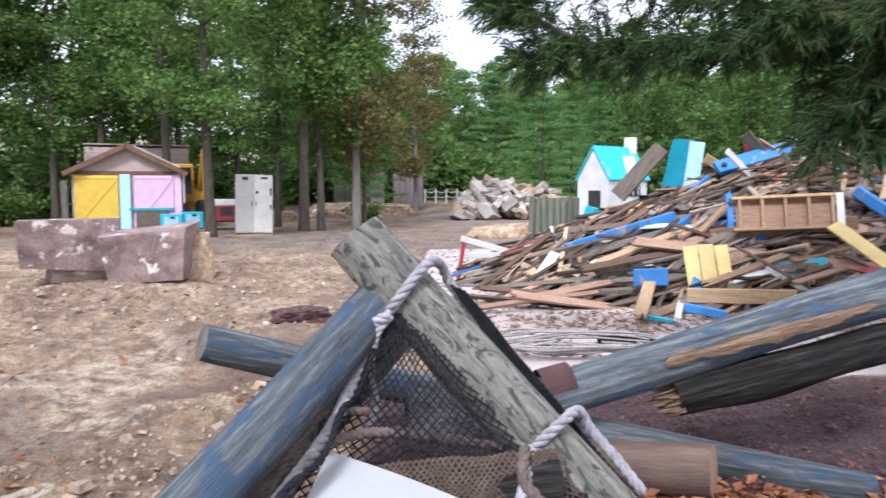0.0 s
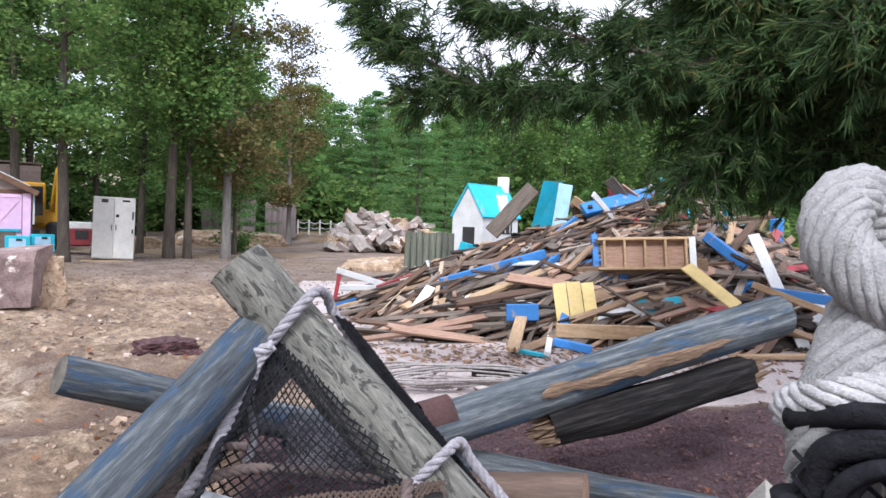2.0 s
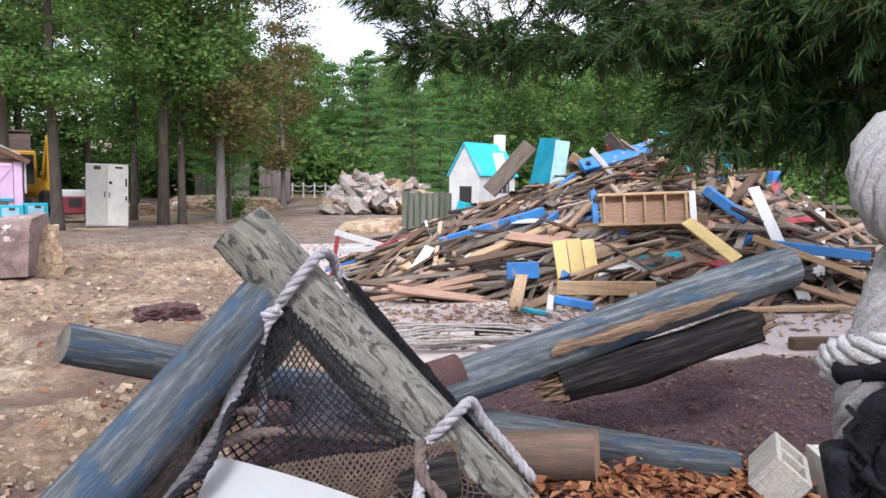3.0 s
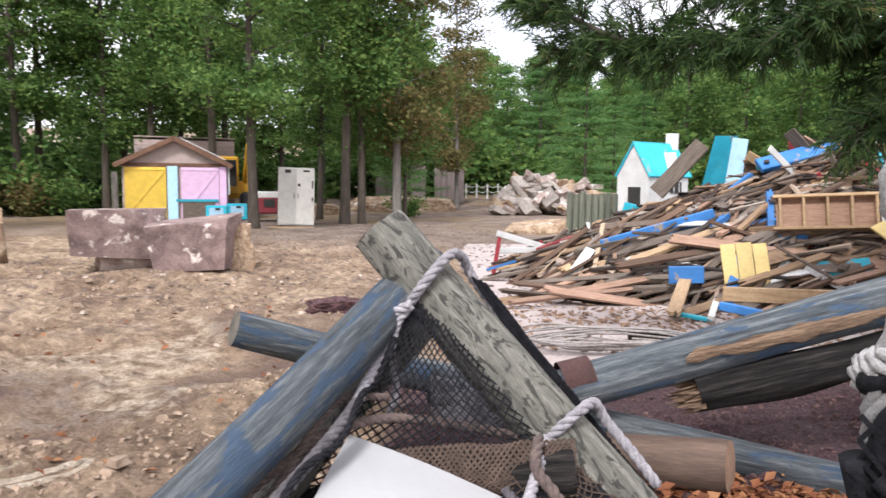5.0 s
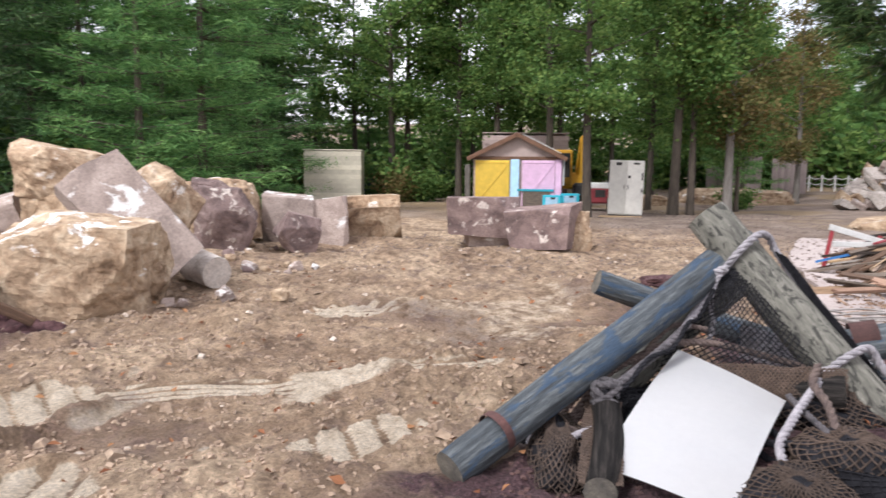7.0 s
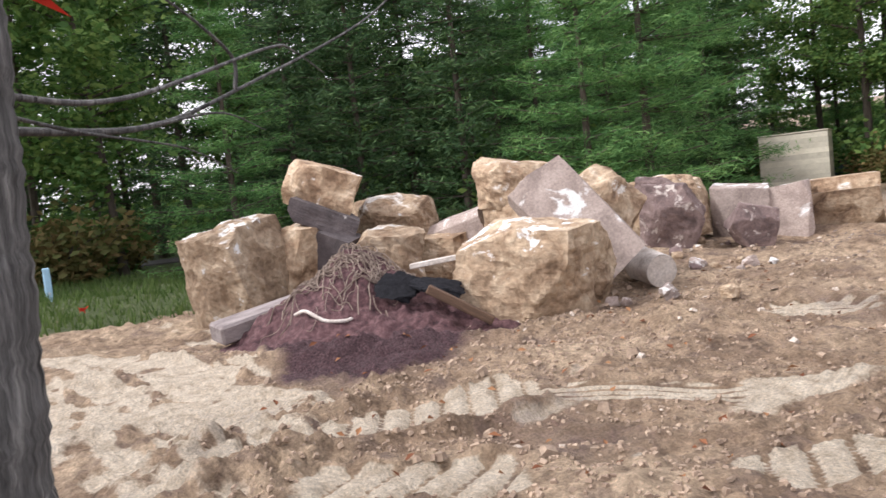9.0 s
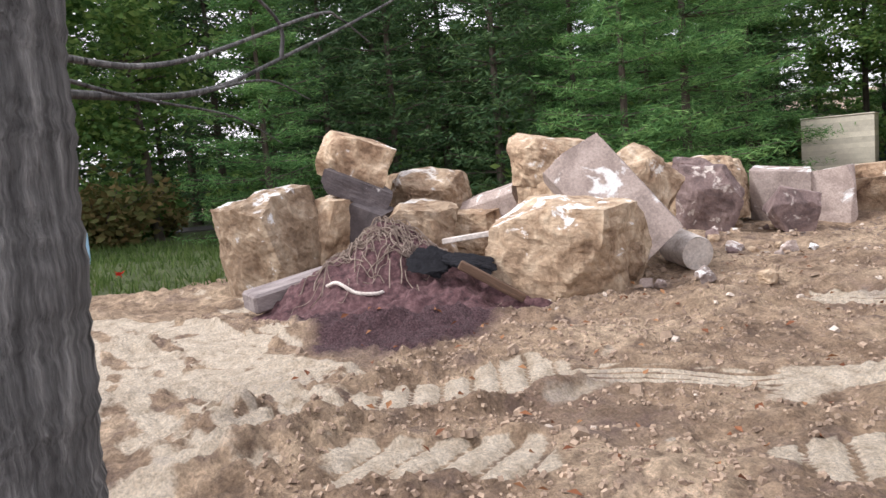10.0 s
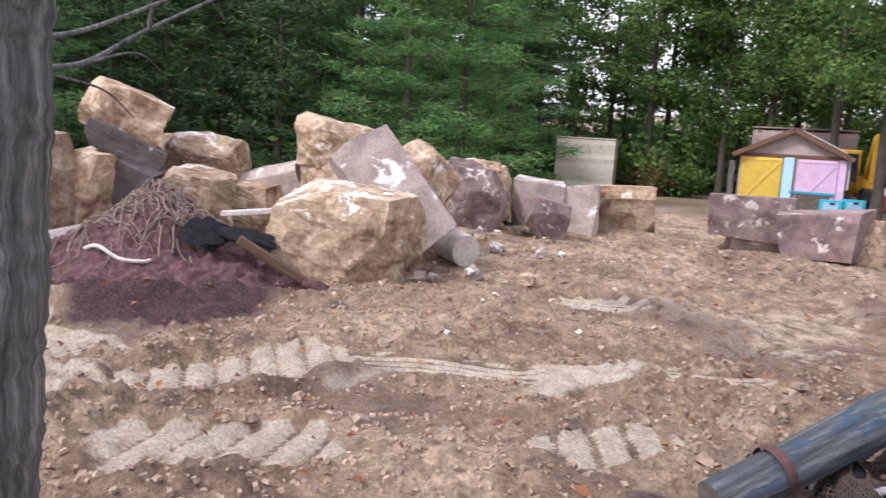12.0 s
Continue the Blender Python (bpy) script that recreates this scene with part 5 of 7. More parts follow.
PLANK_KINDS = []
for k, (mt, nm, cnt) in enumerate(((M_WOOD[0], "tan", 5), (M_WOOD[1], "weathered grey", 6), (M_WOOD[2], "brown", 5), (M_WOOD[3], "dark brown", 4), (M_WOOD[4], "pinkish", 4), (M_WOOD[5], "pale new", 2), (M_BLUE, "blue-painted", 1), (M_WHITE, "white-painted", 1), (M_RED, "dark red", 1))):
    shapes = []
    for s, (l, w, h) in enumerate(((2.3, 0.11, 0.04), (1.5, 0.15, 0.028), (1.2, 0.09, 0.08), (2.0, 0.07, 0.04), (0.7, 0.20, 0.02), (3.1, 0.15, 0.045))):
        me = plank_mesh(l, w, h, k * 10 + s)
        me.materials.append(mt)
        shapes.append((me, l))
    PLANK_KINDS += [(shapes, nm)] * cnt


def plank_heap():
    rnd = random.Random(19)
    made = 0
    while made < 295:
        if made < 190:
            x, y = rnd.uniform(1.0, 10.5), rnd.uniform(9.2, 14.5)
        else:
            x, y = rnd.gauss(5.0, 2.4), rnd.gauss(10.6, 0.9)
        z = heap_z(x, y)
        if z < 0.05 and rnd.random() < 0.8:
            continue
        if x > 11 or y < 8.9 or x < 0.9:
            continue
        shapes, nm = rnd.choice(PLANK_KINDS)
        me, l = rnd.choice(shapes)
        yaw = rnd.gauss(14 if x < 7.5 else -12, 30)
        c, s = math.cos(radians(yaw)), math.sin(radians(yaw))
        e = l * 0.4
        slope = (heap_z(x + c * e, y + s * e) - heap_z(x - c * e, y - s * e)) / (2 * e)
        across = (heap_z(x - s * 0.2, y + c * 0.2) - heap_z(x + s * 0.2, y - c * 0.2)) / 0.4
        zz = max(0.07, 0.5 * (heap_z(x + c * e, y + s * e) + heap_z(x - c * e, y - s * e)) * 0.45 + z * 0.55) + rnd.uniform(-0.10, 0.12)
        ob = new("plank", me)
        ob.matrix_world = Matrix.Translation((x, y, max(zz, 0.06))) @ pose(0, 0, 0, 0, 0, yaw) @ pose(0, 0, 0, 0, -math.degrees(math.atan(slope)) + rnd.gauss(0, 6), 0) @ pose(0, 0, 0, math.degrees(math.atan(across)) * 0.8 + rnd.gauss(0, 18), 0, 0)
        tagged(ob, nm + " board with splintered ends in the demolition heap", "board", "boards of the demolition heap")
        made += 1


def plank_rest():
    """The boards deeper in the heap and on its far side, joined."""
    rnd = random.Random(29)
    vs, fs = [], []
    for _ in range(1500):
        x, y = rnd.uniform(1.4, 11.0), rnd.uniform(9.6, 16.5)
        z = heap_z(x, y)
        if z < 0.08:
            continue
        l, w, h = rnd.uniform(0.3, 2.0), rnd.uniform(0.03, 0.11), rnd.uniform(0.015, 0.045)
        yaw = rnd.gauss(12, 32)
        c, s = math.cos(radians(yaw)), math.sin(radians(yaw))
        slope = (heap_z(x + c * 0.6, y + s * 0.6) - heap_z(x - c * 0.6, y - s * 0.6)) / 1.2
        m = pose(x, y, z + rnd.uniform(-0.10, 0.11), 0, 0, yaw) @ pose(0, 0, 0, 0, -math.degrees(math.atan(slope)) + rnd.gauss(0, 7), 0) @ pose(0, 0, 0, rnd.gauss(0, 25), 0, 0)
        b = len(vs)
        for dx, dy, dz in ((-1, -1, -1), (1, -1, -1), (1, 1, -1), (-1, 1, -1), (-1, -1, 1), (1, -1, 1), (1, 1, 1), (-1, 1, 1)):
            vs.append(m @ Vector((dx * l / 2 * (1 + 0.03 * rnd.random()), dy * w / 2, dz * h / 2)))
        fs += [tuple(b + i for i in f) for f in ((0, 3, 2, 1), (4, 5, 6, 7), (0, 1, 5, 4), (1, 2, 6, 5), (2, 3, 7, 6), (3, 0, 4, 7))]
    return tagged(linked("broken_boards", raw("broken_boards", vs, fs), M_BOARDS), "mass of broken brown and grey boards in the heap", "boards", kind="stuff")


plank_heap()
plank_rest()
GH = "painted boards in the heap"
beam("blue_beam", (2.54, 12.10, 0.62), (4.20, 11.95, 1.12), 0.10, 0.22, M_BLUE, "long bright blue beam in the demolition heap", group=GH)
beam("blue_beam", (5.45, 13.3, 1.90), (6.95, 13.2, 2.32), 0.30, 0.10, M_BLUE, "bright blue board on top of the heap", group=GH, roll=40)
beam("blue_beam", (6.42, 11.0, 1.54), (6.80, 10.5, 1.10), 0.12, 0.16, M_BLUE, "short blue beam with a broken orange end", group=GH)
beam("blue_beam", (6.60, 9.7, 0.80), (7.9, 9.35, 0.66), 0.10, 0.14, M_BLUE, "blue beam low in the heap", group=GH)
beam("blue_beam", (5.00, 13.6, 1.35), (5.5, 13.6, 1.75), 0.10, 0.16, M_BLUE, "blue beam wedged under boards", group=GH)
beam("blue_beam", (3.0, 10.35, 0.42), (3.42, 10.25, 0.44), 0.06, 0.22, M_BLUE, "blue board end in the heap", group=GH)
beam("blue_beam", (4.5, 10.95, 0.80), (5.2, 10.9, 0.86), 0.06, 0.16, M_BLUE, "blue board under the framed shelf", group=GH)
beam("blue_beam", (3.35, 9.55, 0.16), (3.75, 9.3, 0.10), 0.08, 0.10, M_BLUE, "small blue offcut on the pad", group=GH)
beam("teal_board", (4.60, 10.35, 0.46), (5.45, 10.05, 0.58), 0.05, 0.24, M_TEAL, "turquoise board across the heap", group=GH, roll=-30)
beam("teal_board", (2.75, 9.45, 0.09), (3.10, 9.15, 0.06), 0.10, 0.04, M_TEAL, "turquoise splinter lying on the pad", group=GH)
beam("white_board", (6.96, 10.60, 1.58), (6.95, 9.40, 0.05), 0.17, 0.03, M_WHITE, "long white board propped on the heap", group=GH, roll=20)
beam("white_board", (1.86, 11.60, 0.05), (2.36, 12.0, 0.60), 0.16, 0.03, M_WHITE, "grey-white board leaning at the heap's foot", group=GH, roll=20)
beam("white_board", (2.52, 13.0, 0.95), (2.72, 12.9, 0.42), 0.14, 0.03, M_WHITE, "pale board leaning on the stakes", group=GH)
beam("yellow_board", (5.62, 10.25, 1.10), (5.95, 9.55, 0.62), 0.20, 0.03, M_YELLOW_PALE, "mustard yellow board sloping off the heap", group=GH, roll=30)
beam("tan_board", (3.55, 9.95, 0.24), (4.75, 9.55, 0.26), 0.06, 0.18, M_WOOD[5], "pale timber along the heap's foot", group=GH)
beam("tan_board", (5.5, 8.85, 0.08), (7.0, 8.75, 0.09), 0.14, 0.05, M_WOOD[5], "pale timber lying flat on the pad", group=GH)
beam("tan_board", (6.3, 9.7, 0.9), (8.2, 9.2, 0.25), 0.06, 0.09, M_WOOD[5], "long pale batten off the heap", group=GH)
beam("brown_board", (4.02, 14.2, 1.42), (4.75, 14.0, 2.30), 0.30, 0.08, M_WOOD[1], "tall grey-brown plank standing up out of the heap", group=GH, roll=70)
beam("brown_board", (5.6, 11.3, 1.66), (7.4, 10.7, 1.86), 0.08, 0.05, M_WOOD[2], "thin brown batten along the top", group=GH)
beam("brown_board", (4.4, 11.2, 0.90), (6.1, 10.45, 1.12), 0.06, 0.18, M_WOOD[0], "thick tan timber below the framed shelf", group=GH)
beam("short_plank", (4.7, 7.05, 0.09), (5.4, 6.95, 0.09), 0.10, 0.12, M_WOOD[2], "short brown plank on the pad's edge", group=GH)
for k in range(70):
    rnd = random.Random(400 + k)
    x, y = rnd.uniform(5.6, 10.2), rnd.uniform(12.2, 14.4)
    beam("jutting_board", (x, y, heap_z(x, y) - 0.1), (x + rnd.uniform(-0.6, 0.5), y + rnd.uniform(-0.3, 0.3), heap_z(x, y) + rnd.uniform(0.05, 0.55)), rnd.uniform(0.05, 0.22), 0.03, rnd.choice(M_WOOD + [M_WHITE, M_TEAL, M_RED]), "broken board jutting out of the heap's crest", "board", rnd.uniform(0, 90), "boards jutting from the crest")


def yellow_panel():
    m = look((4.00, 10.32, 0.50), (3.55, 9.0, 1.0)) @ pose(0, 0, 0, 0, 0, -8)
    t = thing("yellow_boarding", m, "pale yellow panel of three boards resting on the heap", "panel")
    for k, (x, w, l) in enumerate(((-0.19, 0.17, 0.66), (0.0, 0.19, 0.70), (0.195, 0.18, 0.68))):
        part("board", box((x, 0.01 * k, 0), (w, l, 0.025), None, 0.004), M_YELLOW_PALE, t)
    # solid dark strip over the joint, coloured as the shade in the gap
    part("dark_gap", box((-0.10, 0.02, 0.010), (0.012, 0.4, 0.016), None, 0.002), M_WOOD[3], t)
    return t


yellow_panel()


def framed_shelf():
    """A wall frame with cross pieces, lying on the heap like a shelf."""
    m = look((5.20, 10.70, 1.24), (3.6, 6.5, 2.3)) @ pose(0, 0, 0, 0, 0, -3)
    t = thing("stud_frame", m, "pale timber frame with five cross pieces and board backing", "frame")
    part("backing", box((0, 0, 0.06), (1.2, 0.42, 0.02), None, 0.004), M_WOOD[4], t)
    for y in (-0.22, 0.22):
        part("rail", box((0, y, 0), (1.3, 0.04, 0.13), None, 0.005), M_WOOD[5], t)
    for i in range(5):
        part("stud", box((-0.6 + 0.29 * i, 0, 0.001), (0.035, 0.40, 0.12), None, 0.005), M_WOOD[5], t)
    part("end_board", box((-0.68, -0.02, -0.08), (0.09, 0.5, 0.03), None, 0.005), M_WHITE, t, "white board nailed on the frame's end")
    return t


framed_shelf()


def playhouse():
    """Small cottage half buried behind the heap: white walls, turquoise roof, dormer and chimney."""
    t = thing("playhouse", pose(5.10, 17.9, 0.0, 0, 0, 36), "white toy cottage with turquoise roof behind the heap", "playhouse")
    bm = bmesh.new()
    w, d, h, p = 0.88, 1.45, 1.80, 2.50
    v = [bm.verts.new(c) for c in ((-d / 2, -w / 2, 0), (-d / 2, w / 2, 0), (-d / 2, w / 2, h), (-d / 2, 0, p - 0.06), (-d / 2, -w / 2, h), (d / 2, -w / 2, 0), (d / 2, w / 2, 0), (d / 2, w / 2, h), (d / 2, 0, p - 0.06), (d / 2, -w / 2, h))]
    for f in ((0, 4, 3, 2, 1), (5, 6, 7, 8, 9), (0, 5, 9, 4), (1, 2, 7, 6)):
        bm.faces.new([v[i] for i in f])
    part("wall", bm, M_WHITE, t)
    ang = math.atan2(p - h, w / 2)
    for s in (-1, 1):
        part("roof", box((0.02, s * w / 4 * 1.06, (p + h) / 2 - 0.02), (d + 0.12, math.hypot(w / 2, p - h) * 1.12, 0.05), Euler((-s * ang, 0, 0)).to_matrix(), 0.01), M_TEAL, t, "turquoise roof slope")
    part("chimney", box((d / 2 - 0.05, 0.0, p - 0.05), (0.22, 0.22, 0.62), None, 0.015), M_WHITE, t)
    bm = bmesh.new()
    dv = [bm.verts.new(c) for c in ((-0.02, -0.47, 1.88), (0.36, -0.47, 1.88), (0.17, -0.47, 2.30), (-0.02, -0.12, 1.88), (0.36, -0.12, 1.88), (0.17, -0.04, 2.30))]
    for f in ((0, 1, 2), (0, 2, 5, 3), (1, 4, 5, 2)):
        bm.faces.new([dv[i] for i in f])
    part("dormer", bm, M_WHITE, t)
    # no hole is cut: a near-black box stands in for the shade inside
    door = part("door_opening", box((-d / 2 - 0.004, -0.05, 1.2), (0.03, 0.34, 0.62), None, 0.004), M_DARK, t, "dark panel coloured as the shade inside the doorway")
    win = part("window", box((0.25, -w / 2 - 0.004, 1.5), (0.42, 0.03, 0.26), None, 0.004), M_DARK, t)
    part("pane", box((0.25, -w / 2 - 0.024, 1.5), (0.36, 0.006, 0.20), None, 0.001), M_GLASS, win)
    for x in (-0.10, 0.10):
        part("glazing_bar", box((0.25 + x, -w / 2 - 0.030, 1.5), (0.025, 0.008, 0.22), None, 0.002), M_WHITE, win)
    return t


playhouse()


def roof_piece():
    t = thing("roof_piece", pose(5.85, 15.9, 1.95, 0, 0, -20), "turquoise and white gable torn from a cottage", "roof piece")
    bm = bmesh.new()
    v = [bm.verts.new(c) for c in ((-0.36, 0, -0.5), (0.36, 0, -0.5), (0.30, 0.05, 0.62), (-0.12, 0.0, 0.62))]
    bm.faces.new(v)
    bmesh.ops.solidify(bm, geom=bm.faces[:], thickness=0.06)
    part("slope", bm, M_TEAL, t)
    part("edge", box((0.30, -0.05, 0.06), (0.30, 0.05, 1.0), Euler((0, 0.12, 0)).to_matrix(), 0.01), M_SKYBLUE, t, "pale blue edge board")
    return t


roof_piece()


def stake_fence():
    t = thing("stake_fence", pose(3.25, 15.9, 0.0, 0, 0, -12), "grey-green half-round stakes standing behind the heap", "fence")
    for i in range(8):
        rnd = random.Random(i)
        bm = bmesh.new()
        bmesh.ops.create_cone(bm, cap_ends=True, segments=12, radius1=0.068, radius2=0.062, depth=1.36 + rnd.uniform(-0.05, 0.04), matrix=Matrix.Translation((-0.45 + 0.128 * i, rnd.uniform(-0.02, 0.02), 0.70)))
        part("stake", bm, M_STAKE, t, smooth=False)
    return t


M_STAKE = mat("grey_green_stake", [(0.09, 0.10, 0.075), (0.19, 0.20, 0.15)], 4, 0.9, 0.6, 30, (4, 4, 0.4))
stake_fence()
ob = part("teal_box", box((0, 0, 0), (0.36, 0.3, 0.34), None, 0.01), M_TEAL)
ob.matrix_world = pose(4.02, 15.6, 1.0, 8, 12, 20)
tagged(ob, "dull turquoise box beside the stakes", "box")


def trestle():
    """Red and white folding barrier at the heap's tip."""
    t = thing("barrier", pose(1.25, 13.3, 0.03, 0, 0, 12), "red and white wooden barrier, collapsed", "barrier")
    part("leg", box((-0.20, 0, 0.33), (0.06, 0.05, 0.72), Euler((0, 0.16, 0)).to_matrix(), 0.005), M_RED, t, "red leg")
    part("leg", box((0.55, 0.25, 0.28), (0.06, 0.05, 0.62), Euler((0, 0.5, 0)).to_matrix(), 0.005), M_RED, t, "red leg")
    part("rail", box((0.25, -0.02, 0.58), (0.95, 0.04, 0.10), Euler((0, 0.28, 0)).to_matrix(), 0.005), M_WHITE, t)
    part("rail", box((0.40, -0.06, 0.42), (1.1, 0.04, 0.09), None, 0.005), M_WHITE, t)
    return t


trestle()


def hose_coil():
    rnd = random.Random(6)
    paths = []
    for k in range(9):
        r = 0.42 + 0.05 * k
        pts = [(math.cos(a) * r * 1.25 + rnd.gauss(0, 0.03), math.sin(a) * r * 0.5 + rnd.gauss(0, 0.02), 0.02 + 0.012 * k + rnd.uniform(0, 0.05)) for a in np.linspace(rnd.uniform(0, 2), rnd.uniform(6, 8.5), 12)]
        paths.append((spline(pts, 5), 0.011))
    t = thing("hose_coil", pose(1.62, 7.85, 0.03), "loose coil of grey hose on the concrete pad", "hose")
    for p in paths:
        linked("loop", tubes_mesh("loop", [p], 6), M_HOSE, t, "", True)
    return t


hose_coil()
beam("timber_stub", (1.9, 8.25, 0.08), (2.45, 8.1, 0.08), 0.14, 0.10, M_WOOD[3], "dark timber stub beside the hose coil")
rock("dark_clump", (-1.15, 9.4, 0.10), (0.65, 0.45, 0.28), (0, 0, 20), M_SOIL, "dark clump of soil on the sand", 71, 0.3, 4, 0.2, category="clump", roundness=0.6)

# ---- shed, cabinet, machines ----


def shed():
    t = thing("shed", pose(-9.85, 29.6, 0.0, 0, 0, 14) @ Matrix.Scale(1.08, 4), "garden shed with yellow and pink doors and brown roof", "shed")
    w, d, h, p = 3.5, 3.2, 2.0, 2.86
    bm = bmesh.new()
    v = [bm.verts.new(c) for c in ((-w / 2, 0, 0), (w / 2, 0, 0), (w / 2, 0, h), (0, 0, p), (-w / 2, 0, h), (-w / 2, d, 0), (w / 2, d, 0), (w / 2, d, h), (0, d, p), (-w / 2, d, h))]
    for f in ((0, 1, 2, 3, 4), (9, 8, 7, 6, 5), (0, 4, 9, 5)):
        bm.faces.new([v[i] for i in f])
    part("wall", bm, M_GABLE, t, "faded pinkish plaster gable")
    part("side_wall", box((w / 2, d / 2, h / 2), (0.06, d - 0.08, h), None, 0.005), M_LILAC, t, "lilac side wall")
    part("side_wall", box((w / 2 + 0.004, 0.28, h / 2), (0.07, 0.60, h - 0.01), None, 0.005), M_PINK, t, "pink corner of the side wall")
    ang = math.atan2(p - h, w / 2)
    sl = math.hypot(w / 2, p - h) + 0.30
    for s in (-1, 1):
        r = Euler((0, s * ang, 0)).to_matrix()
        roof = part("roof", box((s * (w / 4 + 0.10), d / 2, (p + h) / 2 + 0.02), (sl, d + 0.5, 0.07), r, 0.01), M_ROOF, t, "brown shingled roof slope")
        part("fascia", box((s * (w / 4 + 0.10), -0.28, (p + h) / 2 - 0.02), (sl, 0.04, 0.16), r, 0.005), M_TRIM, roof, "brown fascia board")
        for k in range(7):
            f = (k + 0.5) / 7 - 0.5
            c = Vector((s * (w / 4 + 0.10), d / 2, (p + h) / 2 + 0.02)) + r @ Vector((f * sl, 0, 0.045 + 0.004 * (k % 2)))
            part("shingle_course", box(c, (sl / 7 * 0.97, d + 0.48, 0.02), r, 0.003), M_ROOF, roof)
    part("lintel", box((0, -0.03, h - 0.03), (w, 0.05, 0.12), None, 0.005), M_TRIM, t)
    for x, wd, mt, nm in ((-0.98, 1.38, M_YELLOW, "yellow plank door"), (0.86, 1.30, M_PINK, "pink plank door")):
        dr = part("door", box((x, -0.04, 0.97), (wd, 0.05, 1.82), None, 0.006), mt, t, nm)
        a = math.atan2(1.5, wd - 0.15)
        part("brace", box((x, -0.075, 0.97), (math.hypot(1.5, wd - 0.15), 0.02, 0.08), Euler((0, -a, 0)).to_matrix(), 0.004), mt, dr)
        part("rail", box((x, -0.074, 1.82), (wd, 0.02, 0.10), None, 0.004), mt, dr)
        part("rail", box((x, -0.074, 0.12), (wd, 0.02, 0.10), None, 0.004), mt, dr)
    part("column", box((-0.07, -0.07, 0.97), (0.34, 0.10, 1.90), None, 0.008), M_SKYBLUE, t, "pale blue pilaster between the doors")
    part("corner_post", box((w / 2 - 0.10, -0.05, 0.97), (0.24, 0.08, 1.90), None, 0.008), M_PINK, t)
    part("hatch", box((0.80, -0.07, 0.36), (1.10, 0.08, 0.62), None, 0.006), M_WOOD[1], t, "grey patched hatch low in the door")
    part("hatch_trim", box((0.76, -0.10, 0.70), (1.45, 0.06, 0.09), None, 0.005), M_TEAL, t, "turquoise strip over the hatch")
    part("downpipe", box((w / 2 + 0.10, 0.05, 1.45), (0.07, 0.07, 1.1), None, 0.01), M_WHITE, t)
    part("gutter_strip", box((0.98, 0.2, 2.55), (1.7, 0.12, 0.03), Euler((0, ang, 0)).to_matrix(), 0.004), M_WHITE, t, "pale strip down the roof")
    part("post", box((-w / 2 - 0.22, -0.1, 0.85), (0.2, 0.2, 1.7), None, 0.01), M_POST, t, "grey post at the shed's corner")
    return t


shed()


def planter(m, label):
    t = thing("planter", m, label, "planter", "turquoise planters")
    part("box", box((0, 0, 0.30), (0.75, 0.5, 0.6), None, 0.01), M_TEAL, t)
    part("front_panel", box((0, -0.262, 0.32), (0.5, 0.02, 0.4), None, 0.004), M_SKYBLUE, t, "pale blue panel")
    part("slot", box((0.05, -0.278, 0.48), (0.18, 0.012, 0.08), None, 0.003), M_DARK, t)
    return t


planter(pose(-8.0, 28.7, 0, 0, 0, 10), "turquoise box planter beside the shed")
planter(pose(-7.5, 29.6, 0.05, 0, 0, 20), "turquoise box planter behind another")


def cabinet():
    t = thing("electrical_cabinet", pose(-4.62, 26.25, 0.02, 0, 1.2, 8), "tall cream steel electrical cabinet on bare ground", "cabinet")
    part("body", box((0, 0.3, 1.0), (1.22, 0.6, 1.98), None, 0.012), M_CABINET, t)
    for x in (-0.305, 0.305):
        d = part("door", box((x, -0.012, 1.0), (0.595, 0.03, 1.9), None, 0.006), M_CABINET, t)
        part("handle", box((x - math.copysign(0.24, x), -0.035, 1.02), (0.025, 0.02, 0.16), None, 0.004), M_DARK, d, "dark handle")
    part("nameplate", box((-0.28, -0.032, 1.86), (0.20, 0.012, 0.11), None, 0.003), M_DARK, t, "dark plate")
    part("nameplate", box((0.34, -0.032, 1.88), (0.22, 0.012, 0.06), None, 0.003), M_GLASS, t, "dark label")
    part("switch", box((0.10, -0.032, 1.40), (0.09, 0.014, 0.09), None, 0.003), M_DARK, t)
    part("hinge", box((0.55, -0.032, 1.42), (0.05, 0.014, 0.26), None, 0.003), M_DARK, t)
    part("hinge", box((0.55, -0.032, 0.92), (0.05, 0.014, 0.13), None, 0.003), M_DARK, t)
    part("plinth", box((0, 0.3, 0.0), (1.2, 0.58, 0.06), None, 0.004), M_DARK, t)
    return t


cabinet()
ob = part("base_board", box((0, 0, 0), (1.5, 0.35, 0.05), None, 0.005), M_WOOD[5])
ob.matrix_world = pose(-4.7, 25.85, ground_z(-4.7, 25.85) + 0.03, 0, 0, 6)
tagged(ob, "pale board lying at the cabinet's foot", "board")


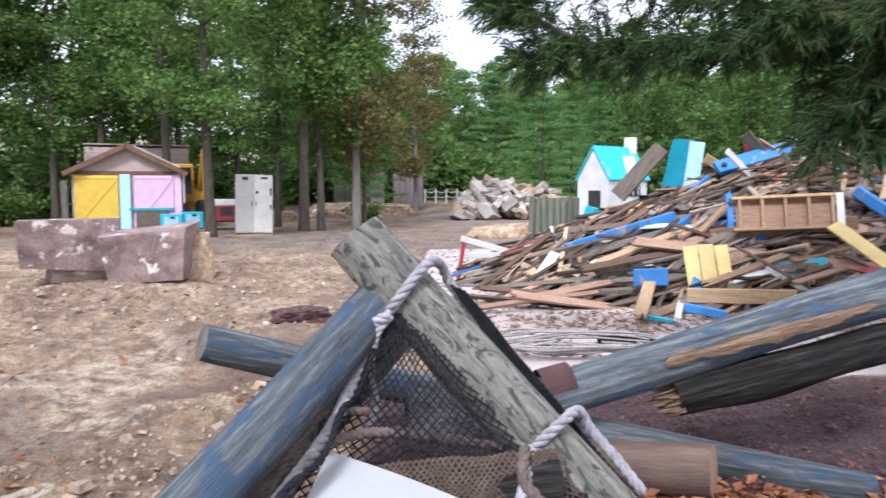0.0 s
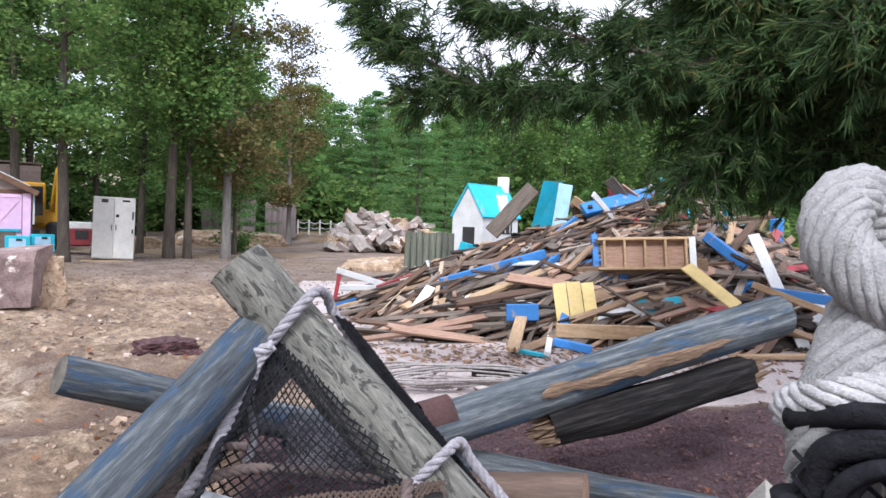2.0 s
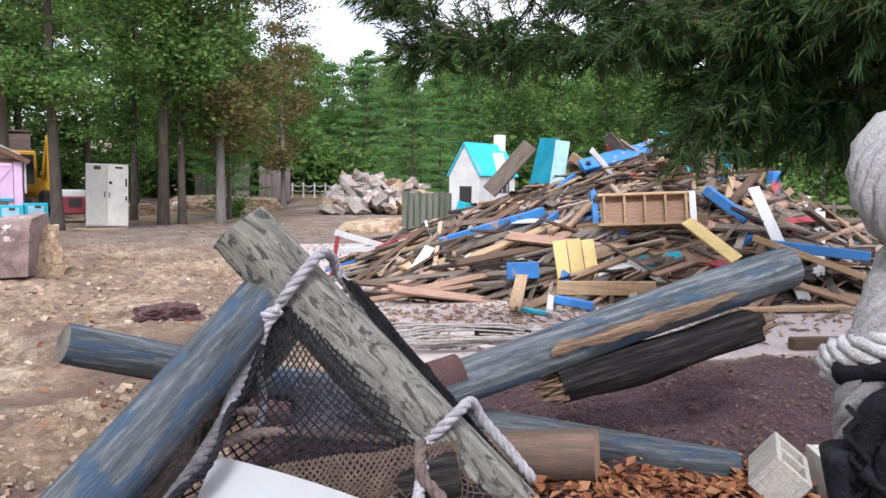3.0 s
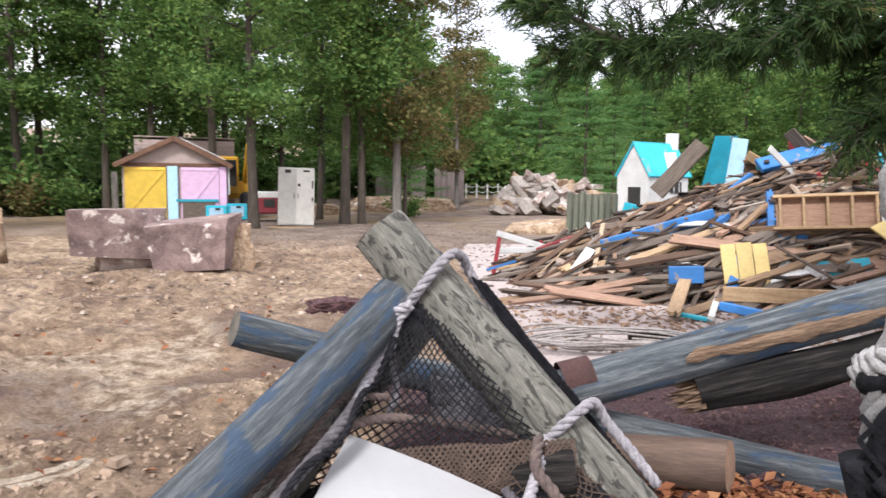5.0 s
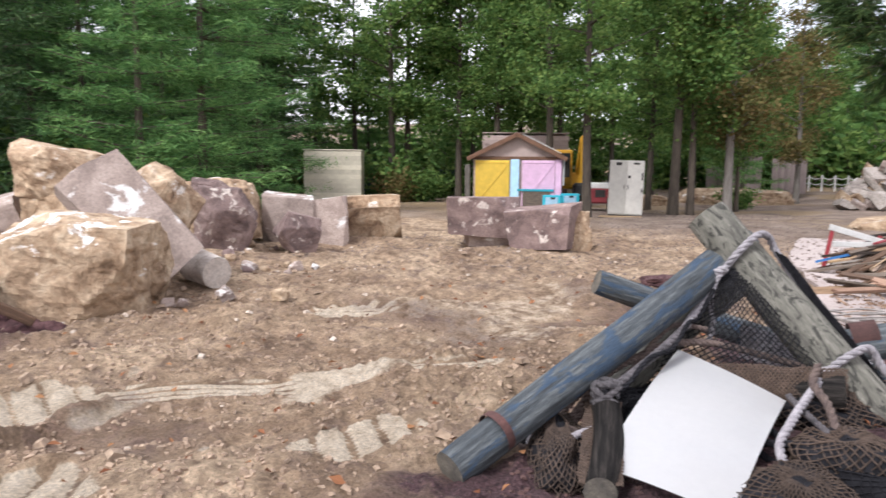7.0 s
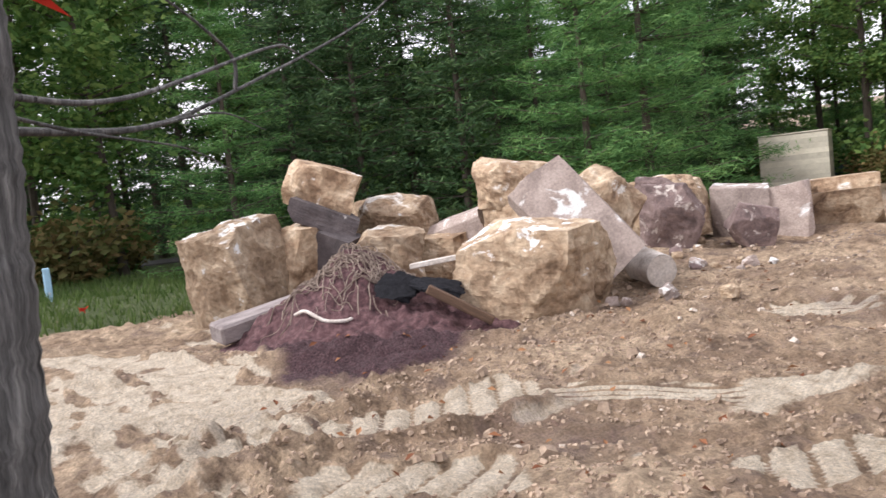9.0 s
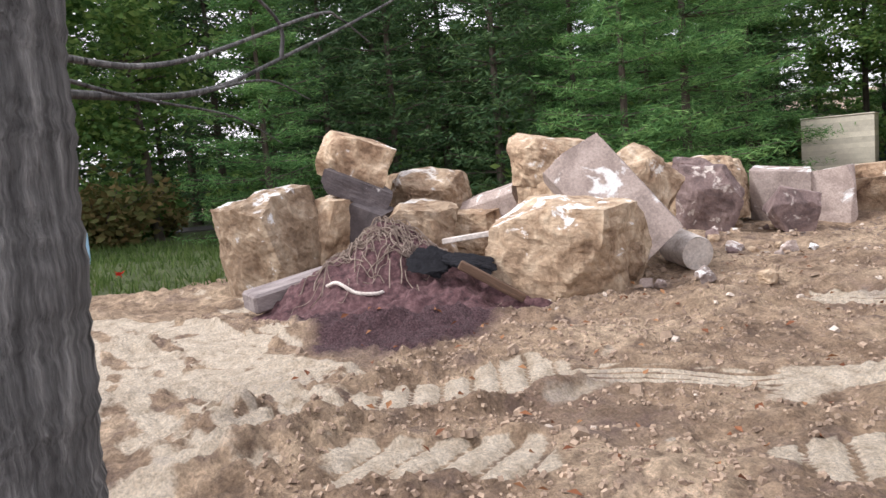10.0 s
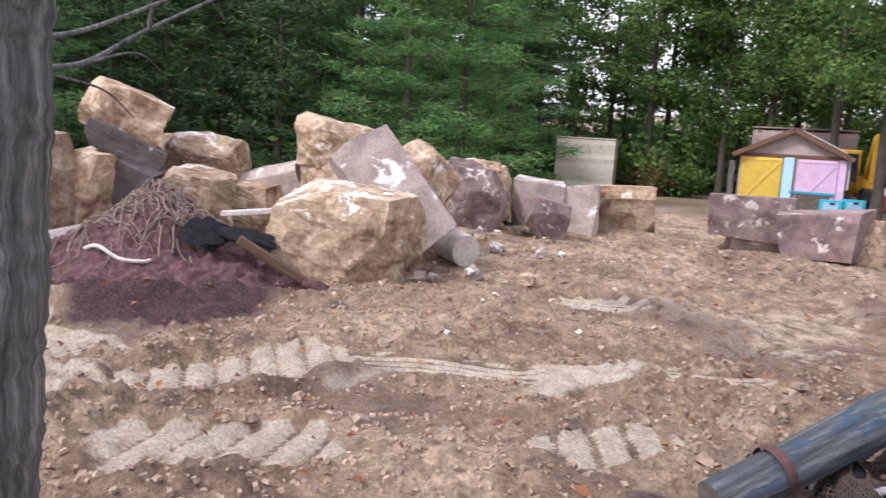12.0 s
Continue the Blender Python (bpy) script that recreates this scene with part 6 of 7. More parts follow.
def excavator():
    t = thing("excavator", pose(-8.45, 33.0, 0.0, 0, 0, 20), "yellow crawler excavator parked under the trees", "excavator")
    for s in (-0.75, 0.75):
        tr = part("crawler", box((s, 0, 0.36), (0.42, 2.6, 0.66), None, 0.22), M_DARK, t, "black crawler track")
        for k in range(12):
            part("cleat", box((s, -1.2 + k * 0.218, 0.705), (0.44, 0.07, 0.03), None, 0.004), M_DARK, tr)
    part("body", box((0, 0.5, 1.15), (1.6, 1.9, 0.75), None, 0.08), M_DIGGER, t)
    cab_ = part("cab", box((-0.32, -0.35, 1.75), (0.85, 1.1, 1.6), None, 0.06), M_DIGGER, t)
    part("windscreen", box((-0.32, -0.91, 1.85), (0.64, 0.02, 1.1), None, 0.01), M_GLASS, cab_)
    part("side_window", box((-0.755, -0.35, 1.95), (0.02, 0.8, 0.75), None, 0.01), M_GLASS, cab_)
    part("boom", box((0.42, -1.1, 2.25), (0.22, 2.2, 0.32), Euler((-0.75, 0, 0)).to_matrix(), 0.04), M_DIGGER, t)
    part("arm", box((0.42, -2.0, 2.2), (0.20, 0.26, 1.9), Euler((0.15, 0, 0)).to_matrix(), 0.04), M_DIGGER, t)
    bk = part("bucket", box((0.42, -1.85, 0.75), (0.75, 0.7, 0.65), None, 0.12), M_DARK, t, "dark bucket")
    for k in range(4):
        part("tooth", box((0.15 + k * 0.18, -2.25, 0.55), (0.06, 0.18, 0.06), None, 0.01), M_DARK, bk)
    part("cylinder", box((0.42, -0.9, 2.7), (0.09, 1.2, 0.09), Euler((-0.5, 0, 0)).to_matrix(), 0.02), M_DARK, t)
    return t


excavator()


def compressor():
    t = thing("red_machine", pose(-6.2, 29.0, 0.0, 0, 0, 10), "red and white skid-steer machine behind the cabinet", "machine")
    part("body", box((0, 0, 0.62), (0.95, 1.2, 0.6), None, 0.05), M_RED, t)
    part("hood", box((0, -0.1, 1.02), (0.9, 0.9, 0.25), None, 0.04), M_WHITE, t)
    part("grille", box((0.12, -0.61, 0.72), (0.4, 0.03, 0.3), None, 0.01), M_DARK, t)
    for x in (-0.5, 0.5):
        for y in (-0.42, 0.42):
            bm = bmesh.new()
            bmesh.ops.create_cone(bm, cap_ends=True, segments=20, radius1=0.3, radius2=0.3, depth=0.2, matrix=pose(x, y, 0.3, 0, 90, 0))
            wl = part("wheel", bm, M_DARK, t, "black tyre")
            bm = bmesh.new()
            bmesh.ops.create_cone(bm, cap_ends=True, segments=14, radius1=0.14, radius2=0.14, depth=0.23, matrix=pose(x, y, 0.3, 0, 90, 0))
            part("hub", bm, M_WHITE, wl)
    for x in (-0.42, 0.42):
        part("cage_post", box((x, 0.1, 1.3), (0.06, 0.06, 0.5), None, 0.008), M_DARK, t)
    return t


compressor()
rock("blue_tarp", (-7.0, 36.0, 0.45), (2.6, 1.2, 0.7), (0, 0, 10), M_BLUE, "bright blue tarpaulin over a low pile", 91, 0.1, 4, 0.2, category="tarpaulin", roundness=0.7)
rock("sand_mound", (-5.4, 35.0, 0.0), (3.0, 1.8, 1.0), (0, 0, 0), M_SAND_ROCK, "low pile of tan sand", 92, 0.1, 3, 0.1, category="sand pile", roundness=0.9)
rock("sand_mound", (-1.5, 40.0, 0.0), (5.5, 2.4, 1.5), (0, 0, 0), M_SAND_ROCK, "low pile of tan sand under the trees", 93, 0.1, 3, 0.1, category="sand pile", roundness=0.9)
rock("sand_mound", (5.4, 24.5, -0.1), (5.6, 2.2, 1.1), (0, 0, 0), M_SAND_ROCK, "mound of tan sand beside the rubble", 94, 0.1, 3, 0.1, category="sand pile", roundness=0.9)


def hut(name, m, size, material, label, category):
    w, d, h = size
    t = thing(name, m, label, category)
    for k in range(max(2, int(h / 0.22))):
        part("siding", box((0, 0, 0.11 + k * 0.22), (w, d, 0.218), None, 0.003), material, t)
    part("roof", box((0, 0, h + 0.02), (w + 0.06, d + 0.06, 0.05), None, 0.01), material, t)
    return t


hut("utility_hut", pose(-19.3, 30.0, 0.0, 0, 0, 26), (2.7, 2.2, 2.45), M_CREAM, "cream horizontal-sided hut under the pine", "hut")
hut("brick_building", pose(-11.4, 35.5, 0.0, 0, 0, 20), (4.2, 3.0, 3.4), M_GABLE, "pale plain building behind the shed", "building")


def sheet_fence():
    t = thing("green_fence", pose(-18.8, 37.4, 0.0, 0, 0, 24), "dark green sheeted fence before the woods", "fence", kind="")
    for k in range(5):
        part("sheet", box((-2.6 + 1.3 * k, 0, 0.8), (1.26, 0.04, 1.55), None, 0.005), M_GREEN_FENCE, t)
    for k in range(6):
        part("post", box((-3.25 + 1.3 * k, 0.03, 0.85), (0.07, 0.07, 1.7), None, 0.006), M_DARK, t)
    return t


sheet_fence()


def board_hut(m, w, h, label):
    t = thing("board_shed", m, label, "shed", "far sheds")
    n = int(w / 0.16)
    for k in range(n):
        part("board", box((-w / 2 + (k + 0.5) * w / n, 0, h / 2), (w / n * 0.93, 0.05, h * random.Random(k).uniform(0.94, 1.02)), None, 0.006), M_FARBOARD, t)
    part("back", box((0, 0.6, h * 0.48), (w, 1.0, h * 0.92), None, 0.01), M_FARBOARD, t)
    part("roof", box((0, 0.5, h * 1.02), (w * 0.7, 1.3, 0.12), None, 0.01), M_ROOF, t)
    return t


M_FARBOARD = mat("mauve_grey_boards", [(0.19, 0.15, 0.145), (0.31, 0.255, 0.245)], 3, 0.9, 0.4, 30, (4, 4, 0.5))
board_hut(pose(1.33, 48.0, 0.32, 0, 0, 0), 1.9, 2.1, "mauve-grey board shed in the distance")
board_hut(pose(-0.98, 47.5, 0.28, 0, 0, 10), 1.6, 2.3, "mauve-grey board shed under the trees")
board_hut(pose(-2.67, 49.0, 0.40, 0, 0, -5), 1.6, 1.6, "low mauve board shed beside a heap")


def rope_fence():
    t = thing("rope_fence", pose(3.63, 50.5, 0.45), "white post and rope fence in the distance", "fence")
    for k in range(6):
        part("post", box((-1.8 + 0.72 * k, 0, 0.5), (0.10, 0.10, 1.0), None, 0.01), M_WHITE, t)
    for z in (0.5, 0.85):
        pts = [(-1.8 + 0.36 * k, -0.06, z - (0.10 if k % 2 else 0.0)) for k in range(11)]
        linked("rope", tubes_mesh("rope", [(spline(pts, 4), 0.025)], 5), M_WHITE, t)
    return t


rope_fence()


def trailer():
    t = thing("site_trailer", pose(6.67, 58.5, 1.5, 0, 0, -10), "grey site trailer on the slope", "trailer")
    part("body", box((0, 0, 1.5), (2.6, 2.2, 1.8), None, 0.03), M_FARBOARD, t)
    part("window", box((-0.3, -1.11, 1.9), (0.8, 0.04, 0.7), None, 0.01), M_WHITE, t)
    part("door", box((0.7, -1.11, 1.45), (0.6, 0.04, 1.5), None, 0.01), M_DARK, t)
    part("skirt", box((0, 0, 0.35), (2.5, 2.1, 0.7), None, 0.02), M_WOOD[2], t)
    return t


trailer()
M_RUBBLE = mat("pale_rubble", [(0.20, 0.175, 0.155), (0.40, 0.355, 0.32)], 1.5, 0.9, 0.4, 12)


def rubble_top(x):
    """Height of the distant rubble along its length."""
    return float(np.interp(x, (3.2, 4.2, 5.2, 6.0, 7.2, 8.8, 9.8), (0.2, 1.1, 1.95, 1.45, 1.5, 1.25, 0.2)))


for k in range(150):
    rnd = random.Random(k + 700)
    x, y = rnd.uniform(3.3, 9.6), rnd.uniform(36.0, 39.5)
    s = rnd.uniform(0.3, 1.0) * (1.25 if x < 6.2 else 1.0)
    z = 0.1 + rubble_top(x) * (0.25 + 0.75 * soft(36.0, 38.2, y)) * rnd.uniform(0.55, 1.0)
    rock("rubble_slab", (x, y, z), (s, s * 0.8, s * rnd.uniform(0.2, 0.42)), (rnd.gauss(22, 22), rnd.gauss(0, 24), rnd.uniform(0, 360)), rnd.choice([M_RUBBLE, M_RUBBLE, M_RUBBLE, M_GREY_ROCK, M_SAND_ROCK] if x < 6.4 else [M_RUBBLE, M_SAND_ROCK, M_SAND_ROCK, M_GREY_ROCK]), "broken grey concrete slab in a distant rubble pile", k + 300, 0.05, 4, 0.15, "distant rubble", "slab", 0.05)
rock("rubble_core", (5.6, 38.6, 0.3), (4.6, 2.2, 2.4), (0, 0, 0), M_RUBBLE, "dusty packed core of the distant rubble pile", 95, 0.12, 4, 0.2, "distant rubble", "rubble", 0.8)
rock("rubble_core", (7.9, 38.4, 0.2), (3.8, 2.0, 1.9), (0, 0, 0), M_SAND_ROCK, "sandy core of the distant rubble pile", 96, 0.12, 4, 0.2, "distant rubble", "rubble", 0.8)
beam("blue_post", (15.5, 20.6, 0), (15.5, 20.6, 2.1), 0.32, 0.32, M_BLUE, "bright blue square post by the far fence", "post")


def rail_fence():
    t = thing("rail_fence", pose(19.5, 25.0, 0.0, 0, 0, -35), "weathered rail fence at the wood's edge", "fence")
    for k in range(7):
        part("post", box((-5 + 1.7 * k, 0, 0.55), (0.14, 0.14, 1.1), None, 0.01), M_POST, t)
    for z in (0.45, 0.9):
        part("rail", box((0, 0, z), (11, 0.06, 0.14), None, 0.01), M_WOOD[1], t)
    return t


rail_fence()
ob = part("utility_marker", box((0, 0, 0.4), (0.2, 0.15, 0.8), None, 0.02), M_SKYBLUE)
ob.matrix_world = pose(-19.3, 0.6, ground_z(-19.3, 0.6))
tagged(ob, "pale blue-grey utility marker in the grass", "marker")

# ---- trees ----


def leaf_quads(pts, size, rnd, long=1.0, droop=0.0, wide=0.55):
    """Small folded leaves at the given points: arrays of vertices and faces."""
    n = len(pts)
    s = rnd.uniform(size[0], size[1], n)[:, None]
    a = rnd.normal(size=(n, 3))
    a[:, 2] = a[:, 2] * 0.45 - droop
    a /= np.linalg.norm(a, axis=1)[:, None]
    b = np.cross(a, rnd.normal(size=(n, 3)))
    b /= np.linalg.norm(b, axis=1)[:, None] + 1e-9
    nrm = np.cross(a, b)
    p0, p2 = pts - a * s * long, pts + a * s * long
    p1, p3 = pts + b * s * wide + nrm * s * wide * 0.33, pts - b * s * wide + nrm * s * wide * 0.33
    v = np.stack([p0, p1, p2, p3], 1).reshape(-1, 3)
    base = np.arange(n) * 4
    f = np.concatenate([np.stack([base, base + 1, base + 2], 1), np.stack([base, base + 2, base + 3], 1)])
    return v, f


def quads_mesh(name, v, f):
    me = bpy.data.meshes.new(name)
    me.vertices.add(len(v))
    me.vertices.foreach_set("co", v.astype(np.float32).ravel())
    n = len(f)
    me.loops.add(n * 3)
    me.loops.foreach_set("vertex_index", f.astype(np.int32).ravel())
    me.polygons.add(n)
    me.polygons.foreach_set("loop_start", np.arange(n, dtype=np.int32) * 3)
    me.update(calc_edges=True)
    return me


def broadleaf(seed, height, base, spread, leaves, leaf_mat, name="oak_tree", label="tall oak with a thin green crown", size=(0.10, 0.19), bark=M_BARK):
    rnd = np.random.default_rng(seed)
    t = thing(name, pose(0, 0, 0), label, "tree", "trees of the wood")
    lean = rnd.normal(size=2) * 0.25
    tr = spline([(0, 0, -0.3), (lean[0] * 0.2, lean[1] * 0.3, height * 0.3), (lean[0] * 0.7, lean[1] * 0.4, height * 0.6), (lean[0], lean[1], height)], 8)
    rad = np.linspace(0.17, 0.03, len(tr)) * height / 13
    rad[:3] *= (1.35, 1.15, 1.05)
    paths, tips = [(tr, rad)], []
    nl = 26
    for k in range(nl):
        h = base + (height - base) * (k + rnd.random()) / nl
        o = np.array([np.interp(h, tr[:, 2], tr[:, 0]), np.interp(h, tr[:, 2], tr[:, 1]), h])
        f = (h - base) / (height - base)
        ln = spread * (0.55 + 0.75 * math.sin(math.pi * min(1, f * 0.85 + 0.12))) * rnd.uniform(0.55, 1.15)
        a = rnd.uniform(0, 6.28)
        d = np.array([math.cos(a), math.sin(a), rnd.uniform(-0.05, 0.5)])
        p = [o, o + d * ln * 0.5 + (0, 0, 0.1), o + d * ln + (0, 0, rnd.uniform(-0.2, 0.35))]
        c = spline(p, 5)
        paths.append((c, np.linspace(0.05, 0.012, len(c)) * height / 13))
        for q in c[2:]:
            tips.append(q)
            for _ in range(2):
                tips.append(q + rnd.normal(size=3) * (0.45, 0.45, 0.28))
    linked("trunk", tubes_mesh("trunk", paths, 7), bark, t, "", True)
    tips = np.array(tips)
    pick = tips[rnd.integers(0, len(tips), leaves)]
    pts = pick + rnd.normal(size=(leaves, 3)) * (0.34, 0.34, 0.20) * rnd.uniform(0.4, 1.3, (leaves, 1))
    v, f = leaf_quads(pts, size, rnd)
    linked("crown", quads_mesh("crown", v, f), leaf_mat, t)
    return t


def conifer(seed, height, base, spread, needles, leaf_mat, name="pine_tree", label="bushy white pine with soft green needles", size=(0.10, 0.20), tier=0.55, wide=0.16, clump=0.18):
    rnd = np.random.default_rng(seed)
    t = thing(name, pose(0, 0, 0), label, "tree", "conifers of the wood")
    tr = np.array([(0, 0, z) for z in np.linspace(-0.3, height, 10)])
    paths = [(tr, np.linspace(0.17, 0.02, 10) * height / 12)]
    pts = []
    z = base
    while z < height - 0.2:
        f = (z - base) / (height - base)
        for k in range(6):
            a = rnd.uniform(0, 6.28)
            ln = spread * (1 - f) ** 0.75 * rnd.uniform(0.6, 1.12) + 0.25
            up = rnd.uniform(-0.05, 0.25)
            c = spline([(0, 0, z), (math.cos(a) * ln * 0.5, math.sin(a) * ln * 0.5, z + up * ln * 0.3), (math.cos(a) * ln, math.sin(a) * ln, z + up * ln * 0.75)], 6)
            paths.append((c, np.linspace(0.035, 0.008, len(c))))
            for i, q in enumerate(c[2:]):
                g = (i + 2) / len(c)
                side = np.array((-math.sin(a), math.cos(a), 0))
                for _ in range(5):
                    pts.append(q + side * rnd.normal() * 0.20 * ln * (1.1 - g * 0.6) + (0, 0, rnd.normal() * 0.05 - 0.03))
        z += tier * rnd.uniform(0.7, 1.2)
    linked("trunk", tubes_mesh("trunk", paths, 6), M_BARK, t, "", True)
    pts = np.array(pts)
    pick = pts[rnd.integers(0, len(pts), needles)]
    pos = pick + rnd.normal(size=(needles, 3)) * (clump, clump, clump * 0.62)
    v, f = leaf_quads(pos, size, rnd, 1.25, -0.15, wide)
    linked("crown", quads_mesh("crown", v, f), leaf_mat, t)
    return t


def bush(seed, leaf_mat, label):
    rnd = np.random.default_rng(seed)
    t = thing("bush", pose(0, 0, 0), label, "bush", "undergrowth bushes")
    paths, tips = [], []
    for _ in range(14):
        d = np.array([rnd.normal() * 0.6, rnd.normal() * 0.6, rnd.uniform(0.5, 1.2)])
        c = spline([(0, 0, -0.1), d * 0.6, d * 1.2 + rnd.normal(size=3) * 0.15], 5)
        paths.append((c, np.linspace(0.02, 0.006, len(c))))
        tips += list(c[2:])
    linked("stem", tubes_mesh("stem", paths, 5), M_BARK, t)
    tips = np.array(tips)
    pts = tips[rnd.integers(0, len(tips), 1500)] + rnd.normal(size=(1500, 3)) * 0.2
    v, f = leaf_quads(pts, (0.06, 0.13), rnd)
    linked("foliage", quads_mesh("foliage", v, f), leaf_mat, t)
    return t


def planted(ob, x, y, turn, s, first):
    m = pose(x, y, ground_z(x, y) - 0.05, 0, 0, turn) @ Matrix.Scale(s, 4)
    if first:
        ob.matrix_world = m
        return ob
    c = copy_thing(ob, m)
    c.matrix_basis = m
    return c


def polar(az, r):
    return -math.sin(radians(az)) * r, math.cos(radians(az)) * r


OAKS = [broadleaf(1, 14, 3.8, 2.5, 6500, M_LEAF), broadleaf(2, 15, 4.4, 2.7, 6500, M_LEAF), broadleaf(3, 12.5, 2.8, 2.6, 6500, M_LEAF)]
NEAR_OAKS = [broadleaf(21, 14, 3.4, 2.6, 15000, M_LEAF, size=(0.06, 0.12)), broadleaf(22, 15, 4.2, 2.8, 15000, M_LEAF, size=(0.06, 0.12)), broadleaf(23, 13, 3.0, 2.5, 15000, M_LEAF, size=(0.06, 0.12))]
RUSTY = broadleaf(4, 14, 2.3, 1.9, 12000, M_LEAF_RUST, size=(0.06, 0.12), label="slender pale-trunked tree with thin rusty-green leaves", bark=M_BARK_PALE)
PINES = [conifer(5, 12, 0.5, 3.6, 36000, M_PINE, size=(0.06, 0.125), tier=0.72, wide=0.13, clump=0.125), conifer(6, 10, 0.2, 2.9, 24000, M_PINE, size=(0.06, 0.125), tier=0.66, wide=0.13, clump=0.115)]
DARKS = [conifer(7, 13, 0.4, 2.6, 16000, M_PINE_DARK, "spruce_tree", "dark spruce at the back of the wood", (0.07, 0.14), 0.55, 0.24), conifer(8, 12, 0.6, 3.0, 15000, M_PINE_DARK, "spruce_tree", "dark spruce at the back of the wood", (0.07, 0.14), 0.55, 0.24)]
BUSHES = [bush(9, M_LEAF, "green leafy bush at the wood's edge"), bush(10, M_LEAF_RUST, "thin russet bush at the wood's edge")]
used = set()


def plant(ob, x, y, s=1.0, seed=0):
    first = ob.name not in used
    used.add(ob.name)
    return planted(ob, x, y, (seed * 77) % 360, s, first)


# trunks that stand clear in front of the wood
for k, (x, y, s) in enumerate(((-5.58, 24.3, 0.95), (-3.10, 27.6, 1.0), (-2.53, 28.2, 0.9), (-4.57, 31.5, 0.8), (-9.2, 32.5, 1.05), (-14.6, 34.5, 1.1), (-18.0, 33.6, 1.15), (-12.3, 34.0, 1.0), (-1.03, 31.5, 0.6), (-10.52, 36.0, 0.95))):
    plant(NEAR_OAKS[k % 3], x, y, s, k + 1)
plant(RUSTY, -1.25, 28.5, 1.0, 3)
plant(RUSTY, 1.57, 42.0, 0.85, 5)
# the wood in depth, by bearing from the walk's start
rw = random.Random(42)
for az, r, kind, s in (
    (31, 44, 0, 1.1), (27, 41, 1, 1.1), (22, 43, 2, 1.1), (18, 45, 0, 1.1), (15, 42, 1, 1.1), (11, 44, 2, 1.05), (8, 47, 0, 1.05), (5, 44, 1, 1.0), (2, 50, 2, 0.9),
    (34, 52, 1, 0.85), (29, 55, 0, 0.8), (24, 54, 2, 0.85), (19, 56, 1, 0.8), (14, 55, 0, 0.8), (9, 57, 2, 0.8), (4, 60, 1, 0.75), (-2, 66, 0, 0.8), (-6, 72, 2, 0.85), (-10, 70, 1, 0.75), (-14, 66, 0, 0.72), (-17, 62, 2, 0.8), (0, 56, 2, 0.75), (-3.5, 60, 1, 0.72), (-7.5, 64, 0, 0.75), (-12, 62, 2, 0.75), (2.5, 66, 0, 0.8), (0.5, 74, 1, 0.85), (-9, 80, 2, 0.9), (-5, 78, 0, 0.85), (-15, 76, 1, 0.9),
    (-19, 52, 1, 0.82), (-23, 47, 0, 0.80), (-26, 50, 2, 0.85), (-29, 44, 1, 0.85), (-33, 46, 0, 0.9), (-37, 42, 2, 0.9), (-41, 45, 1, 1.0), (-45, 40, 0, 1.0), (-50, 42, 2, 1.0), (-55, 38, 1, 1.0), (-21, 60, 2, 0.95), (-27, 61, 1, 1.0), (-34, 58, 0, 1.0), (-42, 56, 2, 1.1), (-48, 54, 1, 1.1),
    (39, 40, 0, 1.15), (44, 44, 1, 1.2), (83, 26, 2, 0.95), (88, 31, 0, 1.0), (93, 25, 1, 0.95), (98, 30, 2, 1.0), (103, 26, 0, 1.0), (80, 36, 1, 1.1), (74, 33, 0, 1.0), (90, 40, 2, 1.2), (108, 32, 1, 1.1), (96, 42, 0, 1.2), (84, 44, 1, 1.2), (69, 38, 2, 1.1), (62, 42, 0, 1.2), (56, 44, 1, 1.2)):
    x, y = polar(az, r)
    plant(OAKS[kind], x, y, s, int(az * 3 + r))
for az, r, kind, s in ((38.5, 35, 0, 1.15), (43, 24.5, 0, 1.12), (47.5, 23, 1, 1.1), (45.5, 31, 1, 1.05), (51, 27, 0, 1.0), (-11.8, 46, 0, 0.82), (-13.8, 40, 1, 0.6), (-8.5, 58, 0, 0.9), (-16, 54, 0, 0.85), (-6, 66, 1, 1.0), (1.5, 42, 1, 0.85), (75, 22, 1, 0.9), (-31, 52, 0, 0.9), (30, 47, 0, 0.9)):
    x, y = polar(az, r)
    plant(PINES[kind], x, y, s, int(az * 5 + r))
for az, r, kind, s in ((38, 37, 0, 1.1), (36.5, 46, 1, 1.2), (47, 40, 0, 1.2), (66, 33, 0, 1.1), (72, 36, 1, 1.2), (78, 32, 0, 1.1), (82, 40, 1, 1.2), (88, 37, 0, 1.2), (94, 36, 1, 1.1), (57, 25, 0, 1.0), (61, 27, 1, 1.05), (54, 30, 1, 1.0), (65, 26, 0, 0.95), (70, 27, 1, 0.95), (52, 35, 0, 1.1), (40, 36, 0, 1.0), (-20, 70, 0, 0.9), (8, 64, 0, 0.65), (16, 66, 1, 0.7), (25, 66, 0, 0.7), (34, 64, 1, 0.75), (44, 60, 0, 1.2), (54, 56, 1, 1.2), (64, 54, 0, 1.2), (74, 52, 1, 1.2), (84, 54, 0, 1.2), (94, 54, 1, 1.2), (104, 50, 0, 1.2), (-28, 70, 1, 0.95), (-36, 68, 0, 1.1), (-46, 64, 1, 1.1), (-54, 56, 0, 1.1), (112, 44, 1, 1.2)):
    x, y = polar(az, r)
    plant(DARKS[kind], x, y, s, int(az * 7 + r))
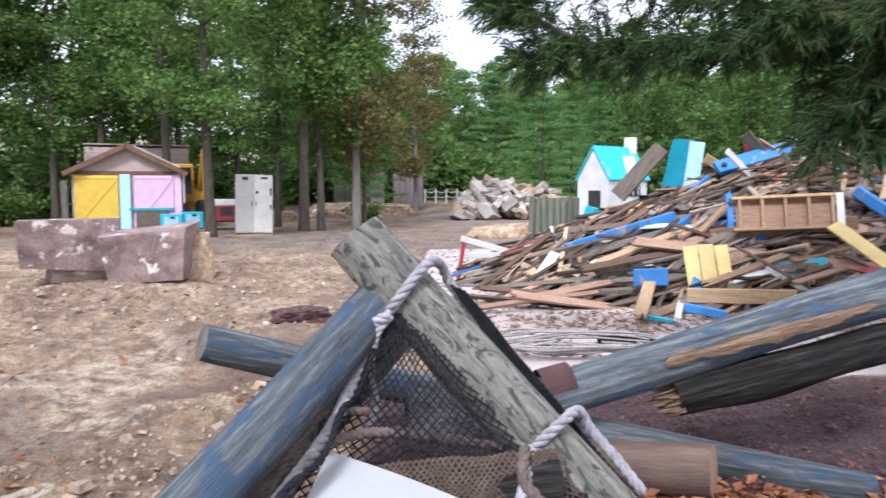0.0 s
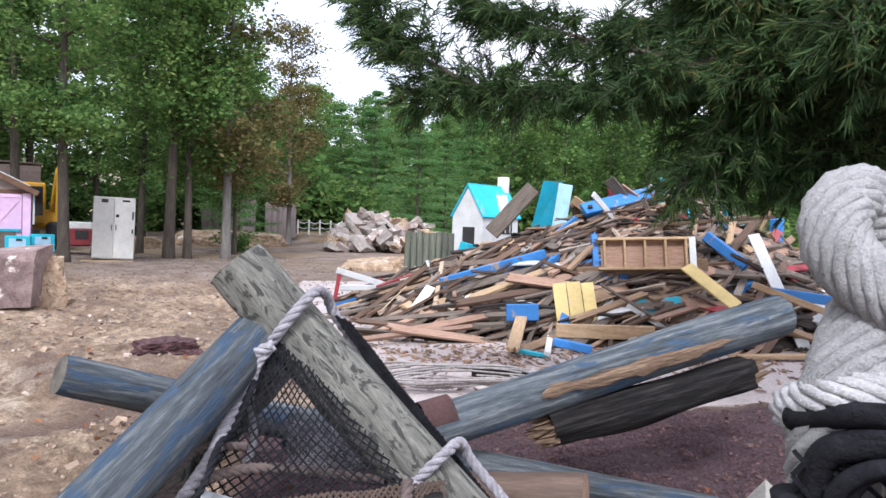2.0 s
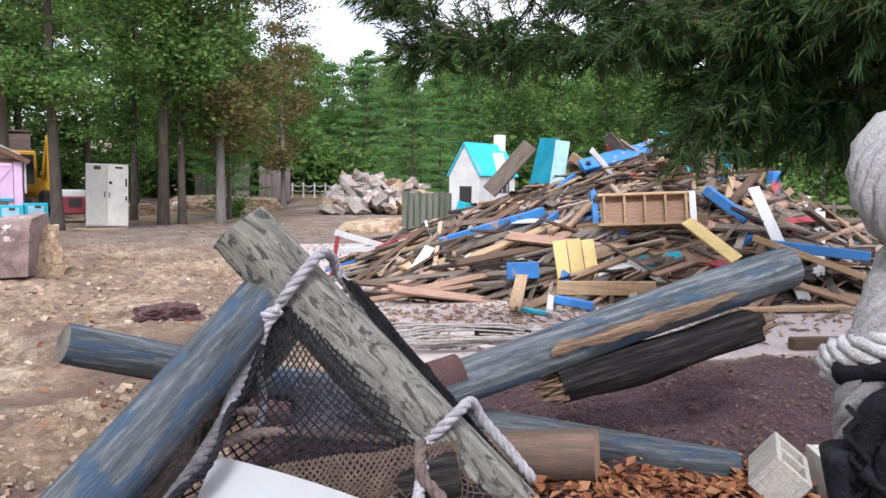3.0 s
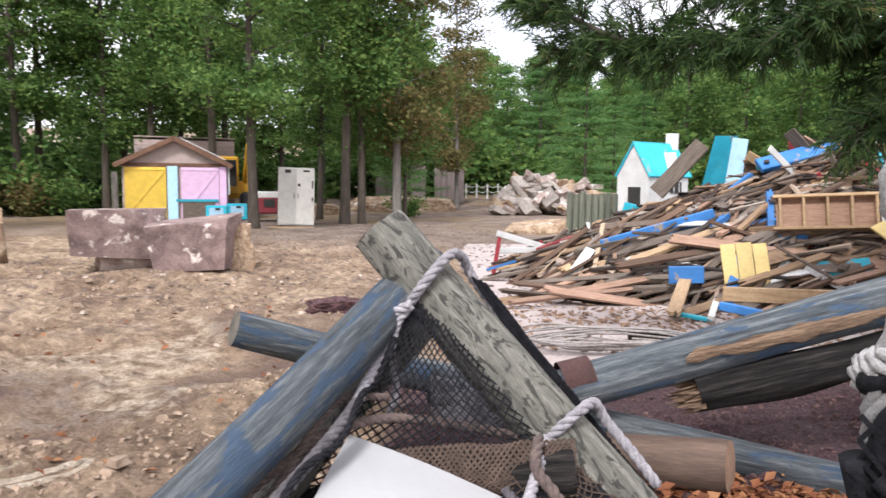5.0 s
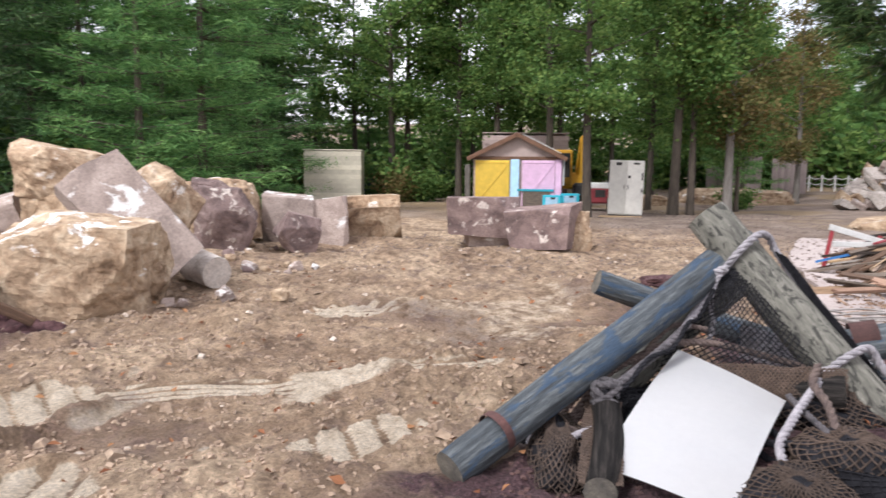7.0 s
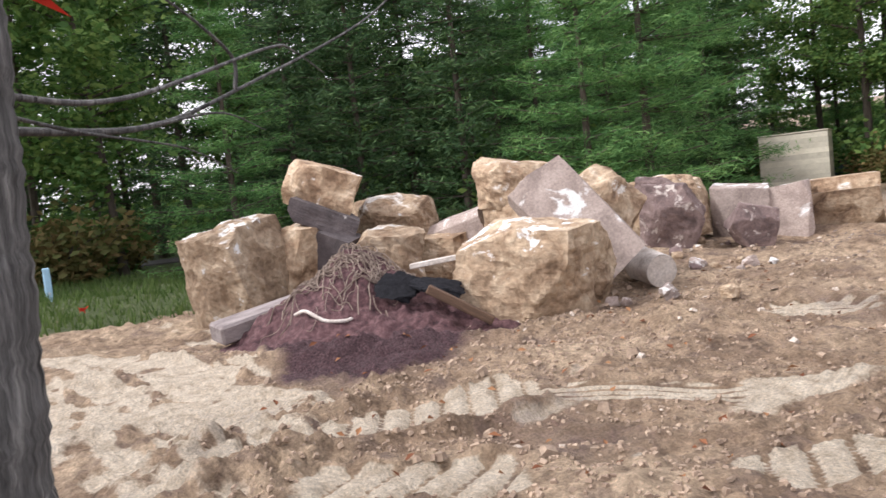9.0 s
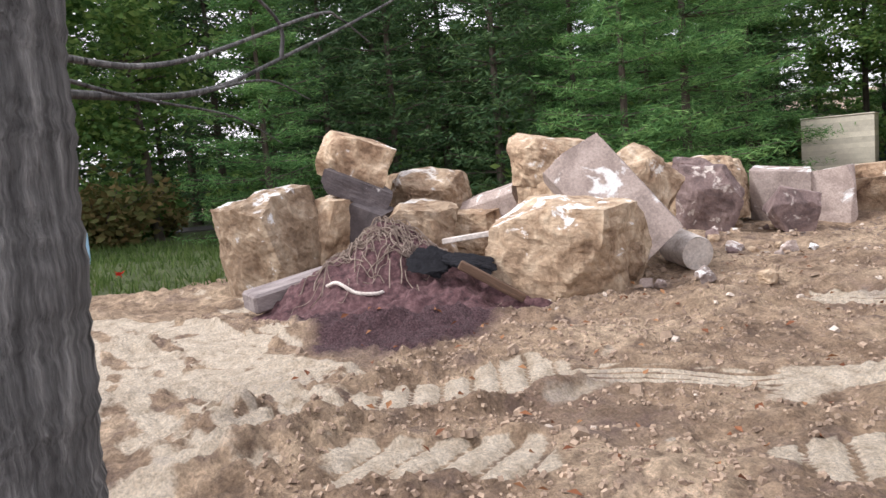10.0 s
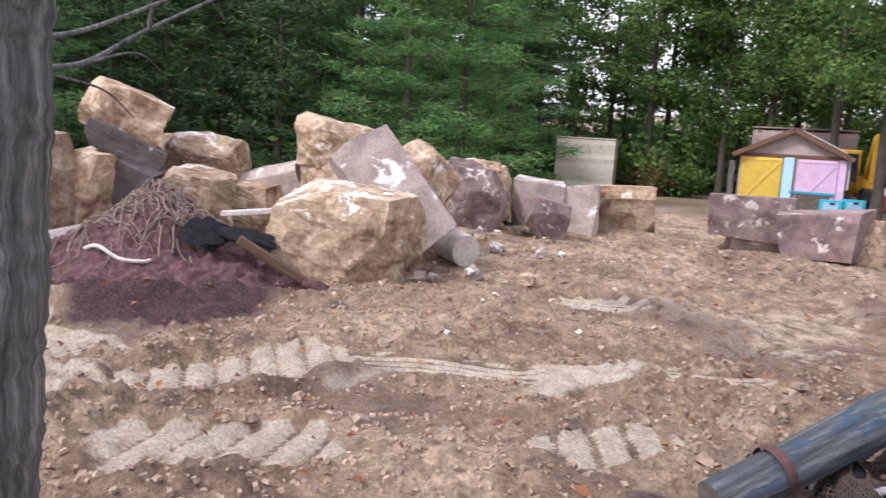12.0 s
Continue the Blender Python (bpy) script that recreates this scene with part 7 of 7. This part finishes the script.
for k in range(46):
    az = rw.uniform(-52, 108)
    r = rw.uniform(36, 44) if az < 50 else rw.uniform(22, 30)
    if -20 < az < 6:
        r = rw.uniform(58, 66)
    if 10 < az < 24:
        r = rw.uniform(38, 44)
    x, y = polar(az, r)
    plant(BUSHES[k % 5 == 0], x, y, rw.uniform(0.9, 1.9), k)
for k in range(54):
    x, y = polar(-50 + 158 * k / 53, rw.uniform(50, 62))
    plant(BUSHES[0], x, y, rw.uniform(2.2, 3.4), k + 50)
plant(BUSHES[0], -1.0, 34.5, 0.8, 4)
plant(BUSHES[0], -15.5, 32.0, 1.1, 7)
plant(BUSHES[1], -16.2, 31.5, 1.2, 8)


def far_wood(seed, az0, az1, r0, r1, n, height, dip, size, material, label):
    """Woods closing the distance, thick below and ragged along the top."""
    rnd = np.random.default_rng(seed)
    pts = []
    while len(pts) < n:
        az, r, u = rnd.uniform(az0, az1), rnd.uniform(r0, r1), rnd.random() ** 0.8
        top = height + 4.0 * noise.noise((az * 0.35, 1.0, 4.0)) + 2.5 * noise.noise((az * 1.3, r * 0.12, 9.0)) - dip * math.exp(-(((az + 6.5) / 3.5) ** 2))
        z = u * top
        if noise.noise((az * 0.9, z * 0.32, r * 0.1)) < -0.22:
            continue
        x, y = polar(az, r)
        pts.append((x, y, ground_z(x, y) + z))
    v, f = leaf_quads(np.array(pts), size, rnd)
    return tagged(linked("far_wood", quads_mesh("far_wood", v, f), material), label, "woods", kind="stuff")


far_wood(51, -62, 8, 80, 104, 46000, 11.5, 5.5, (0.45, 0.85), M_LEAF_FAR, "distant sunlit green woods beyond the yard")
far_wood(52, 37, 73, 50, 70, 30000, 11.0, 0.0, (0.35, 0.65), M_PINE_DARK, "dark depth of the conifer woods")


def overhanging_pine():
    """The near pine whose lowest limbs hang into view over the timber heap."""
    rnd = np.random.default_rng(15)
    t = thing("overhanging_pine", pose(0, 0, 0), "near pine with dark drooping needled limbs over the yard", "tree")
    tr = spline([(7.4, 5.2, -0.2), (7.35, 5.25, 2.5), (7.4, 5.3, 5.5), (7.35, 5.3, 10)], 8)
    paths = [(tr, np.linspace(0.24, 0.06, len(tr)))]
    limbs = [
        [(7.4, 5.2, 3.0), (5.4, 5.6, 3.0), (3.9, 5.8, 2.98), (2.9, 6.15, 2.86), (2.45, 6.35, 2.70), (1.85, 6.65, 2.64), (1.35, 6.85, 2.66), (0.95, 7.0, 2.62)],
        [(2.95, 6.15, 2.88), (2.45, 6.4, 3.00), (1.85, 6.6, 3.15), (1.4, 6.8, 3.30)],
        [(1.4, 6.8, 2.66), (0.95, 6.9, 2.90), (0.75, 7.0, 3.05), (0.60, 7.0, 3.30)],
        [(3.9, 5.8, 2.98), (3.5, 6.0, 2.6), (3.3, 6.1, 2.25), (2.95, 6.25, 1.95)],
        [(5.0, 5.6, 3.0), (4.5, 5.8, 2.6), (4.1, 5.9, 2.3), (3.7, 6.0, 2.1)],
        [(7.4, 5.2, 3.8), (5.5, 5.5, 3.7), (4.0, 5.8, 3.5), (3.2, 6.0, 3.4), (2.8, 6.2, 3.45)],
        [(7.4, 5.2, 4.4), (5.5, 5.2, 4.4), (4.4, 5.4, 4.1), (3.6, 5.7, 3.95), (3.1, 6.0, 3.9)],
        [(7.4, 5.2, 2.6), (6.0, 5.6, 2.6), (4.8, 5.9, 2.4), (4.2, 6.0, 2.1)],
        [(7.4, 5.2, 3.4), (6.0, 6.0, 3.3), (4.8, 6.6, 3.0), (3.8, 6.9, 2.9), (3.0, 7.1, 2.8)],
        [(7.4, 5.2, 5.0), (5.4, 5.8, 5.1), (4.4, 6.2, 4.9), (3.6, 6.5, 4.6)],
    ]
    rl = random.Random(4)
    for _ in range(34):
        o = Vector((7.3, 5.2, rl.uniform(2.6, 6.0)))
        e = Vector((rl.uniform(2.9, 5.6), rl.uniform(4.6, 7.6), rl.uniform(2.35, 5.2)))
        limbs.append([tuple(o), tuple(o.lerp(e, 0.5) + Vector((0, 0, 0.25))), tuple(o.lerp(e, 0.8)), tuple(e)])
    tufts, dirs = [], []
    for k, l in enumerate(limbs):
        c = spline(l, 9)
        paths.append((c, np.linspace(0.062 if k in (0, 5, 6, 8, 9) else 0.026, 0.007, len(c))))
        d = np.gradient(c, axis=0)
        for q, g in zip(c[6:], d[6:]):
            g = g / (np.linalg.norm(g) + 1e-9)
            far = q[0] > 3.2
            for _ in range(6 if q[0] > 1.3 else 4):
                tw = g * rnd.uniform(0.2, 1.0) + rnd.normal(size=3) * (0.8, 0.8, 0.55) - (0, 0, 0.25 if far else 0.12)
                tw /= np.linalg.norm(tw)
                ln = rnd.uniform(0.18, 0.55 if far else 0.42)
                e = q + tw * ln
                paths.append((np.array([q, (q + e) / 2 + (0, 0, 0.015), e]), np.array([0.007, 0.005, 0.003])))
                for f in np.linspace(0.35, 1.0, 7):
                    tufts.append(q + (e - q) * f)
                    dirs.append(tw)
    linked("branchwork", tubes_mesh("branchwork", paths, 5), M_BARK, t, "", True)
    tufts, dirs = np.array(tufts), np.array(dirs)
    per = 9
    n = len(tufts) * per
    o = np.repeat(tufts, per, 0) + rnd.normal(size=(n, 3)) * 0.012
    d = np.repeat(dirs, per, 0) * 0.9 + rnd.normal(size=(n, 3)) * 0.55 - (0, 0, 0.18)
    d /= np.linalg.norm(d, axis=1)[:, None]
    s = np.cross(d, rnd.normal(size=(n, 3)))
    s /= np.linalg.norm(s, axis=1)[:, None]
    ln = rnd.uniform(0.07, 0.15, (n, 1))
    w = np.where(o[:, :1] > 3.0, 0.006, 0.0034)
    v = np.stack([o - s * w, o + s * w, o + d * ln * 0.6 + s * w * 0.9 - (0, 0, 0.004), o + d * ln - (0, 0, 0.018)], 1).reshape(-1, 3)
    b = np.arange(n) * 4
    f = np.concatenate([np.stack([b, b + 1, b + 2], 1), np.stack([b, b + 2, b + 3], 1)])
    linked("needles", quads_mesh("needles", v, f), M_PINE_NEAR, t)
    return t


overhanging_pine()


def near_maple():
    """Grey-barked young tree beside the camera, with bare twigs and a few red leaves."""
    t = thing("young_maple", pose(0, 0, 0), "grey-barked young maple with bare twigs and red leaves", "tree")
    tr = spline([(-0.995, -0.48, -0.1), (-0.995, -0.474, 0.6), (-0.987, -0.462, 1.1), (-0.985, -0.44, 1.55), (-1.0, -0.42, 2.2), (-1.02, -0.40, 4.2)], 40)
    th = np.linspace(0, 60, len(tr))
    rad = 0.138 * np.linspace(1.06, 0.97, len(tr)) * (1 + 0.012 * np.sin(th * 9) + 0.01 * np.sin(th * 23))
    linked("trunk", tubes_mesh("trunk", [(tr, rad)], 28), M_BARK_GREY, t, "", True)
    for pts, r in (
        ([(-0.91, -0.39, 1.64), (-1.15, -0.31, 1.66), (-1.48, -0.08, 1.70), (-1.78, 0.17, 1.81), (-2.20, 0.71, 2.08), (-2.48, 1.09, 2.34)], 0.0114),
        ([(-0.91, -0.39, 1.70), (-1.15, -0.29, 1.70), (-1.40, -0.11, 1.74), (-1.75, 0.25, 1.90), (-1.96, 0.39, 1.94), (-2.10, 0.53, 1.91)], 0.0088),
        ([(-1.78, 0.17, 1.81), (-1.77, 0.17, 1.88), (-1.68, 0.08, 1.93), (-1.57, -0.01, 1.95)], 0.0088),
        ([(-0.91, -0.39, 1.67), (-1.26, -0.22, 1.67), (-1.61, 0.01, 1.67), (-1.87, 0.18, 1.63)], 0.0053),
        ([(-1.48, -0.08, 1.70), (-1.70, 0.11, 1.75), (-1.96, 0.29, 1.74)], 0.0053),
        ([(-0.91, -0.39, 1.81), (-1.26, -0.20, 1.92), (-1.61, 0.04, 1.99)], 0.0070),
    ):
        c = spline(pts, 8)
        linked("twig", tubes_mesh("twig", [(c, np.linspace(r * 0.6, r * 0.25, len(c)))], 6), M_BARK_GREY, t, "bare grey twig", True)
    rnd = np.random.default_rng(2)
    pts = np.array([(-1.01, -0.32, 1.77), (-1.03, -0.31, 1.80), (-1.06, -0.26, 1.81), (-1.00, -0.34, 1.81), (-1.08, -0.25, 1.79), (-0.98, -0.34, 1.80)])
    v, f = leaf_quads(pts, (0.02, 0.035), rnd)
    for k in range(len(pts)):
        linked("red_leaf", quads_mesh("red_leaf", v[4 * k : 4 * k + 4], np.array([(0, 1, 2), (0, 2, 3)])), M_RED_LEAF, t, "bright red leaf")
    return t


near_maple()


def grass_stuff():
    rnd = np.random.default_rng(33)
    n = 9000
    x, y = rnd.uniform(-24, -12.6, n), rnd.uniform(-4, 8.5, n)
    z = np.array([ground_z(a, b) for a, b in zip(x, y)])
    o = np.stack([x, y, z], 1)
    d = rnd.normal(size=(n, 3)) * (0.35, 0.35, 0.1) + (0, 0, 1)
    ln = rnd.uniform(0.08, 0.28, (n, 1))
    s = rnd.normal(size=(n, 3)) * (1, 1, 0)
    s /= np.linalg.norm(s, axis=1)[:, None]
    w = 0.018
    v = np.stack([o - s * w, o + s * w, o + d * ln], 1).reshape(-1, 3)
    b = np.arange(n) * 3
    f = np.stack([b, b + 1, b + 2], 1)
    return tagged(linked("grass", quads_mesh("grass", v, f), M_GRASS), "rough green grass beyond the concrete lumps", "grass", kind="stuff")


grass_stuff()


def red_flower():
    t = thing("red_flower", pose(-13.4, 0.75, ground_z(-13.4, 0.75)), "red-leaved sprig in the grass", "flower")
    linked("stem", tubes_mesh("stem", [(np.array([(0, 0, 0), (0.01, 0, 0.12), (0, 0.02, 0.26)]), 0.008)], 5), M_GRASS, t)
    rnd = np.random.default_rng(6)
    v, f = leaf_quads(np.array([(0, 0, 0.28), (0.05, 0, 0.30), (-0.04, 0.02, 0.26), (0.02, -0.04, 0.33), (0, 0.04, 0.31)]), (0.06, 0.09), rnd)
    linked("petals", quads_mesh("petals", v, f), M_RED_LEAF, t, "bright red petals")
    return t


red_flower()
